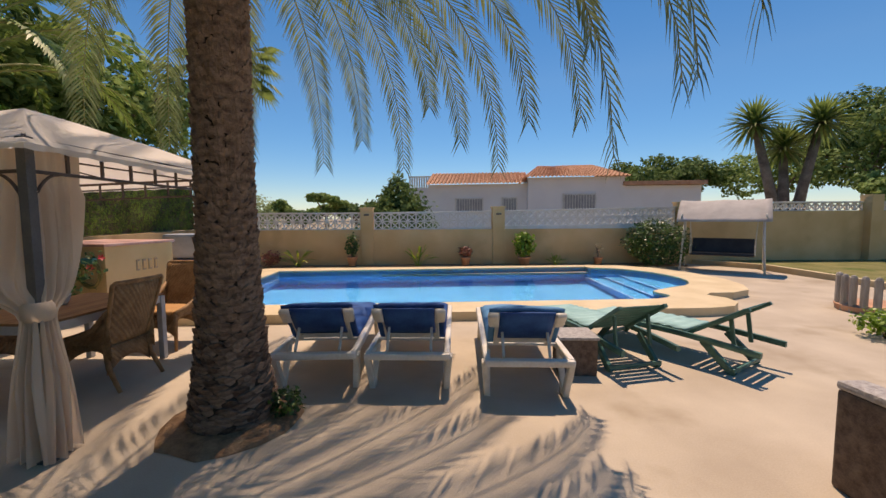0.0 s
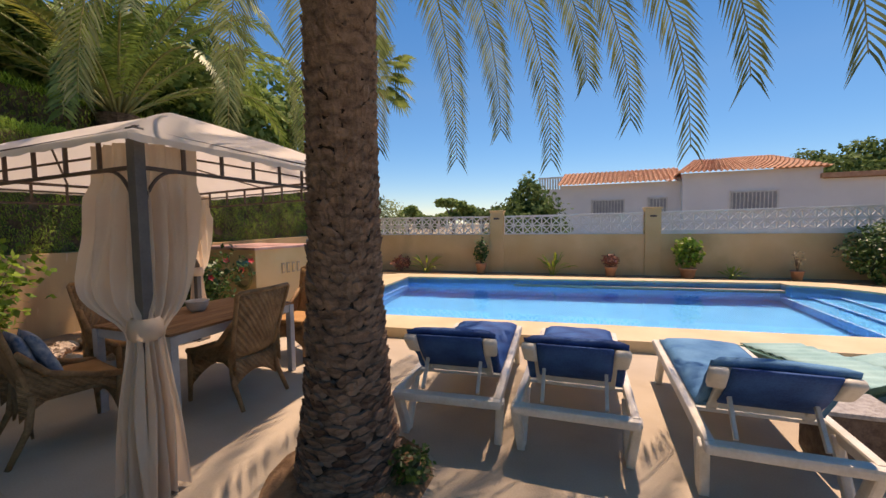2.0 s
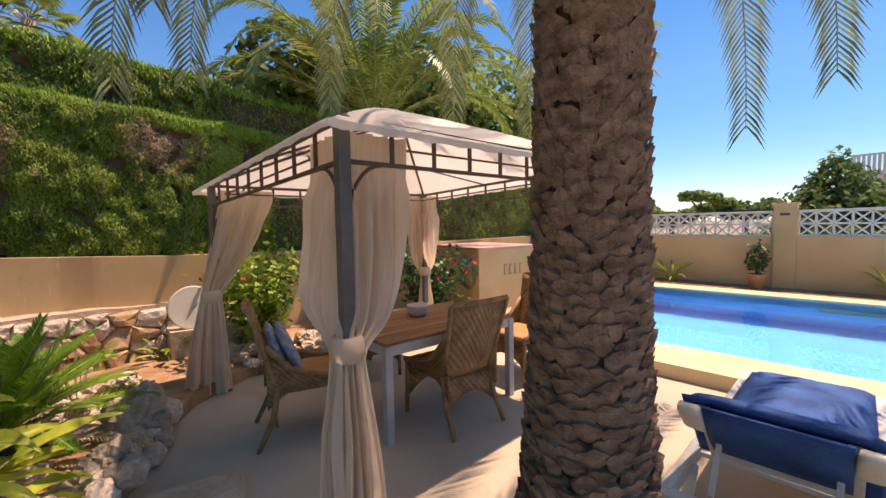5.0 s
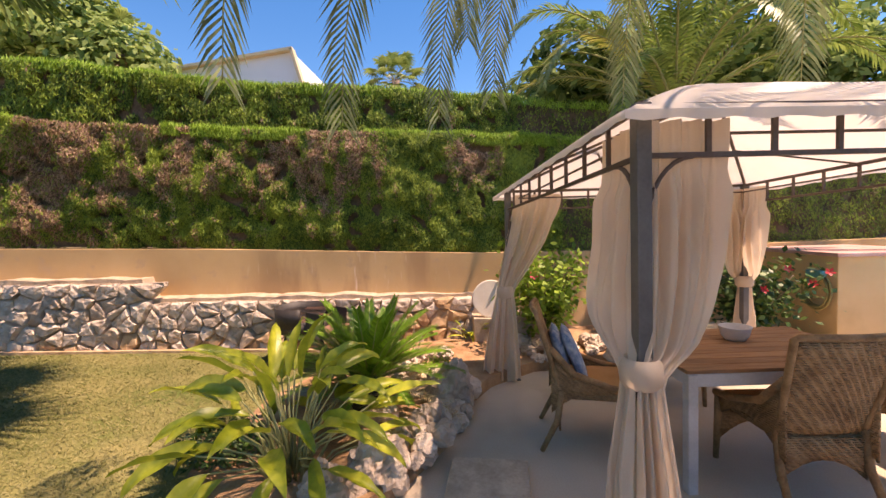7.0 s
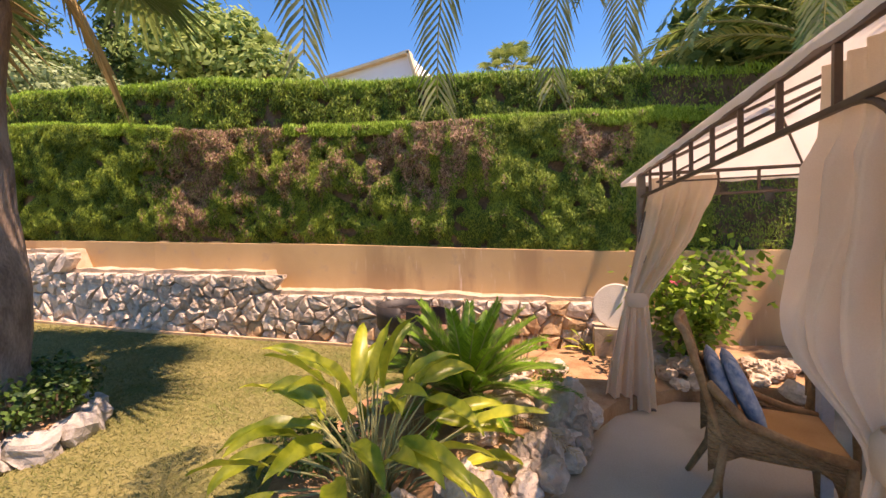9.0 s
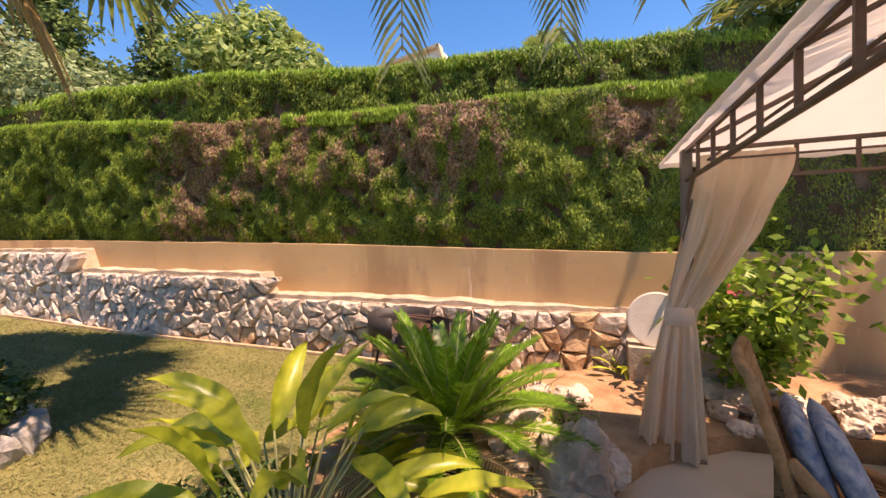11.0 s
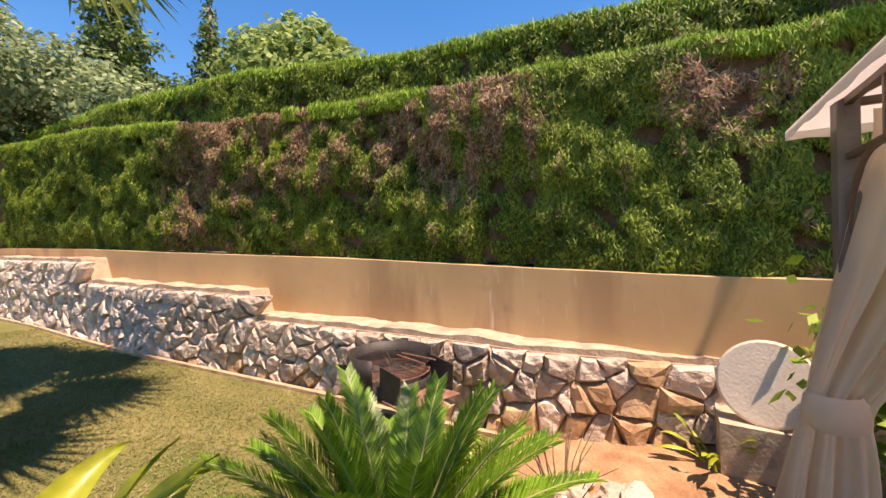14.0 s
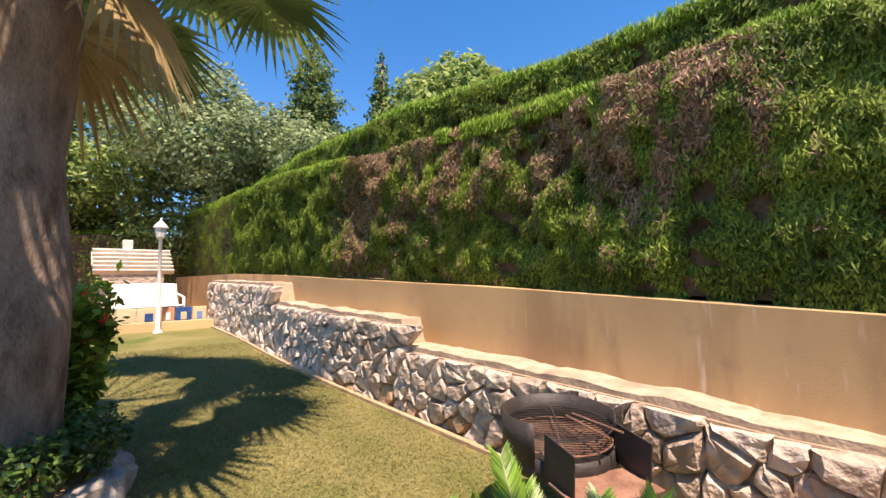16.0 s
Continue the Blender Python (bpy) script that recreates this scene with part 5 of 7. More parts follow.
stalked_plant((-3.18, 0.58, 0.11), 62, 4)
cy = thing("cycad", "sago cycad with stiff glossy green feather leaves", "plant", (-4.2, 0.82, 0.11))
bm = bmesh.new()
lathe(bm, [(0.16, 0), (0.17, 0.08), (0.13, 0.2), (0.05, 0.26), (0.0, 0.27)], 14)
part("trunk", bm, M["bark_dark"], cy)
r = random.Random(9)
for i in range(58):
    a = i * 2.4 + r.uniform(-0.1, 0.1)
    d = Vector((math.cos(a), math.sin(a), 0))
    e = radians(22 + 58 * (i / 57) ** 0.8)
    ln = r.uniform(0.74, 0.88)
    o = Vector((0, 0, 0.2))
    u = d * math.sin(e) + Vector((0, 0, math.cos(e)))
    v = Vector((0, 0, -0.16 * math.sin(e) * ln))
    p = [o, o + u * ln * 0.33 + Vector((0, 0, 0.05 * ln)), o + u * ln * 0.68 + Vector((0, 0, 0.05 * ln)), o + u * ln + v]
    pinnate(cy, p, 120, 0.13, 0.0065, M["cycad"], r, sag=-0.1, taper=0.55, start=0.14, rad=0.008, angle=1.0)
for i in range(7):
    a = i * 0.9 + 0.3
    d = Vector((math.cos(a), math.sin(a), 0))
    o = Vector((0, 0, 0.1))
    pinnate(cy, [o, o + d * 0.3 + Vector((0, 0, 0.12)), o + d * 0.6 + Vector((0, 0, 0.06)), o + d * 0.85 + Vector((0, 0, -0.07))], 36, 0.14, 0.009, M["straw"], r, sag=0.1, taper=0.6, start=0.16, rad=0.007, stalk="straw", angle=0.5)


def hibiscus(at, height, spread, seed, blooms, label, mat):
    ob = thing("hibiscus_shrub", label, "shrub", at)
    r = random.Random(seed)
    tips, nrm = [], []
    for k in range(9):
        a = math.tau * k / 9 + r.uniform(-0.3, 0.3)
        d = Vector((math.cos(a), math.sin(a), 0))
        p = [Vector((0, 0, -0.03)), Vector((0, 0, height * 0.3)) + d * spread * 0.2, Vector((0, 0, height * r.uniform(0.5, 0.7))) + d * spread * 0.5, Vector((0, 0, height * r.uniform(0.72, 1.0))) + d * spread * r.uniform(0.5, 0.95)]
        bm = bmesh.new()
        tube(bm, [bez(p, t / 8) for t in range(9)], [0.018 * (1 - 0.75 * t / 8) for t in range(9)], 6)
        part("branch", bm, M["wood"], ob, smooth=True)
        for _ in range(210):
            t = r.uniform(0.3, 1.02)
            q = bez(p, t) + Vector((r.gauss(0, 1), r.gauss(0, 1), r.gauss(0, 1))) * (0.05 + 0.075 * t) * spread / 0.45
            tips.append(tuple(q))
            nrm.append((q.x * 0.6, q.y * 0.6, 0.7))
    tagged(leaves("leaves", tips, np.array(nrm) / 0.9, 0.095, 0.06, mat, ob), kind="stuff")
    for (x, y, z) in blooms:
        bm = bmesh.new()
        for k in range(5):
            a = math.tau * k / 5
            v = [bm.verts.new((x + q * math.cos(a + s), y + q * math.sin(a + s), z + h)) for q, s, h in ((0, 0, 0), (0.035, -0.5, 0.015), (0.062, 0, 0.03), (0.035, 0.5, 0.015))]
            bm.faces.new(v)
        bmesh.ops.rotate(bm, cent=(x, y, z), matrix=Euler((0, radians(60), radians(r.uniform(-40, 40)))).to_matrix(), verts=bm.verts)
        part("flower", bm, M["pink"] if len(blooms) < 3 else M["red"], ob, "open flower")
    return ob


hibiscus((-5.85, 2.62, 0.11), 1.2, 0.55, 3, [(0.4, -0.2, 0.92)], "bushy hibiscus with bright leaves and a pink flower", M["leaf"])
hibiscus((-6.3, 5.3, 0.0), 1.15, 0.6, 8, [(0.45, -0.1, 0.75), (0.4, 0.5, 0.8), (0.35, 0.25, 0.98), (0.5, 0.6, 0.95)], "dark hibiscus shrub with red flowers by the pump house", M["leaf_dark"])
bt = thing("dry_shrub", "leggy half-dead shrub with bare brown stems", "shrub", (-5.25, 1.05, 0.1))
bm = bmesh.new()
r = random.Random(2)
for k in range(22):
    a, l = r.uniform(0, math.tau), r.uniform(0.2, 0.5)
    tube(bm, [(0.05 * math.cos(a), 0.05 * math.sin(a), 0), (0.12 * math.cos(a), 0.12 * math.sin(a), l * 0.6), (r.uniform(0.15, 0.3) * math.cos(a), r.uniform(0.15, 0.3) * math.sin(a), l)], [0.006, 0.004, 0.002], 4)
tagged(part("stem_mass", bm, M["wood"], bt), kind="stuff")
small_leaf_clump("ground_cover", "low mat of small bright green leaves", "plant", (-5.2, 0.35, 0.1), 0.34, 1500, 0.035, 0.02, M["leaf"], 0.2)
small_leaf_clump("ground_cover", "wispy grey-green herb in the bed", "plant", (-4.85, 1.4, 0.1), 0.2, 420, 0.05, 0.012, M["leaf"], 0.22)
small_leaf_clump("ground_cover", "low green tuft beside the lawn", "plant", (-3.35, 0.05, 0.1), 0.3, 900, 0.05, 0.02, M["leaf_dark"], 0.24)
strap_plant((-6.15, 1.75, 0.11), 16, 0.42, 0.024, 14)
disc = thing("stone_disc", "round cream stone slab leaning on the wall", "slab", (-6.16, 1.98, 0.42), 0)
bm = bmesh.new()
lathe(bm, [(0.0, -0.02), (0.235, -0.02), (0.25, -0.01), (0.25, 0.01), (0.235, 0.02), (0.0, 0.02)], 36)
bmesh.ops.transform(bm, matrix=Matrix.Translation((0, 0, 0.24)) @ pose(0, 0, 0, 0, 78, -8), verts=bm.verts)
part("body", bm, material("cream_stone", (0.66, 0.58, 0.47), (0.8, 0.72, 0.6), 3, 0.85, 0.3, 60), disc)
ped = structure("ledge", prism(bmesh.new(), [(-6.62, 1.7), (-6.05, 1.75), (-6.05, 2.5), (-6.72, 2.5)], 0.0, 0.42), M["cap"], "low cement ledge at the end of the stone wall", "ledge")

# ---- barbecue ----
M["black_steel"] = material("sooty_black_steel", (0.018, 0.016, 0.015), (0.055, 0.045, 0.04), 7, 0.6, 0.3, 60, spec=0.5)
M["rust"] = material("rusty_steel", (0.15, 0.07, 0.045), (0.34, 0.19, 0.13), 8, 0.75, 0.4, 60)
bq = thing("barbecue", "round black charcoal barbecue with wind shield and rusty grill", "barbecue", (-5.38, -0.24, lawn_z(-0.24)), 48)
bm = bmesh.new()
lathe(bm, [(0.0, 0.36), (0.27, 0.38), (0.3, 0.42), (0.3, 0.5), (0.285, 0.5), (0.285, 0.425), (0.0, 0.39)], 36)
part("bowl", bm, M["black_steel"], bq, smooth=True)
bm = bmesh.new()
panel(bm, [[Vector((0.305 * math.cos(a), 0.305 * math.sin(a), z)) for a in np.linspace(radians(80), radians(330), 30)] for z in (0.46, 0.67)], 0.006)
part("wind_shield", bm, M["black_steel"], bq, smooth=True)
for sy in (70, -20):
    bm = bmesh.new()
    q = Vector((0.3 * math.cos(radians(sy)), 0.3 * math.sin(radians(sy)), 0.44))
    e = Vector((math.cos(radians(25)), math.sin(radians(25)), 0))
    bar(bm, q + Vector((0, 0, 0.1)), q + e * 0.24 + Vector((0, 0, 0.08)), 0.008, 0.2, 0.003)
    part("side_guard", bm, M["black_steel"], bq)
bm = bmesh.new()
box(bm, (0.24, 0.46, 0.012), pose(0.36, 0.16, 0.43, 0, 0, 25), 0.003)
part("shelf", bm, M["rust"], bq, "rusty front shelf")
for z, mat in ((0.53, M["rust"]), (0.6, M["black_steel"])):
    bm = bmesh.new()
    for k in range(-9, 10):
        x = k * 0.03
        h = math.sqrt(max(0, 0.285 ** 2 - x * x))
        tube(bm, [(x, -h, z), (x, h, z)], 0.0028, 4)
    tube(bm, [(0.287 * math.cos(a), 0.287 * math.sin(a), z) for a in np.linspace(0, math.tau, 33)], 0.004, 5)
    tube(bm, [(-0.285, 0, z), (0.285, 0, z)], 0.004, 5)
    part("grill", bm, mat, bq, "wire grill")
bm = bmesh.new()
tube(bm, [(-0.1, 0.1, 0.615), (0.25, 0.28, 0.64)], 0.006, 5)
tube(bm, [(-0.06, 0.06, 0.615), (0.3, 0.2, 0.63)], 0.006, 5)
part("tongs", bm, M["rust"], bq, "rusty tongs")
for a in (30, 150, 270):
    bm = bmesh.new()
    bar(bm, (0.2 * math.cos(radians(a)), 0.2 * math.sin(radians(a)), 0.4), (0.3 * math.cos(radians(a)), 0.3 * math.sin(radians(a)), 0.0), 0.025, 0.025, 0.004)
    part("leg", bm, M["black_steel"], bq)

# ---- fan palm by the lawn ----
M["fan"] = material("fan_palm_leaf", (0.08, 0.14, 0.03), (0.27, 0.35, 0.1), 3, 0.4, 0.1, 30, island=0.4, transl=0.42, spec=0.5)
M["fan_dry"] = material("dry_fan_leaf", (0.3, 0.2, 0.08), (0.5, 0.36, 0.17), 3, 0.7, 0, 30, island=0.4, transl=0.3)
M["fan_bark"] = material("fibrous_fan_palm_bark", (0.14, 0.1, 0.075), (0.33, 0.25, 0.2), 5, 0.95, 0.9, 40, stretch=(2.2, 2.2, 0.8))


def fan_leaf(parent, o, d, stalk, size, mat, r, blades=34):
    """One fan leaf: a bent stalk and a ring of folded blades."""
    end = o + d * stalk + Vector((0, 0, -0.18 * stalk))
    bm = bmesh.new()
    tube(bm, [o, o.lerp(end, 0.5) + Vector((0, 0, 0.08 * stalk)), end], [0.016, 0.012, 0.009], 6)
    stem = part("leaf_stalk", bm, M["rachis"], parent, smooth=True)
    ax = (end - o).normalized()
    side = ax.cross(Vector((0, 0, 1))).normalized()
    up = side.cross(ax)
    v, f = [], []
    for k in range(blades):
        a = -2.3 + 4.6 * k / (blades - 1)
        w = (ax * math.cos(a) + side * math.sin(a) + up * 0.12).normalized()
        s = (-ax * math.sin(a) + side * math.cos(a)).normalized()
        ln = size * (1 - 0.15 * abs(a) / 2.3) * r.uniform(0.92, 1.06)
        n0 = len(v)
        half = ln * 0.5 * 4.6 / blades * 0.62
        m_ = end + w * ln * 0.5 - Vector((0, 0, 0.03 * ln))
        t_ = end + w * ln * 0.93 - Vector((0, 0, ln * r.uniform(0.2, 0.42)))
        v += [end, m_ - s * half + up * half * 0.5, m_ - up * half * 0.2, m_ + s * half + up * half * 0.5, t_]
        f += [(n0, n0 + 1, n0 + 2), (n0, n0 + 2, n0 + 3), (n0 + 1, n0 + 4, n0 + 2), (n0 + 2, n0 + 4, n0 + 3)]
    ob = raw("blade_fan", [tuple(q) for q in v], f, mat, stem)
    ob["kind"] = "stuff"
    return stem


def fan_palm(name, at, height, rad, n, stalk, size, seed, label, low=-0.55, dead=6, blades=34):
    tree = thing(name, label, "palm", at)
    r = random.Random(seed)
    bm = bmesh.new()
    pts = [Vector((0.03 * math.sin(i), 0.03 * math.cos(1.7 * i), height * i / 16 - 0.05)) for i in range(17)]
    tube(bm, pts, [rad * (1.25 - 0.3 * min(1, i / 5)) * (1 + 0.03 * (i % 2)) for i in range(17)], 20)
    part("trunk", bm, M["fan_bark"], tree, smooth=True)
    top = pts[-1]
    for k in range(n):
        a = k * 2.4
        e = 1.1 - (1.1 - low) * (k / n) + r.uniform(-0.1, 0.1)
        d = Vector((math.cos(a) * math.cos(e), math.sin(a) * math.cos(e), math.sin(e)))
        fan_leaf(tree, top + d * 0.1, d, stalk * r.uniform(0.85, 1.1), size, M["fan"], r, blades)
    for k in range(dead):
        a = k * 2.1 + 0.4
        d = Vector((math.cos(a) * 0.45, math.sin(a) * 0.45, -0.85)).normalized()
        fan_leaf(tree, top + d * 0.15, d, stalk * 0.6, size * 0.9, M["fan_dry"], r, blades)
    return tree


fan_palm("fan_palm", (-2.83, -2.18, lawn_z(-2.18)), 4.35, 0.22, 30, 1.5, 0.92, 6, "fan palm with a thick fibrous trunk beside the lawn", low=-0.32, dead=3)
M["weathered_white"] = material("weathered_whitewash", (0.28, 0.25, 0.22), (0.5, 0.47, 0.43), 6, 0.9, 0.7, 50)
pl = thing("planter_edging", "low worn whitewashed stone ring planted with flowers round the fan palm", "planter", (-2.86, -2.1, lawn_z(-2.1) - 0.05))
r = random.Random(17)
for k in range(13):
    a = math.tau * k / 13
    bm = bmesh.new()
    box(bm, (0.17, 0.23, 0.2), Matrix.Translation((0.47 * math.cos(a), 0.47 * math.sin(a), 0.1)) @ pose(0, 0, 0, r.uniform(-5, 5), r.uniform(-5, 5), math.degrees(a) + r.uniform(-8, 8)), 0.05)
    bmesh.ops.subdivide_edges(bm, edges=bm.edges[:], cuts=1, use_grid_fill=True)
    for v in bm.verts:
        v.co += Vector((noise.noise(v.co * 9), noise.noise(v.co * 9 + Vector((4, 0, 0))), noise.noise(v.co * 9 + Vector((0, 4, 0))))) * 0.055
    part("block", bm, M["weathered_white"], pl)
bm = bmesh.new()
lathe(bm, [(0.44, 0.0), (0.43, 0.18), (0.2, 0.21), (0.0, 0.21)], 20)
part("soil", bm, M["soil"], pl)
for k in range(6):
    a = 1.2 + k * 0.75
    small_leaf_clump("bedding_plant", "low leafy bedding plant with small flowers", "plant", (-2.86 + 0.36 * math.cos(a), -2.1 + 0.36 * math.sin(a), lawn_z(-2.1) + 0.12), 0.2, 420, 0.05, 0.03, M["leaf_dark"], 0.36, group="bedding plants round the fan palm")
hb = hibiscus((-3.02, -2.72, lawn_z(-2.7)), 1.25, 0.24, 31, [(-0.1, 0.3, 1.2), (-0.2, 0.2, 1.0), (-0.1, 0.1, 0.85)], "tall glossy-leaved shrub with red blooms behind the fan palm", M["leaf"])

# ---- far wall: pillars, pierced screens, pots ----
def on_wall(x, off=0.0):
    t = (x - FA.x) / FD.x
    p = FA + FD * t - FN * off
    return p


def screen_block():
    bm = bmesh.new()
    s, d = 0.26, 0.07
    for a, b in (((-1, -1), (1, -1)), ((-1, 1), (1, 1)), ((-1, -1), (-1, 1)), ((1, -1), (1, 1))):
        bar(bm, (a[0] * 0.122, 0, a[1] * 0.122), (b[0] * 0.122, 0, b[1] * 0.122), 0.02 if a[0] == b[0] else d, d if a[0] == b[0] else 0.02, up=(0, 1, 0) if a[0] == b[0] else (0, 0, 1))
    for k in range(1, 8, 2):
        a = math.tau * k / 8
        bar(bm, (0.0, 0, 0.0), (0.115 * math.cos(a) * (1.3 if k % 2 else 1), 0, 0.115 * math.sin(a) * (1.3 if k % 2 else 1)), 0.03, d * 0.8, up=(0, 1, 0))
    me = bpy.data.meshes.new("screen_block")
    bm.to_mesh(me)
    bm.free()
    me.materials.append(M["white"])
    return me


BLOCK = screen_block()
ang = math.degrees(math.atan2(FD.y, FD.x))
PIL = [-7.9, -3.65, 0.6, 6.65]
for x in PIL:
    p = on_wall(x, -0.1)
    zt = 1.86 + 0.02 * max(0, x)
    pil = thing("wall_pillar", "square ochre rendered pillar of the garden wall", "pillar", (p.x, p.y, 0), ang, "pillars of the garden wall")
    bm = bmesh.new()
    box(bm, (0.4, 0.32, zt), pose(0, 0, zt / 2), 0.01)
    part("shaft", bm, M["ochre"], pil)
    bm = bmesh.new()
    box(bm, (0.46, 0.38, 0.05), pose(0, 0, zt + 0.02), 0.012)
    part("cap", bm, M["ochre"], pil)
    bm = bmesh.new()
    box(bm, (0.17, 0.03, 0.055), pose(0, -0.16, zt - 0.2), 0.008)
    part("wall_light", bm, M["bronze"], pil, "small dark wall light")
for x0, x1 in zip([-9.2] + PIL, PIL + [None]):
    if x1 is None:
        break
    a, b = x0 + 0.22, x1 - 0.22
    lift = lambda x: 0.017 * max(0, x + 2)
    sc = thing("pierced_screen", "white pierced concrete block screen on the garden wall", "screen", (0, 0, 0), 0, "screens on the garden wall")
    n = int((b - a) * 1.0 / FD.x / 0.265)
    for i in range(n):
        x = a + (b - a) * (i + 0.5) / n
        p = on_wall(x, -0.1)
        for row in range(2):
            ob = new("screen_block", BLOCK)
            ob.parent = sc
            ob.matrix_basis = pose(p.x, p.y, 1.315 + lift(x) + 0.262 * row, 0, 0, ang) @ Matrix.Diagonal(((b - a) / FD.x / n / 0.262, 1, 1, 1))
    p, q = on_wall(a, -0.1), on_wall(b, -0.1)
    bm = bmesh.new()
    bar(bm, (p.x, p.y, 1.72 + lift(a)), (q.x, q.y, 1.72 + lift(b)), 0.14, 0.045, 0.006)
    bar(bm, (p.x, p.y, 1.172 + lift(a) / 2), (q.x, q.y, 1.172 + lift(b) / 2), 0.12, 0.03 + 2 * abs(lift(b) / 2), 0.004)
    part("rail", bm, M["white"], sc)
far_wall("wall_east", FB, Vector((14.5, 15.5)), 1.72, "ochre rendered wall beside the lawn")
p0, p1 = FB + Vector((0.3, 0.14)), Vector((14.3, 15.57))
sc = thing("pierced_screen", "low white pierced screen above the lawn wall", "screen", (0, 0, 0), 0, "screens on the garden wall")
d = (p1 - p0).normalized()
for i in range(int((p1 - p0).length / 0.265)):
    p = p0 + d * (0.265 * i + 0.15)
    ob = new("screen_block", BLOCK)
    ob.parent = sc
    ob.matrix_basis = pose(p.x, p.y, 1.86, 0, 0, math.degrees(math.atan2(d.y, d.x)))
bm = bmesh.new()
bar(bm, (p0.x, p0.y, 2.01), (p1.x, p1.y, 2.01), 0.14, 0.05, 0.006)
part("rail", bm, M["white"], sc)
for x, y in ((12.9, 15.25),):
    pil = thing("wall_pillar", "taller ochre rendered pillar at the lawn", "pillar", (x, y, 0), ang, "pillars of the garden wall")
    bm = bmesh.new()
    box(bm, (0.4, 0.4, 2.25), pose(0, 0, 1.125), 0.01)
    part("shaft", bm, M["ochre"], pil)
structure("planting_strip", prism(bmesh.new(), [tuple(on_wall(-9.2, 0.02)), tuple(on_wall(6.4, 0.02)), tuple(on_wall(6.4, 0.75)), tuple(on_wall(-9.2, 0.75))], -0.02, 0.035), M["soil"], "narrow soil strip along the far wall", "bed")


def pot(x, h, r0, label):
    p = on_wall(x, 0.45)
    ob = thing("plant_pot", label, "pot", (p.x, p.y, 0.035))
    bm = bmesh.new()
    lathe(bm, [(0.0, 0.0), (r0 * 0.7, 0.0), (r0 * 0.95, h * 0.85), (r0 * 1.06, h * 0.86), (r0 * 1.06, h), (r0 * 0.9, h), (r0 * 0.85, h * 0.85), (0, h * 0.84)], 20)
    part("body", bm, M["terracotta"], ob, smooth=True)
    return Vector((p.x, p.y, 0.035 + h * 0.84))


q = pot(-4.05, 0.32, 0.16, "tall terracotta pot with a leafy shrub")
small_leaf_clump("potted_shrub", "tall thin potted shrub with green leaves", "plant", q, 0.24, 420, 0.11, 0.05, M["leaf_dark"], 0.75)
q = pot(-0.5, 0.28, 0.16, "terracotta pot with a reddish plant")
M["red_leaf"] = material("bronze_red_leaf", (0.2, 0.06, 0.04), (0.4, 0.16, 0.1), 4, 0.5, 0, 30, island=0.5)
small_leaf_clump("potted_plant", "reddish bromeliad-like plant in a pot", "plant", q, 0.22, 240, 0.14, 0.04, M["red_leaf"], 0.36)
q = pot(1.35, 0.27, 0.2, "wide terracotta pot with a leaning green plant")
small_leaf_clump("potted_shrub", "broad-leaved potted plant leaning over", "plant", q, 0.34, 520, 0.14, 0.08, M["leaf"], 0.85)
q = pot(3.7, 0.25, 0.14, "small pale pot with a bare plant")
small_leaf_clump("potted_plant", "sparse brownish potted plant", "plant", q, 0.16, 90, 0.09, 0.03, M["straw"], 0.55)
for x, sd, ln in ((-2.0, 5, 0.75), (-5.75, 6, 0.8), (2.35, 7, 0.42)):
    p = on_wall(x, 0.4)
    s = strap_plant((p.x, p.y, 0.035), 20, ln, 0.03, sd)
    s["label"] = "tuft of green and cream striped leaves at the far wall"
p = on_wall(-6.6, 0.4)
small_leaf_clump("wall_shrub", "small dark reddish shrub at the far wall", "shrub", (p.x, p.y, 0.03), 0.3, 300, 0.1, 0.05, M["red_leaf"], 0.5)
p = on_wall(5.4, 0.75)
small_leaf_clump("wall_shrub", "large rounded flowering shrub at the wall corner", "shrub", (p.x, p.y, 0.0), 0.95, 4200, 0.1, 0.055, M["leaf_dark"], 1.5)

# pool: steps, waterline and pump house
for k in range(3):
    bm = bmesh.new()
    pts = [pool_xy(u, v) for u, v in [(8.25 + 0.42 * k, 1.35 + 0.22 * k), (9.55, 2.25 + 0.1 * k), (9.85, 3.0), (9.75, 4.0), (9.3 + 0.02 * k, 4.72), (8.45 + 0.42 * k, 5.04)]]
    prism(bm, pts, -1.3, -0.62 + 0.22 * k)
    structure("pool_step", bm, M["pool"], "blue tiled step in the round end of the pool", "step")
    bm = bmesh.new()
    a, b = pts[0], pts[-1]
    bar(bm, (a[0], a[1], -0.615 + 0.22 * k), (b[0], b[1], -0.615 + 0.22 * k), 0.05, 0.012)
    structure("pool_step_edge", bm, M["pool_line"], "pale tile edge of a pool step", "step")
for a, b in (((0.0, 5.05), (8.5, 5.05)), ((0.01, 0.72), (0.01, 5.05))):
    bm = bmesh.new()
    p, q = pool_xy(*a), pool_xy(*b)
    bar(bm, (p[0], p[1], -0.3), (q[0], q[1], -0.3), 0.02, 0.03)
    structure("pool_band", bm, M["pool_line"], "pale tile line along the pool wall", "pool")
ph = thing("pump_house", "low ochre rendered box with a pinkish tiled top", "pump house", (-6.9, 7.0, 0), -1)
bm = bmesh.new()
box(bm, (1.6, 1.44, 1.1), pose(0, 0, 0.55), 0.012)
part("body", bm, M["ochre"], ph)
bm = bmesh.new()
box(bm, (1.66, 1.5, 0.05), pose(0, 0, 1.125), 0.012)
part("top", bm, material("pink_tile_top", (0.5, 0.25, 0.2), (0.66, 0.42, 0.36), 5, 0.7, 0.2, 60), ph, "pinkish tiled top")
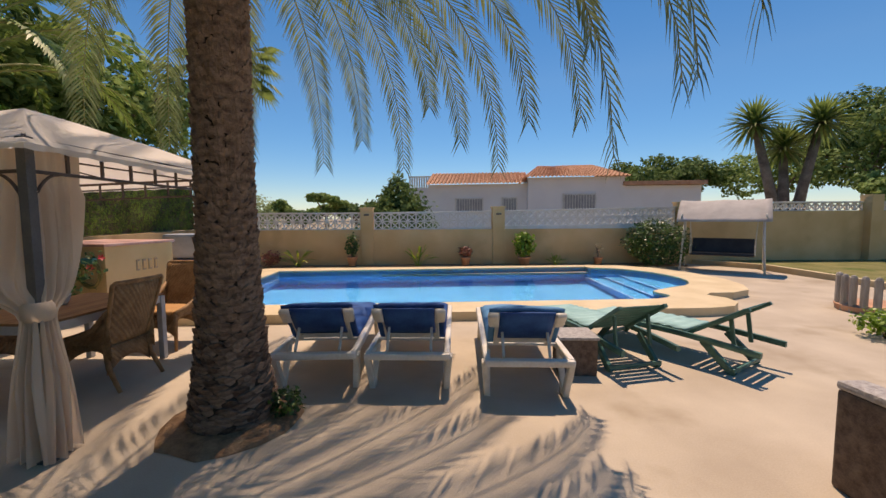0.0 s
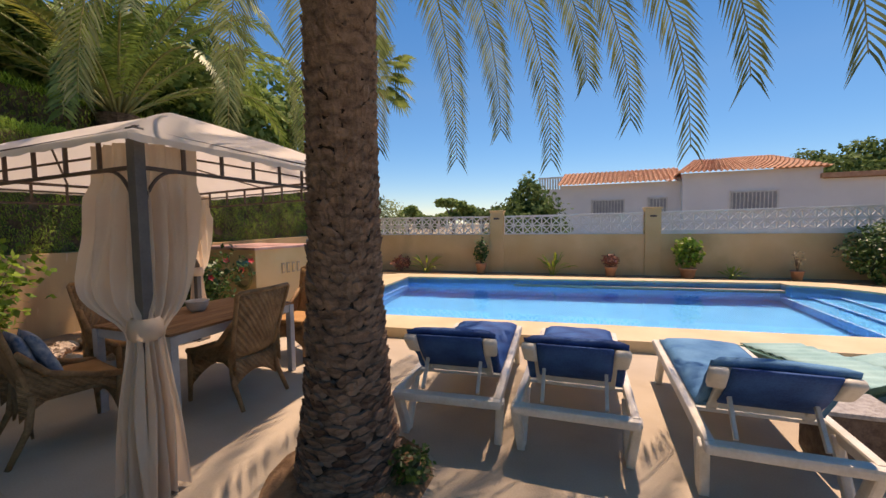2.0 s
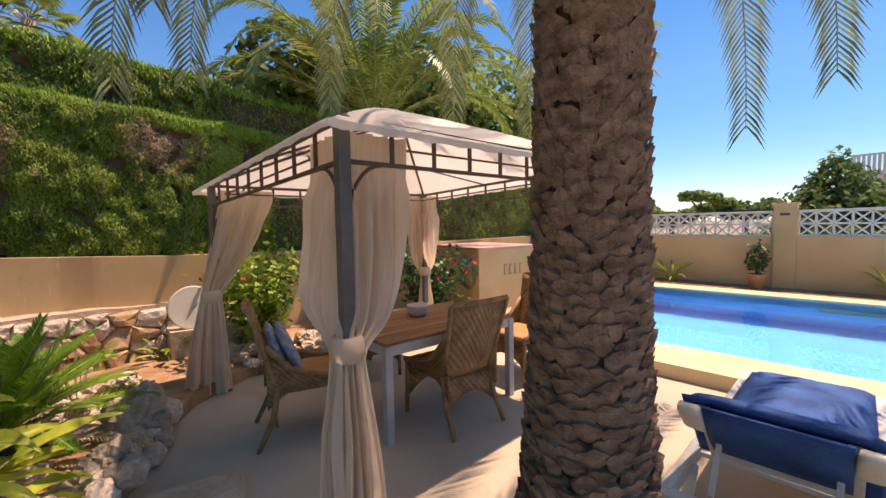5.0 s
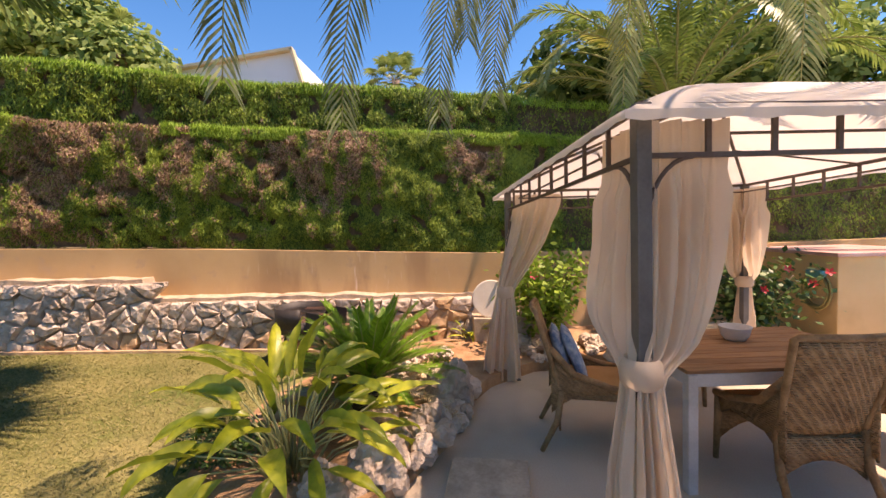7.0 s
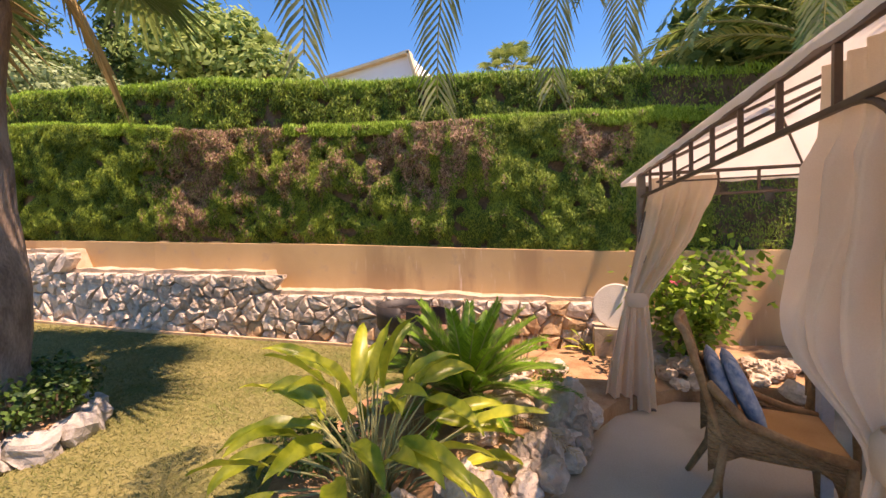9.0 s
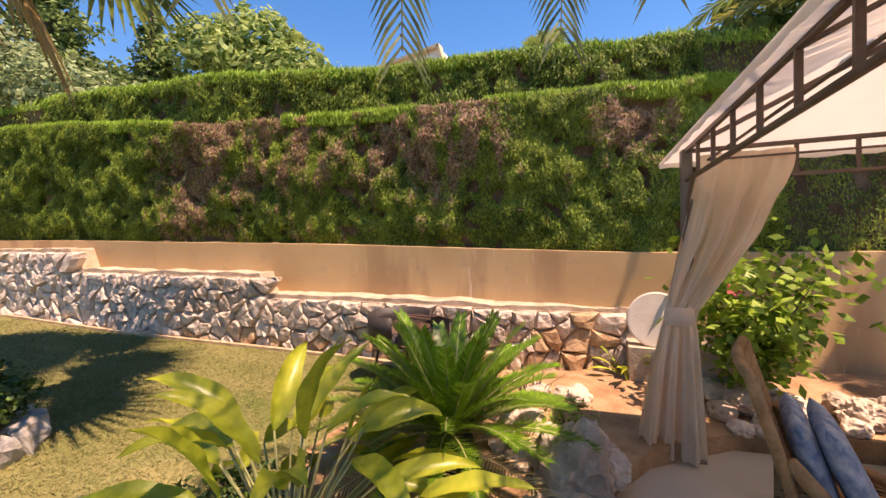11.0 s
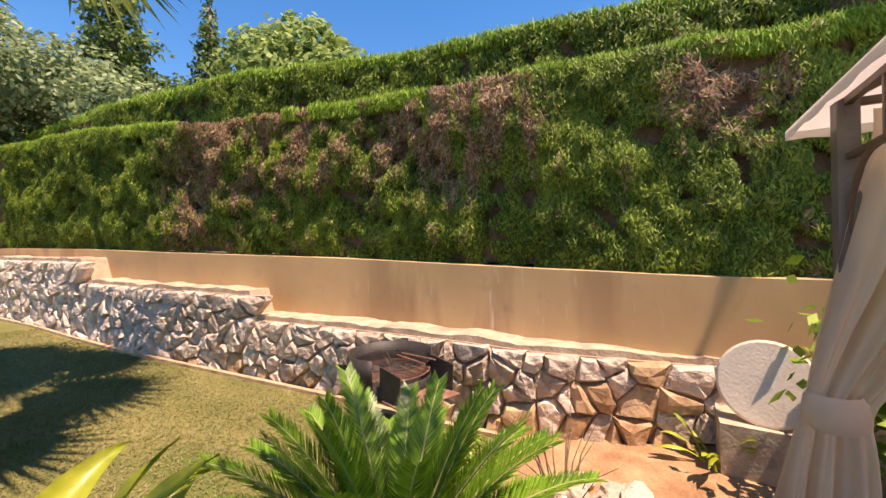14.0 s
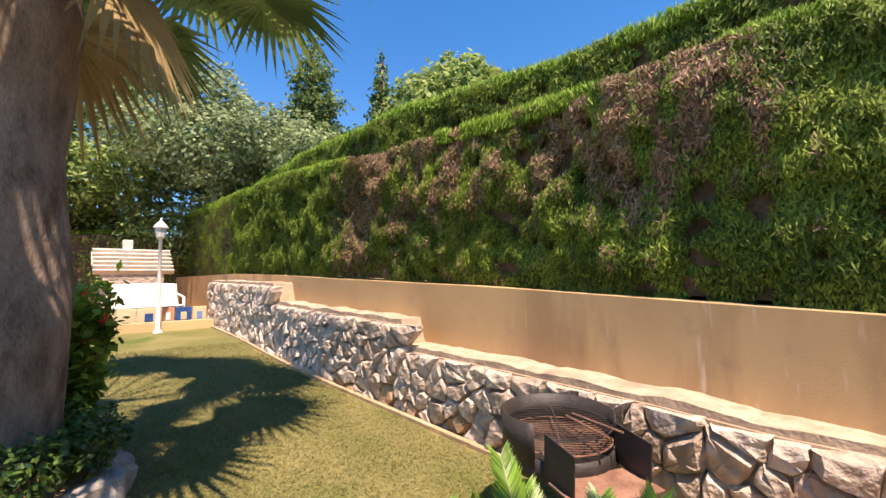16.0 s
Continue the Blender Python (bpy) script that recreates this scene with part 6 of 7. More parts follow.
for k in range(4):
    bm = bmesh.new()
    box(bm, (0.02, 0.07, 0.2), pose(0.803, -0.1 + 0.13 * k, 0.72), 0.004)
    part("vent", bm, M["mortar"], ph, "dark vent slot")
    bm = bmesh.new()
    box(bm, (0.03, 0.035, 0.14), pose(0.808, -0.1 + 0.13 * k, 0.72), 0.006)
    part("vent_bar", bm, M["ochre"], ph)
hose = thing("hose_reel", "green garden hose hung on the pump house", "hose", (-6.35, 6.24, 0.45))
bm = bmesh.new()
for k in range(5):
    tube(bm, [((0.17 + 0.012 * k) * math.cos(a), -0.02 - 0.02 * (k % 3), 0.2 + (0.2 + 0.012 * k) * math.sin(a)) for a in np.linspace(0, math.tau, 25)], 0.011, 6)
part("hose", bm, material("ochre_green_hose", (0.2, 0.16, 0.05), (0.32, 0.26, 0.1), 5, 0.5, 0.1, 60), hose, smooth=True)
bm = bmesh.new()
box(bm, (0.24, 0.08, 0.1), pose(0.02, -0.06, 0.42), 0.02)
part("holder", bm, material("teal_plastic", (0.03, 0.2, 0.2), (0.08, 0.32, 0.32), 5, 0.5, 0.1, 60), hose, "teal plastic holder")
tt = thing("pool_cover_roller", "blue-edged pool roller with grey cover behind the pump house", "roller", (-6.6, 8.7, 0), 10)
bm = bmesh.new()
box(bm, (0.75, 0.5, 0.55), pose(0, 0, 0.95), 0.06)
part("cover", bm, material("grey_tarp", (0.3, 0.33, 0.36), (0.44, 0.47, 0.5), 4, 0.6, 0.3, 60), tt)
bm = bmesh.new()
box(bm, (1.1, 0.65, 0.06), pose(0, 0, 0.62), 0.01)
part("shelf", bm, M["blue_pad"], tt, "blue shelf")
for sx in (-1, 1):
    bm = bmesh.new()
    bar(bm, (sx * 0.45, 0, 0.6), (sx * 0.5, 0, 0), 0.06, 0.06, 0.01)
    part("leg", bm, M["steel"], tt)

# ---- right of the pool: lawn, swing, fence ----
structure("lawn_east", prism(bmesh.new(), [(9.0, -4), (30, -4), (30, 17), (14.2, 15.4), (7.2, 14.5), (8.5, 13.1), (8.75, 10.6)], -0.04, 0.09), M["grass"], "raised green lawn beside the pool terrace", "lawn")
structure("lawn_kerb", wall_strip([(8.9, -4.0), (8.65, 10.6), (8.4, 13.1), (7.0, 14.45)], -0.14, -0.03, 0.13), M["coping"], "cream kerb along the lawn", "kerb")
sw = thing("garden_swing", "white steel garden swing seat with a grey-beige canopy", "swing", (6.95, 12.65, 0), -30)
M["sail"] = material("grey_beige_sail", (0.5, 0.46, 0.42), (0.64, 0.6, 0.55), 3, 0.8, 0.3, 120, transl=0.2)
for sx in (-1, 1):
    for sy in (-1, 1):
        bm = bmesh.new()
        tube(bm, [(sx * 0.98, sy * 0.55, 0.0), (sx * 0.95, sy * 0.38, 0.7), (sx * 0.93, sy * 0.08, 1.5)], 0.026, 8)
        part("leg", bm, M["white_plastic"], sw, smooth=True)
    bm = bmesh.new()
    tube(bm, [(sx * 0.93, 0.0, 1.48), (sx * 0.96, -0.6, 1.62), (sx * 0.97, -0.62, 1.5)], 0.02, 8)
    part("canopy_arm", bm, M["white_plastic"], sw, smooth=True)
    for sy in (-0.2, 0.25):
        bm = bmesh.new()
        tube(bm, [(sx * 0.8, 0.0, 1.5), (sx * 0.76, sy, 0.6)], 0.01, 6)
        part("hanger", bm, M["white_plastic"], sw)
bm = bmesh.new()
tube(bm, [(-0.95, 0, 1.5), (0.95, 0, 1.5)], 0.026, 8)
part("top_bar", bm, M["white_plastic"], sw, smooth=True)
bm = bmesh.new()
panel(bm, [[Vector((u, -0.72 + 1.25 * t, 1.42 + 0.62 * math.sin(min(1.0, t * 1.05) * math.pi * 0.56) - 0.05 * math.sin(abs(u) * 3.2) * math.sin(t * 3.1))) for u in np.linspace(-1.08, 1.08, 15)] for t in np.linspace(0, 1, 13)], 0.012)
part("canopy", bm, M["sail"], sw, "sagging fabric canopy", True)
bm = bmesh.new()
box(bm, (1.5, 0.5, 0.07), pose(0, -0.02, 0.47), 0.025)
part("seat", bm, M["dark"], sw, "dark seat pad")
bm = bmesh.new()
box(bm, (1.5, 0.07, 0.45), pose(0, 0.26, 0.7, -14, 0, 0), 0.025)
part("backrest", bm, M["dark"], sw, "dark seat back")
for sx in (-1, 1):
    bm = bmesh.new()
    tube(bm, [(sx * 0.76, 0.28, 0.5), (sx * 0.76, 0.28, 0.72), (sx * 0.76, -0.24, 0.7), (sx * 0.76, -0.24, 0.48)], 0.016, 6)
    part("armrest", bm, M["white_plastic"], sw)
fe = thing("picket_border", "low weathered picket border round a tree", "fence", (6.62, 7.45, 0))
M["grey_wood"] = material("weathered_grey_wood", (0.3, 0.27, 0.23), (0.46, 0.42, 0.37), 4, 0.85, 0.4, 60, stretch=(6, 6, 1))
for k in range(10):
    a = math.tau * k / 20 + 2.4
    bm = bmesh.new()
    lathe(bm, [(0.05, 0.0), (0.05, 0.56), (0.03, 0.6), (0.0, 0.61)], 8, (0.48 * math.cos(a), 0.48 * math.sin(a), 0))
    part("picket", bm, M["grey_wood"], fe)
bm = bmesh.new()
lathe(bm, [(0.52, 0.0), (0.54, 0.1), (0.46, 0.13), (0.0, 0.13)], 24)
part("base", bm, M["terracotta"], fe, "brick ring")
small_leaf_clump("wall_shrub", "small bright green shrub on the patio edge", "shrub", (5.35, 5.85, 0.0), 0.33, 700, 0.07, 0.04, M["leaf"], 0.36)
gp = thing("gate_post", "white rendered gate post beside the lawn", "post", (10.2, 10.0, 0.05))
bm = bmesh.new()
box(bm, (0.25, 0.25, 1.5), pose(0, 0, 0.75), 0.02)
part("shaft", bm, M["coping"], gp)

# ---- houses ----
def tiled_slope(bm, a, b, c, d, pitch=0.24):
    """Barrel tiles over a roof plane: eave a-b, ridge d-c."""
    a, b, c, d = (Vector(v) for v in (a, b, c, d))
    n = max(2, int((b - a).length / pitch)) * 4
    up = (b - a).cross(d - a).normalized()
    rows = 12
    grid = []
    for j in range(rows * 2):
        t = (j // 2 + (j % 2) * 0.98) / rows
        grid.append([bm.verts.new(a.lerp(b, i / n).lerp(d.lerp(c, i / n), t) + up * (0.05 * math.sin(math.tau * i / 4 + 0.4) + 0.05 * (1 - j % 2))) for i in range(n + 1)])
    for r0, r1 in zip(grid, grid[1:]):
        for i in range(n):
            bm.faces.new((r0[i], r0[i + 1], r1[i + 1], r1[i]))


M["pane"] = material("shuttered_pane", (0.34, 0.34, 0.35), (0.48, 0.48, 0.48), 3, 0.4, 0, 20)


def barred_window(parent, x, y, z, w, h):
    bm = bmesh.new()
    box(bm, (w, 0.06, h), pose(x, y - 0.01, z))
    win = part("window", bm, M["pane"], parent)
    bm = bmesh.new()
    for s in (-1, 1):
        box(bm, (0.08, 0.12, h + 0.1), pose(x + s * w / 2, y - 0.04, z))
        box(bm, (w, 0.12, 0.08), pose(x, y - 0.04, z + s * h / 2))
    part("frame", bm, M["white"], win)
    for k in range(int(w / 0.16)):
        bm = bmesh.new()
        box(bm, (0.035, 0.035, h), pose(x - w / 2 + 0.16 * (k + 0.5), y - 0.13, z))
        part("bar", bm, M["white"], win)


hs = thing("villa", "white single-storey villa with terracotta tile roof beyond the wall", "house", (0, 0, -0.06))
bm = bmesh.new()
box(bm, (6.4, 6, 3.7), pose(-0.4, 29.0, 1.85))
part("wall", bm, M["house_wall"], hs)
bm = bmesh.new()
box(bm, (5.6, 6.6, 4.0), pose(5.4, 28.7, 2.0))
part("wall", bm, M["house_wall"], hs)
bm = bmesh.new()
box(bm, (4.4, 5, 3.45), pose(10.3, 28.0, 1.72))
part("wing", bm, M["house_wall"], hs)
bm = bmesh.new()
box(bm, (4.6, 5.4, 0.22), pose(10.4, 27.9, 3.58), 0.02)
part("flat_roof", bm, M["terracotta"], hs, "brown flat roof edge")
bm = bmesh.new()
tiled_slope(bm, (-3.75, 25.6, 3.68), (2.7, 25.6, 3.68), (2.7, 29.2, 4.75), (-3.75, 29.2, 4.75))
part("roof", bm, M["roof"], hs, "terracotta barrel tiles")
bm = bmesh.new()
tiled_slope(bm, (2.35, 25.0, 3.98), (8.4, 25.0, 3.98), (7.0, 28.6, 5.05), (3.6, 28.6, 5.05))
tiled_slope(bm, (2.35, 32.0, 3.98), (2.35, 25.0, 3.98), (3.6, 28.6, 5.05), (3.6, 28.9, 5.05))
tiled_slope(bm, (8.4, 25.0, 3.98), (8.4, 32.0, 3.98), (7.0, 28.9, 5.05), (7.0, 28.6, 5.05))
part("roof", bm, M["roof"], hs, "terracotta barrel tiles")
bm = bmesh.new()
for k in range(9):
    box(bm, (0.1, 0.1, 0.7), pose(-5.0 + 0.16 * k, 27.0, 3.95))
box(bm, (1.5, 0.14, 0.08), pose(-4.35, 27.0, 4.32))
part("balustrade", bm, M["white"], hs)
bm = bmesh.new()
box(bm, (1.6, 3, 3.6), pose(-4.4, 28.4, 1.8))
part("wall", bm, M["house_wall"], hs)
barred_window(hs, -1.0, 26.0, 2.35, 1.7, 0.9)
barred_window(hs, 1.5, 26.0, 2.4, 0.9, 0.85)
barred_window(hs, 5.6, 25.4, 2.5, 1.9, 0.95)
gh = thing("white_house", "white rendered house gable rising behind the hedges", "house", (-16.5, -5.0, 0.35), 0)
bm = bmesh.new()
prof = [(-7.5, 0), (1.05, 0), (1.05, 6.4), (0.75, 7.6), (-7.5, 6.75)]
lo = [bm.verts.new((1.5, -y * -1.0 + 0.0, z)) for y, z in prof]
hi = [bm.verts.new((-6, y, z)) for y, z in prof]
bm.faces.new(lo)
bm.faces.new(hi[::-1])
for k in range(len(prof)):
    bm.faces.new((lo[k], hi[k], hi[(k + 1) % len(prof)], lo[(k + 1) % len(prof)]))
bmesh.ops.recalc_face_normals(bm, faces=bm.faces)
part("wall", bm, M["house_wall"], gh)
bm = bmesh.new()
bar(bm, (1.55, -7.5, 6.8), (1.55, 0.8, 7.66), 0.3, 0.1)
bar(bm, (1.55, 0.76, 7.66), (1.55, 1.1, 6.4), 0.3, 0.1)
part("verge", bm, M["coping"], gh, "pale roof verge")

# ---- trees ----
M["pine"] = material("pine_foliage", (0.06, 0.11, 0.03), (0.24, 0.34, 0.11), 1, 0.7, 0, 12, island=0.5, transl=0.25, spec=0.1)
M["tree_leaf"] = material("broad_tree_foliage", (0.12, 0.2, 0.05), (0.42, 0.54, 0.19), 1, 0.65, 0, 12, island=0.6, transl=0.42, spec=0.1)
M["tree_grey"] = material("grey_green_foliage", (0.14, 0.2, 0.09), (0.42, 0.52, 0.27), 1, 0.65, 0, 12, island=0.6, transl=0.4, spec=0.1)
M["tree_bark"] = material("grey_tree_bark", (0.12, 0.09, 0.07), (0.28, 0.23, 0.18), 3, 0.95, 0.6, 20)


def tree(name, label, at, trunk, blobs, n, size, mat, seed, rad=0.16, thin=0.45):
    """A tapered trunk with a limb into each clump, and leaves thick on the outside of the clumps."""
    ob = thing(name, label, "tree", at)
    r = random.Random(seed)
    bm = bmesh.new()
    tube(bm, [(0, 0, -0.1), (0.05, 0.03, trunk * 0.5), (0.0, 0.08, trunk)], [rad * 1.3, rad, rad * 0.7], 9)
    part("trunk", bm, M["tree_bark"], ob, smooth=True)
    bm = bmesh.new()
    for x, y, z, rx, rz in blobs:
        tube(bm, [(0, 0.05, trunk * 0.85), (x * 0.5, y * 0.5, (trunk + z) / 2 + 0.1), (x, y, z)], [rad * 0.55, rad * 0.35, rad * 0.12], 6)
    part("limb_mass", bm, M["tree_bark"], ob)
    vol = np.array([b[3] ** 2 for b in blobs])
    pick = rng.choice(len(blobs), n, p=vol / vol.sum())
    B = np.array(blobs)[pick]
    d = rng.normal(size=(n, 3))
    d /= np.linalg.norm(d, axis=1, keepdims=True)
    lump = np.array([noise.noise(Vector((q[0] * 2.6 + b[0] * 3, q[1] * 2.6 + b[1] * 3, q[2] * 2.6 + b[2] * 2 + seed))) for q, b in zip(d, B)])
    rr_ = (rng.uniform(0.25, 1, n) ** 0.4) * (1 + thin * lump)
    c = B[:, :3] + d * rr_[:, None] * np.stack([B[:, 3], B[:, 3], B[:, 4]], 1)
    keep = lump > -0.36
    crown_ = leaves("crown", c[keep], d[keep] * 0.6 + [0, 0, 0.5], size * 1.45, size * 0.75, mat, ob)
    crown_["kind"] = "stuff"
    return ob


def blob_set(seed, count, spread, z0, z1, r0, r1, flat=0.8):
    r = random.Random(seed)
    out = []
    for k in range(count):
        a, q = k * 2.4, spread * math.sqrt((k + 0.3) / count)
        rad = r.uniform(r0, r1)
        out.append((q * math.cos(a), q * math.sin(a), r.uniform(z0, z1), rad, rad * flat))
    return out


T0 = 1.2
tree("broadleaf_tree", "large leafy tree behind the upper hedge", (-5.3, -15.0, T0), 4.2, blob_set(1, 18, 3.0, 2.4, 7.6, 1.1, 1.7), 34000, 0.13, M["tree_grey"], 1, 0.22)
tree("broadleaf_tree", "dense green tree at the end of the garden", (-1.8, -17.0, 0.0), 4.0, blob_set(2, 18, 3.4, 2.8, 8.8, 1.1, 1.8), 34000, 0.13, M["tree_leaf"], 2, 0.22)
tree("broadleaf_tree", "grey-green leafy tree behind the hedge", (-7.6, -12.6, T0), 2.6, blob_set(3, 12, 2.2, 1.9, 5.2, 0.9, 1.4), 20000, 0.12, M["tree_grey"], 3)
tree("broadleaf_tree", "tall dark tree beyond the play corner", (2.5, -14.0, 0.0), 4.0, blob_set(12, 14, 3.4, 3.0, 8.5, 1.2, 1.8), 14000, 0.22, M["pine"], 12, 0.25)
tree("pine_tree", "rounded dark green pine behind the hedges", (-8.0, -13.4, T0), 8.2, [(0.5 * math.cos(2.4 * k) * (1 - k / 13), 0.5 * math.sin(2.4 * k) * (1 - k / 13), 3.6 + 0.5 * k, 1.7 * (1 - k / 12.5) ** 0.8, 0.42) for k in range(12)], 15000, 0.13, M["pine"], 4, 0.16, 0.8)
tree("cypress_tree", "slender pointed conifer behind the hedges", (-10.6, -13.0, T0), 8.9, [(0, 0, 3.5 + 0.62 * k, 1.15 * (1 - k / 10.5), 0.5) for k in range(10)], 11000, 0.13, M["pine"], 5, 0.12, 0.9)
tree("broadleaf_tree", "round tree with dead palm leaves behind the hedges", (-12.4, -10.0, T0), 4.0, blob_set(6, 13, 2.4, 4.0, 7.6, 0.9, 1.5), 12000, 0.2, M["tree_leaf"], 6)
for k, (x, y, h) in enumerate(((-12.5, -16.0, 6.5), (-9.0, -18.5, 7.5), (-14.5, 9.0, 5.5), (-12.0, 11.5, 5.0), (-11.6, 6.5, 4.2), (-14.0, 3.6, 4.0))):
    tree("pine_tree", "dark bushy pine behind the hedge", (x, y, T0), h * 0.5, blob_set(20 + k, 12, 2.6, h * 0.45, h, 1.0, 1.6), 11000, 0.2, M["pine"] if k != 3 else M["tree_leaf"], 20 + k, 0.2)
small_leaf_clump("wall_shrub", "pale flowering bush behind the far wall", "shrub", (-8.6, 14.0, 0.0), 1.2, 4000, 0.13, 0.07, M["tree_grey"], 2.6)
fir = tree("fir_tree", "dark conical fir tree beyond the far wall", (-3.95, 18.8, 0), 3.0, [(0, 0, 0.5 + 0.29 * k, 2.1 * (1 - k / 11) ** 0.8, 0.28) for k in range(11)], 13000, 0.16, M["pine"], 31, 0.1, 0.8)
for k, (x, y, h, w) in enumerate(((-15.5, 38.0, 3.6, 1.6), (-13.2, 40.0, 2.9, 1.6), (-17.5, 37.0, 2.6, 1.3), (-19.6, 36.0, 3.0, 1.3), (17.0, 46.0, 6.6, 4.2), (21.0, 47.0, 7.2, 4.0), (28.5, 44.0, 8.0, 5.0), (30.0, 36.0, 9.6, 4.8), (33.5, 38.0, 10.5, 5.0), (27.5, 30.0, 4.6, 2.6), (16.2, 33.0, 2.4, 1.6), (19.5, 31.0, 2.6, 1.8))):
    tree("distant_tree", "distant rounded Mediterranean pine", (x, y, -0.06), h * 0.55, blob_set(50 + k, 9, w, h * 0.55, h, w * 0.35, w * 0.5, 0.6), 7000, 0.3, M["pine"] if k % 3 else M["tree_leaf"], 50 + k, 0.2)
# phoenix palm behind the gazebo
M["phoenix_leaf"] = material("phoenix_palm_leaflet", (0.1, 0.17, 0.03), (0.3, 0.4, 0.1), 2, 0.45, 0, 30, island=0.5, transl=0.35, spec=0.4)
ph2 = thing("phoenix_palm", "broad phoenix palm with arching green fronds behind the hedge", "palm", (-8.5, 5.5, T0 - 0.1))
bm = bmesh.new()
tube(bm, [(0, 0, 0), (0, 0, 1.6), (0, 0, 2.45)], [0.3, 0.26, 0.34], 14)
part("trunk", bm, M["bark"], ph2)
r = random.Random(77)
for k in range(40):
    a, e = k * 2.4, 1.35 - 1.5 * (k / 40)
    d = Vector((math.cos(a), math.sin(a), 0))
    ln = r.uniform(3.2, 3.8)
    o = Vector((0, 0, 2.35))
    p = [o, o + d * ln * 0.35 * math.cos(e) + Vector((0, 0, ln * (0.3 + 0.35 * math.sin(e)))), o + d * ln * (0.35 + 0.45 * math.cos(e)) + Vector((0, 0, ln * (0.35 + 0.6 * math.sin(e)))), o + d * ln * (0.45 + 0.5 * math.cos(e)) + Vector((0, 0, ln * (0.75 * math.sin(e) - 0.1)))]
    pinnate(ph2, p, 64, 0.46, 0.045, M["frond_gold"] if k in (31, 36, 38) else M["phoenix_leaf"], r, sag=0.25, rad=0.026)
fan_palm("fan_palm", (-16.6, -0.9, T0), 6.2, 0.17, 22, 0.8, 0.6, 41, "far fan palm with a shaggy skirt of dead leaves", -0.4, 10, 20)
fan_palm("fan_palm", (-8.9, 14.2, 0), 7.3, 0.2, 26, 1.1, 0.8, 42, "tall fan palm behind the garden corner", -0.7, 5, 22)
fan_palm("fan_palm", (-12.6, -8.6, T0), 6.3, 0.17, 14, 0.8, 0.6, 43, "fan palm with pale dead leaves among trees", -0.5, 12, 20)


def yucca(at, heads, label):
    ob = thing("yucca_tree", label, "yucca", at)
    r = random.Random(12)
    for hx, hy, hz in heads:
        bm = bmesh.new()
        tube(bm, [(hx * 0.1, hy * 0.1, -0.1), (hx * 0.5, hy * 0.5, hz * 0.5), (hx, hy, hz)], [0.26, 0.2, 0.15], 10)
        part("trunk", bm, M["tree_bark"], ob, smooth=True)
        v, f = [], []
        for k in range(150):
            a, e = k * 2.4, 1.4 - 2.3 * k / 150
            d = Vector((math.cos(a) * math.cos(e), math.sin(a) * math.cos(e), math.sin(e)))
            s = d.cross(Vector((0.1, 0.2, 1))).normalized() * 0.055
            o = Vector((hx, hy, hz))
            n0 = len(v)
            m_ = o + d * 0.7
            t_ = o + d * r.uniform(1.3, 1.6) - Vector((0, 0, 0.25))
            v += [o - s * 0.5, o + s * 0.5, m_ + s, m_ - s, t_]
            f += [(n0, n0 + 1, n0 + 2), (n0, n0 + 2, n0 + 3), (n0 + 3, n0 + 2, n0 + 4)]
        tagged(raw("crown", [tuple(q) for q in v], f, M["fan"], ob), kind="stuff")
    return ob


yucca((13.2, 19.6, 0), [(-1.3, 0.3, 5.6), (1.0, -0.2, 5.5), (0.1, 0.6, 4.6)], "tall many-headed yucca with spiky dark rosettes")
sp = strap_plant((-8.8, 7.6, 2.6), 30, 0.8, 0.03, 55)
sp["label"] = "bright spiky rosette standing above the hedge"

# ---- end of the lawn ----
structure("play_ground", prism(bmesh.new(), [(-4.6, -8.4), (2.5, -8.4), (2.5, -14.5), (-4.2, -14.5)], -0.05, 0.58), M["soil"], "raised play corner of bare soil behind the lawn", "ground")
structure("play_kerb", prism(bmesh.new(), [(-4.5, -8.35), (2.5, -8.35), (2.5, -8.53), (-4.5, -8.53)], 0.4, 0.74), M["ochre"], "low ochre kerb at the end of the lawn", "kerb")
COL = [M["coping"], M["blue_pad"], M["coping"], M["terracotta"], M["white"], material("sky_blue_plastic", (0.12, 0.25, 0.45), (0.2, 0.36, 0.6), 4, 0.5, 0.1, 50)]
r = random.Random(4)
x = -4.35
while x < -0.6:
    w = r.uniform(0.22, 0.42)
    pn = thing("play_panel", "small coloured plastic panel of a play fence", "panel", (x + w / 2, -8.75, 0.58), group="panels of the play fence")
    bm = bmesh.new()
    box(bm, (w - 0.02, 0.05, 0.42), pose(0, 0, 0.21), 0.012)
    part("board", bm, r.choice(COL), pn)
    bm = bmesh.new()
    box(bm, (w * 0.35, 0.02, 0.16), pose(0, 0.028, 0.24), 0.008)
    part("cut_out", bm, r.choice(COL), pn)
    x += w
lp = thing("lamp_post", "white garden lamp post with a lantern head", "lamp", (-3.5, -8.12, lawn_z(-8.12)))
bm = bmesh.new()
lathe(bm, [(0.08, 0.0), (0.08, 0.03), (0.04, 0.08), (0.032, 1.0), (0.03, 1.78), (0.05, 1.8)], 14)
part("pole", bm, M["white"], lp, smooth=True)
bm = bmesh.new()
lathe(bm, [(0.05, 1.8), (0.075, 1.82), (0.1, 2.0), (0.085, 2.0), (0.06, 1.83)], 8)
part("lantern", bm, material("frosted_lantern", (0.62, 0.6, 0.55), (0.75, 0.73, 0.7), 4, 0.3, 0, 30), lp, "frosted lantern glass")
bm = bmesh.new()
lathe(bm, [(0.125, 2.0), (0.12, 2.02), (0.06, 2.1), (0.02, 2.14), (0.022, 2.17), (0.0, 2.2)], 8)
part("cap", bm, M["white"], lp)
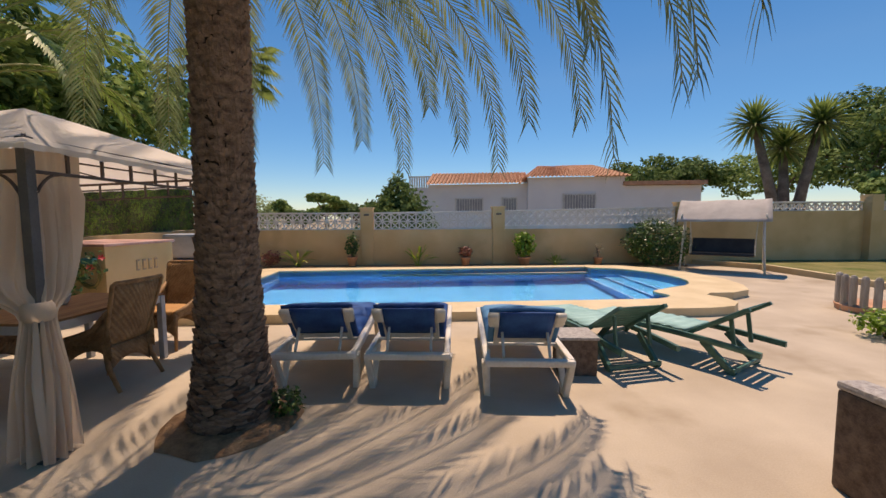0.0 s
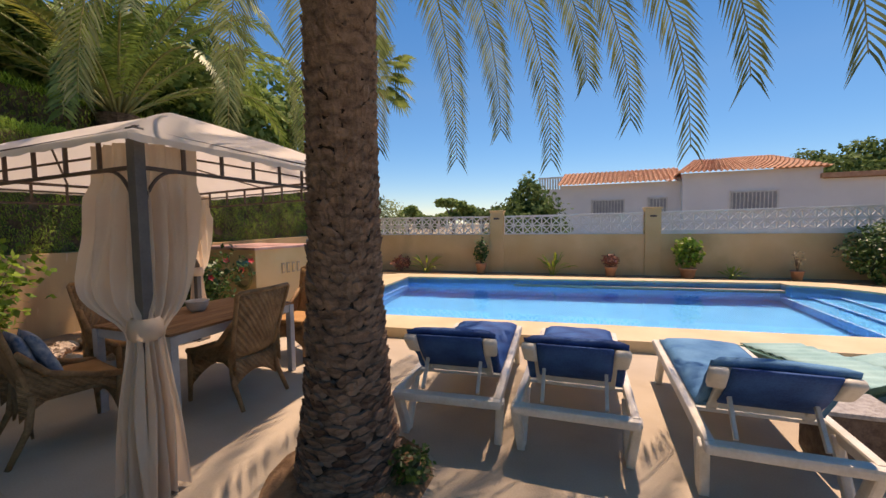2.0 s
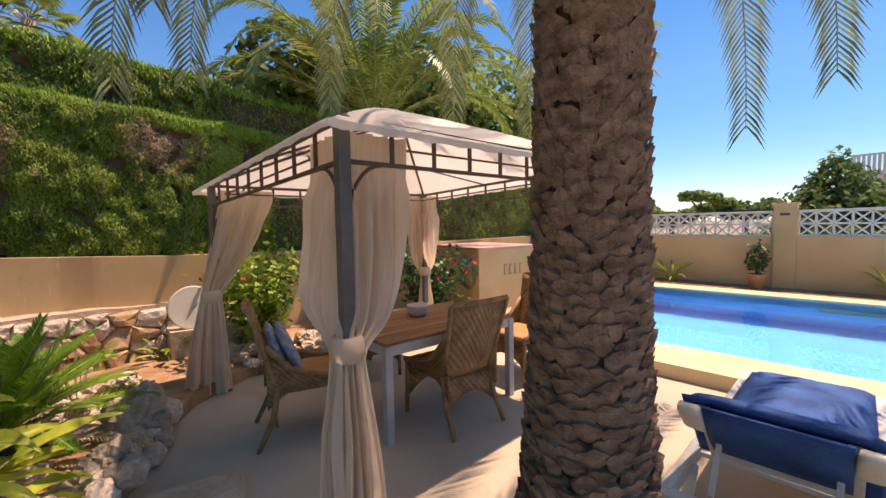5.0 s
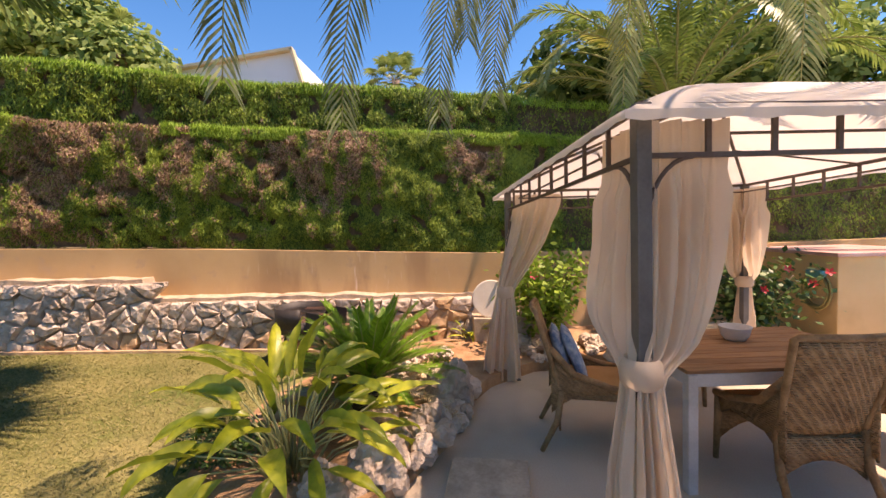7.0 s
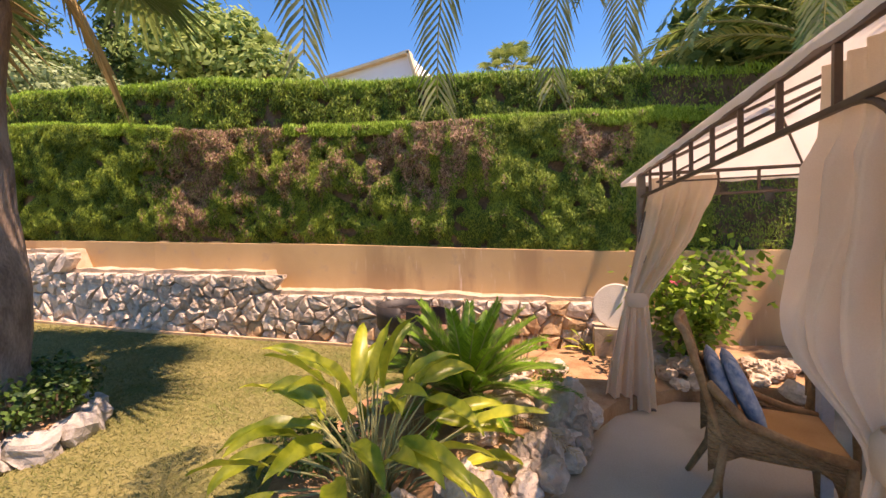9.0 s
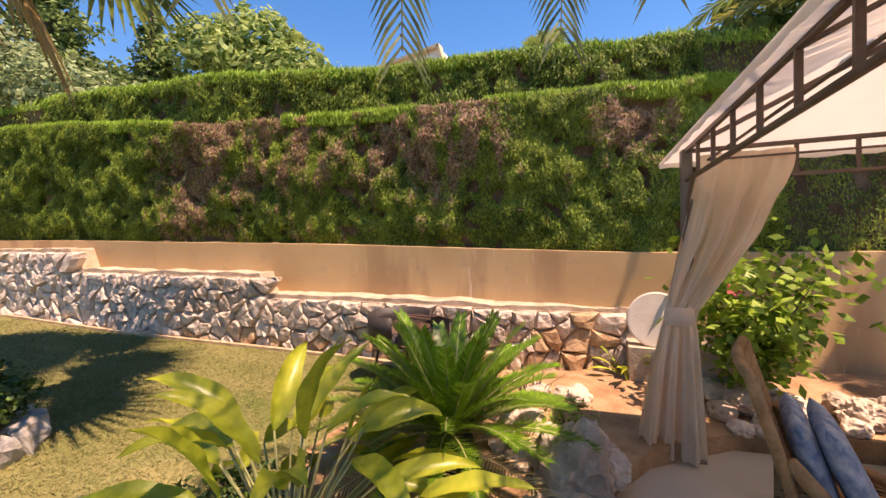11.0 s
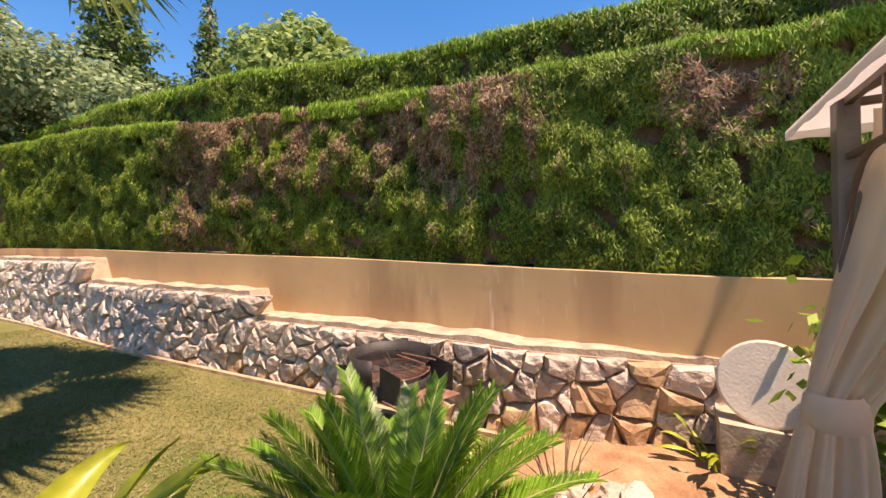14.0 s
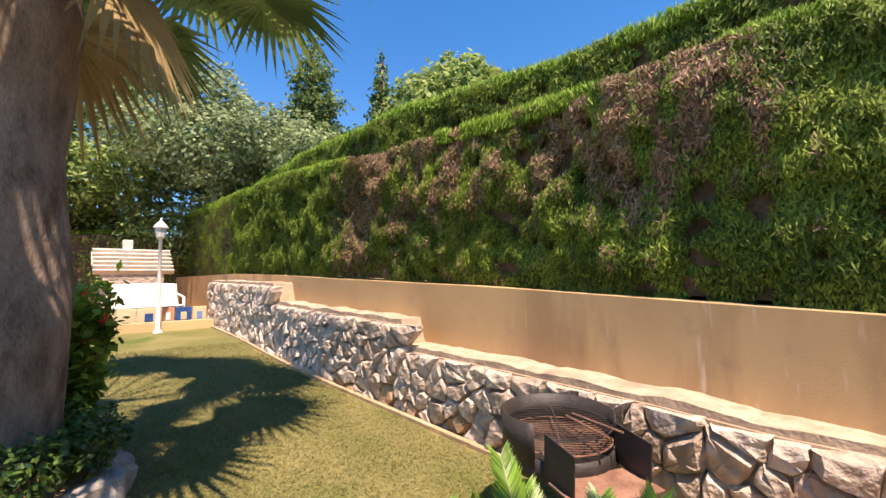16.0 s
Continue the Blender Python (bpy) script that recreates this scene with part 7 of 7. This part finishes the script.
bn = thing("garden_bench", "white moulded plastic garden bench", "bench", (-3.3, -9.35, 0.58), 15)
bm = bmesh.new()
panel(bm, [[Vector((u, 0.22 - 0.62 * t + 0.1 * t * t, 0.42 + (0.02 if t < 0.6 else (t - 0.6) * 1.15) + 0.1 * math.cos(u * 1.6) * (t > 0.6) * (t - 0.6))) for u in np.linspace(-0.62, 0.62, 13)] for t in np.linspace(0, 1, 9)], 0.03)
part("seat_shell", bm, M["white"], bn, smooth=True)
for sx in (-1, 1):
    bm = bmesh.new()
    tube(bm, [(sx * 0.62, 0.2, 0.0), (sx * 0.63, 0.16, 0.6), (sx * 0.63, -0.22, 0.68), (sx * 0.62, -0.3, 0.0)], 0.03, 8)
    part("arm_frame", bm, M["white"], bn, smooth=True)
hp = thing("playhouse", "small play house with pale plank roof and stone-look walls", "playhouse", (-2.95, -11.0, 0.55), 8)
bm = bmesh.new()
box(bm, (1.15, 0.9, 1.25), pose(0, 0, 0.62), 0.02)
part("wall", bm, M["stone"], hp)
for k in range(6):
    bm = bmesh.new()
    box(bm, (1.5, 0.15, 0.03), pose(0, 0.62 - 0.13 * k, 1.22 + 0.1 * k, 38, 0, 0), 0.006)
    part("roof_board", bm, M["white_plastic"], hp)
bm = bmesh.new()
box(bm, (1.5, 0.6, 0.05), pose(0, -0.3, 1.55, -35, 0, 0), 0.01)
part("roof_back", bm, M["white_plastic"], hp)
bm = bmesh.new()
box(bm, (0.2, 0.2, 0.3), pose(0.1, -0.1, 1.85), 0.02)
part("chimney", bm, M["white_plastic"], hp)


def clipped_block(at, size, n, label):
    """A free-standing clipped hedge block."""
    ob = thing("hedge_block", label, "hedge", at)
    bm = bmesh.new()
    box(bm, (size[0] - 0.16, size[1] - 0.16, size[2] - 0.08), pose(0, 0, size[2] / 2 - 0.04), 0.05)
    part("core", bm, M["hedge_core"], ob)
    p = rng.uniform(-0.5, 0.5, (n, 3)) * np.array(size)
    face = rng.integers(0, 5, n)
    nv = np.zeros((n, 3))
    for f, (ax, s) in enumerate(((0, 1), (0, -1), (1, 1), (1, -1), (2, 1))):
        p[face == f, ax] = s * (size[ax] / 2 + rng.uniform(-0.08, 0.05, (face == f).sum()))
        nv[face == f, ax] = s
    p[:, 2] += size[2] / 2
    tagged(leaves("leaves", p, nv + [0, 0, 0.3], 0.11, 0.04, M["hedge_top"], ob, 0.5), kind="stuff")


clipped_block((-2.0, -15.2, 0.0), (4.6, 1.0, 3.1), 9000, "clipped green hedge block at the end of the garden")
clipped_block((0.2, -16.6, 0.0), (5.0, 1.0, 3.9), 8000, "taller clipped hedge behind the play corner")

# ---- grass blades on the near lawn ----
n = 90000
gx, gy = rng.uniform(-5.9, -2.0, n), rng.uniform(-6.5, 0.4, n) 
gz_ = np.interp(gy, [-12, -8.3, -2, 0, 1.5], [0.6, 0.57, 0.2, 0.08, 0.06])
wallx = np.interp(gy, [p[1] for p in STONE], [p[0] for p in STONE]) + 0.12
inbed = (gy > -0.15 + 0.35 * np.clip((gx + 3.2) / 0.8, 0, 1)) & (gx < -2.4)
ok = (gx > wallx) & ~inbed
g = leaves("grass_blades", np.stack([gx, gy, gz_ + 0.012], 1)[ok], np.tile([0.0, 0.3, 0.9], (ok.sum(), 1)), 0.04, 0.006, material("dry_grass_blade", (0.12, 0.135, 0.035), (0.3, 0.265, 0.11), 1.2, 0.7, 0, 30, island=0.5, transl=0.2), None, 0.8)
tagged(g, "short dry yellowish lawn grass", "grass", kind="stuff")
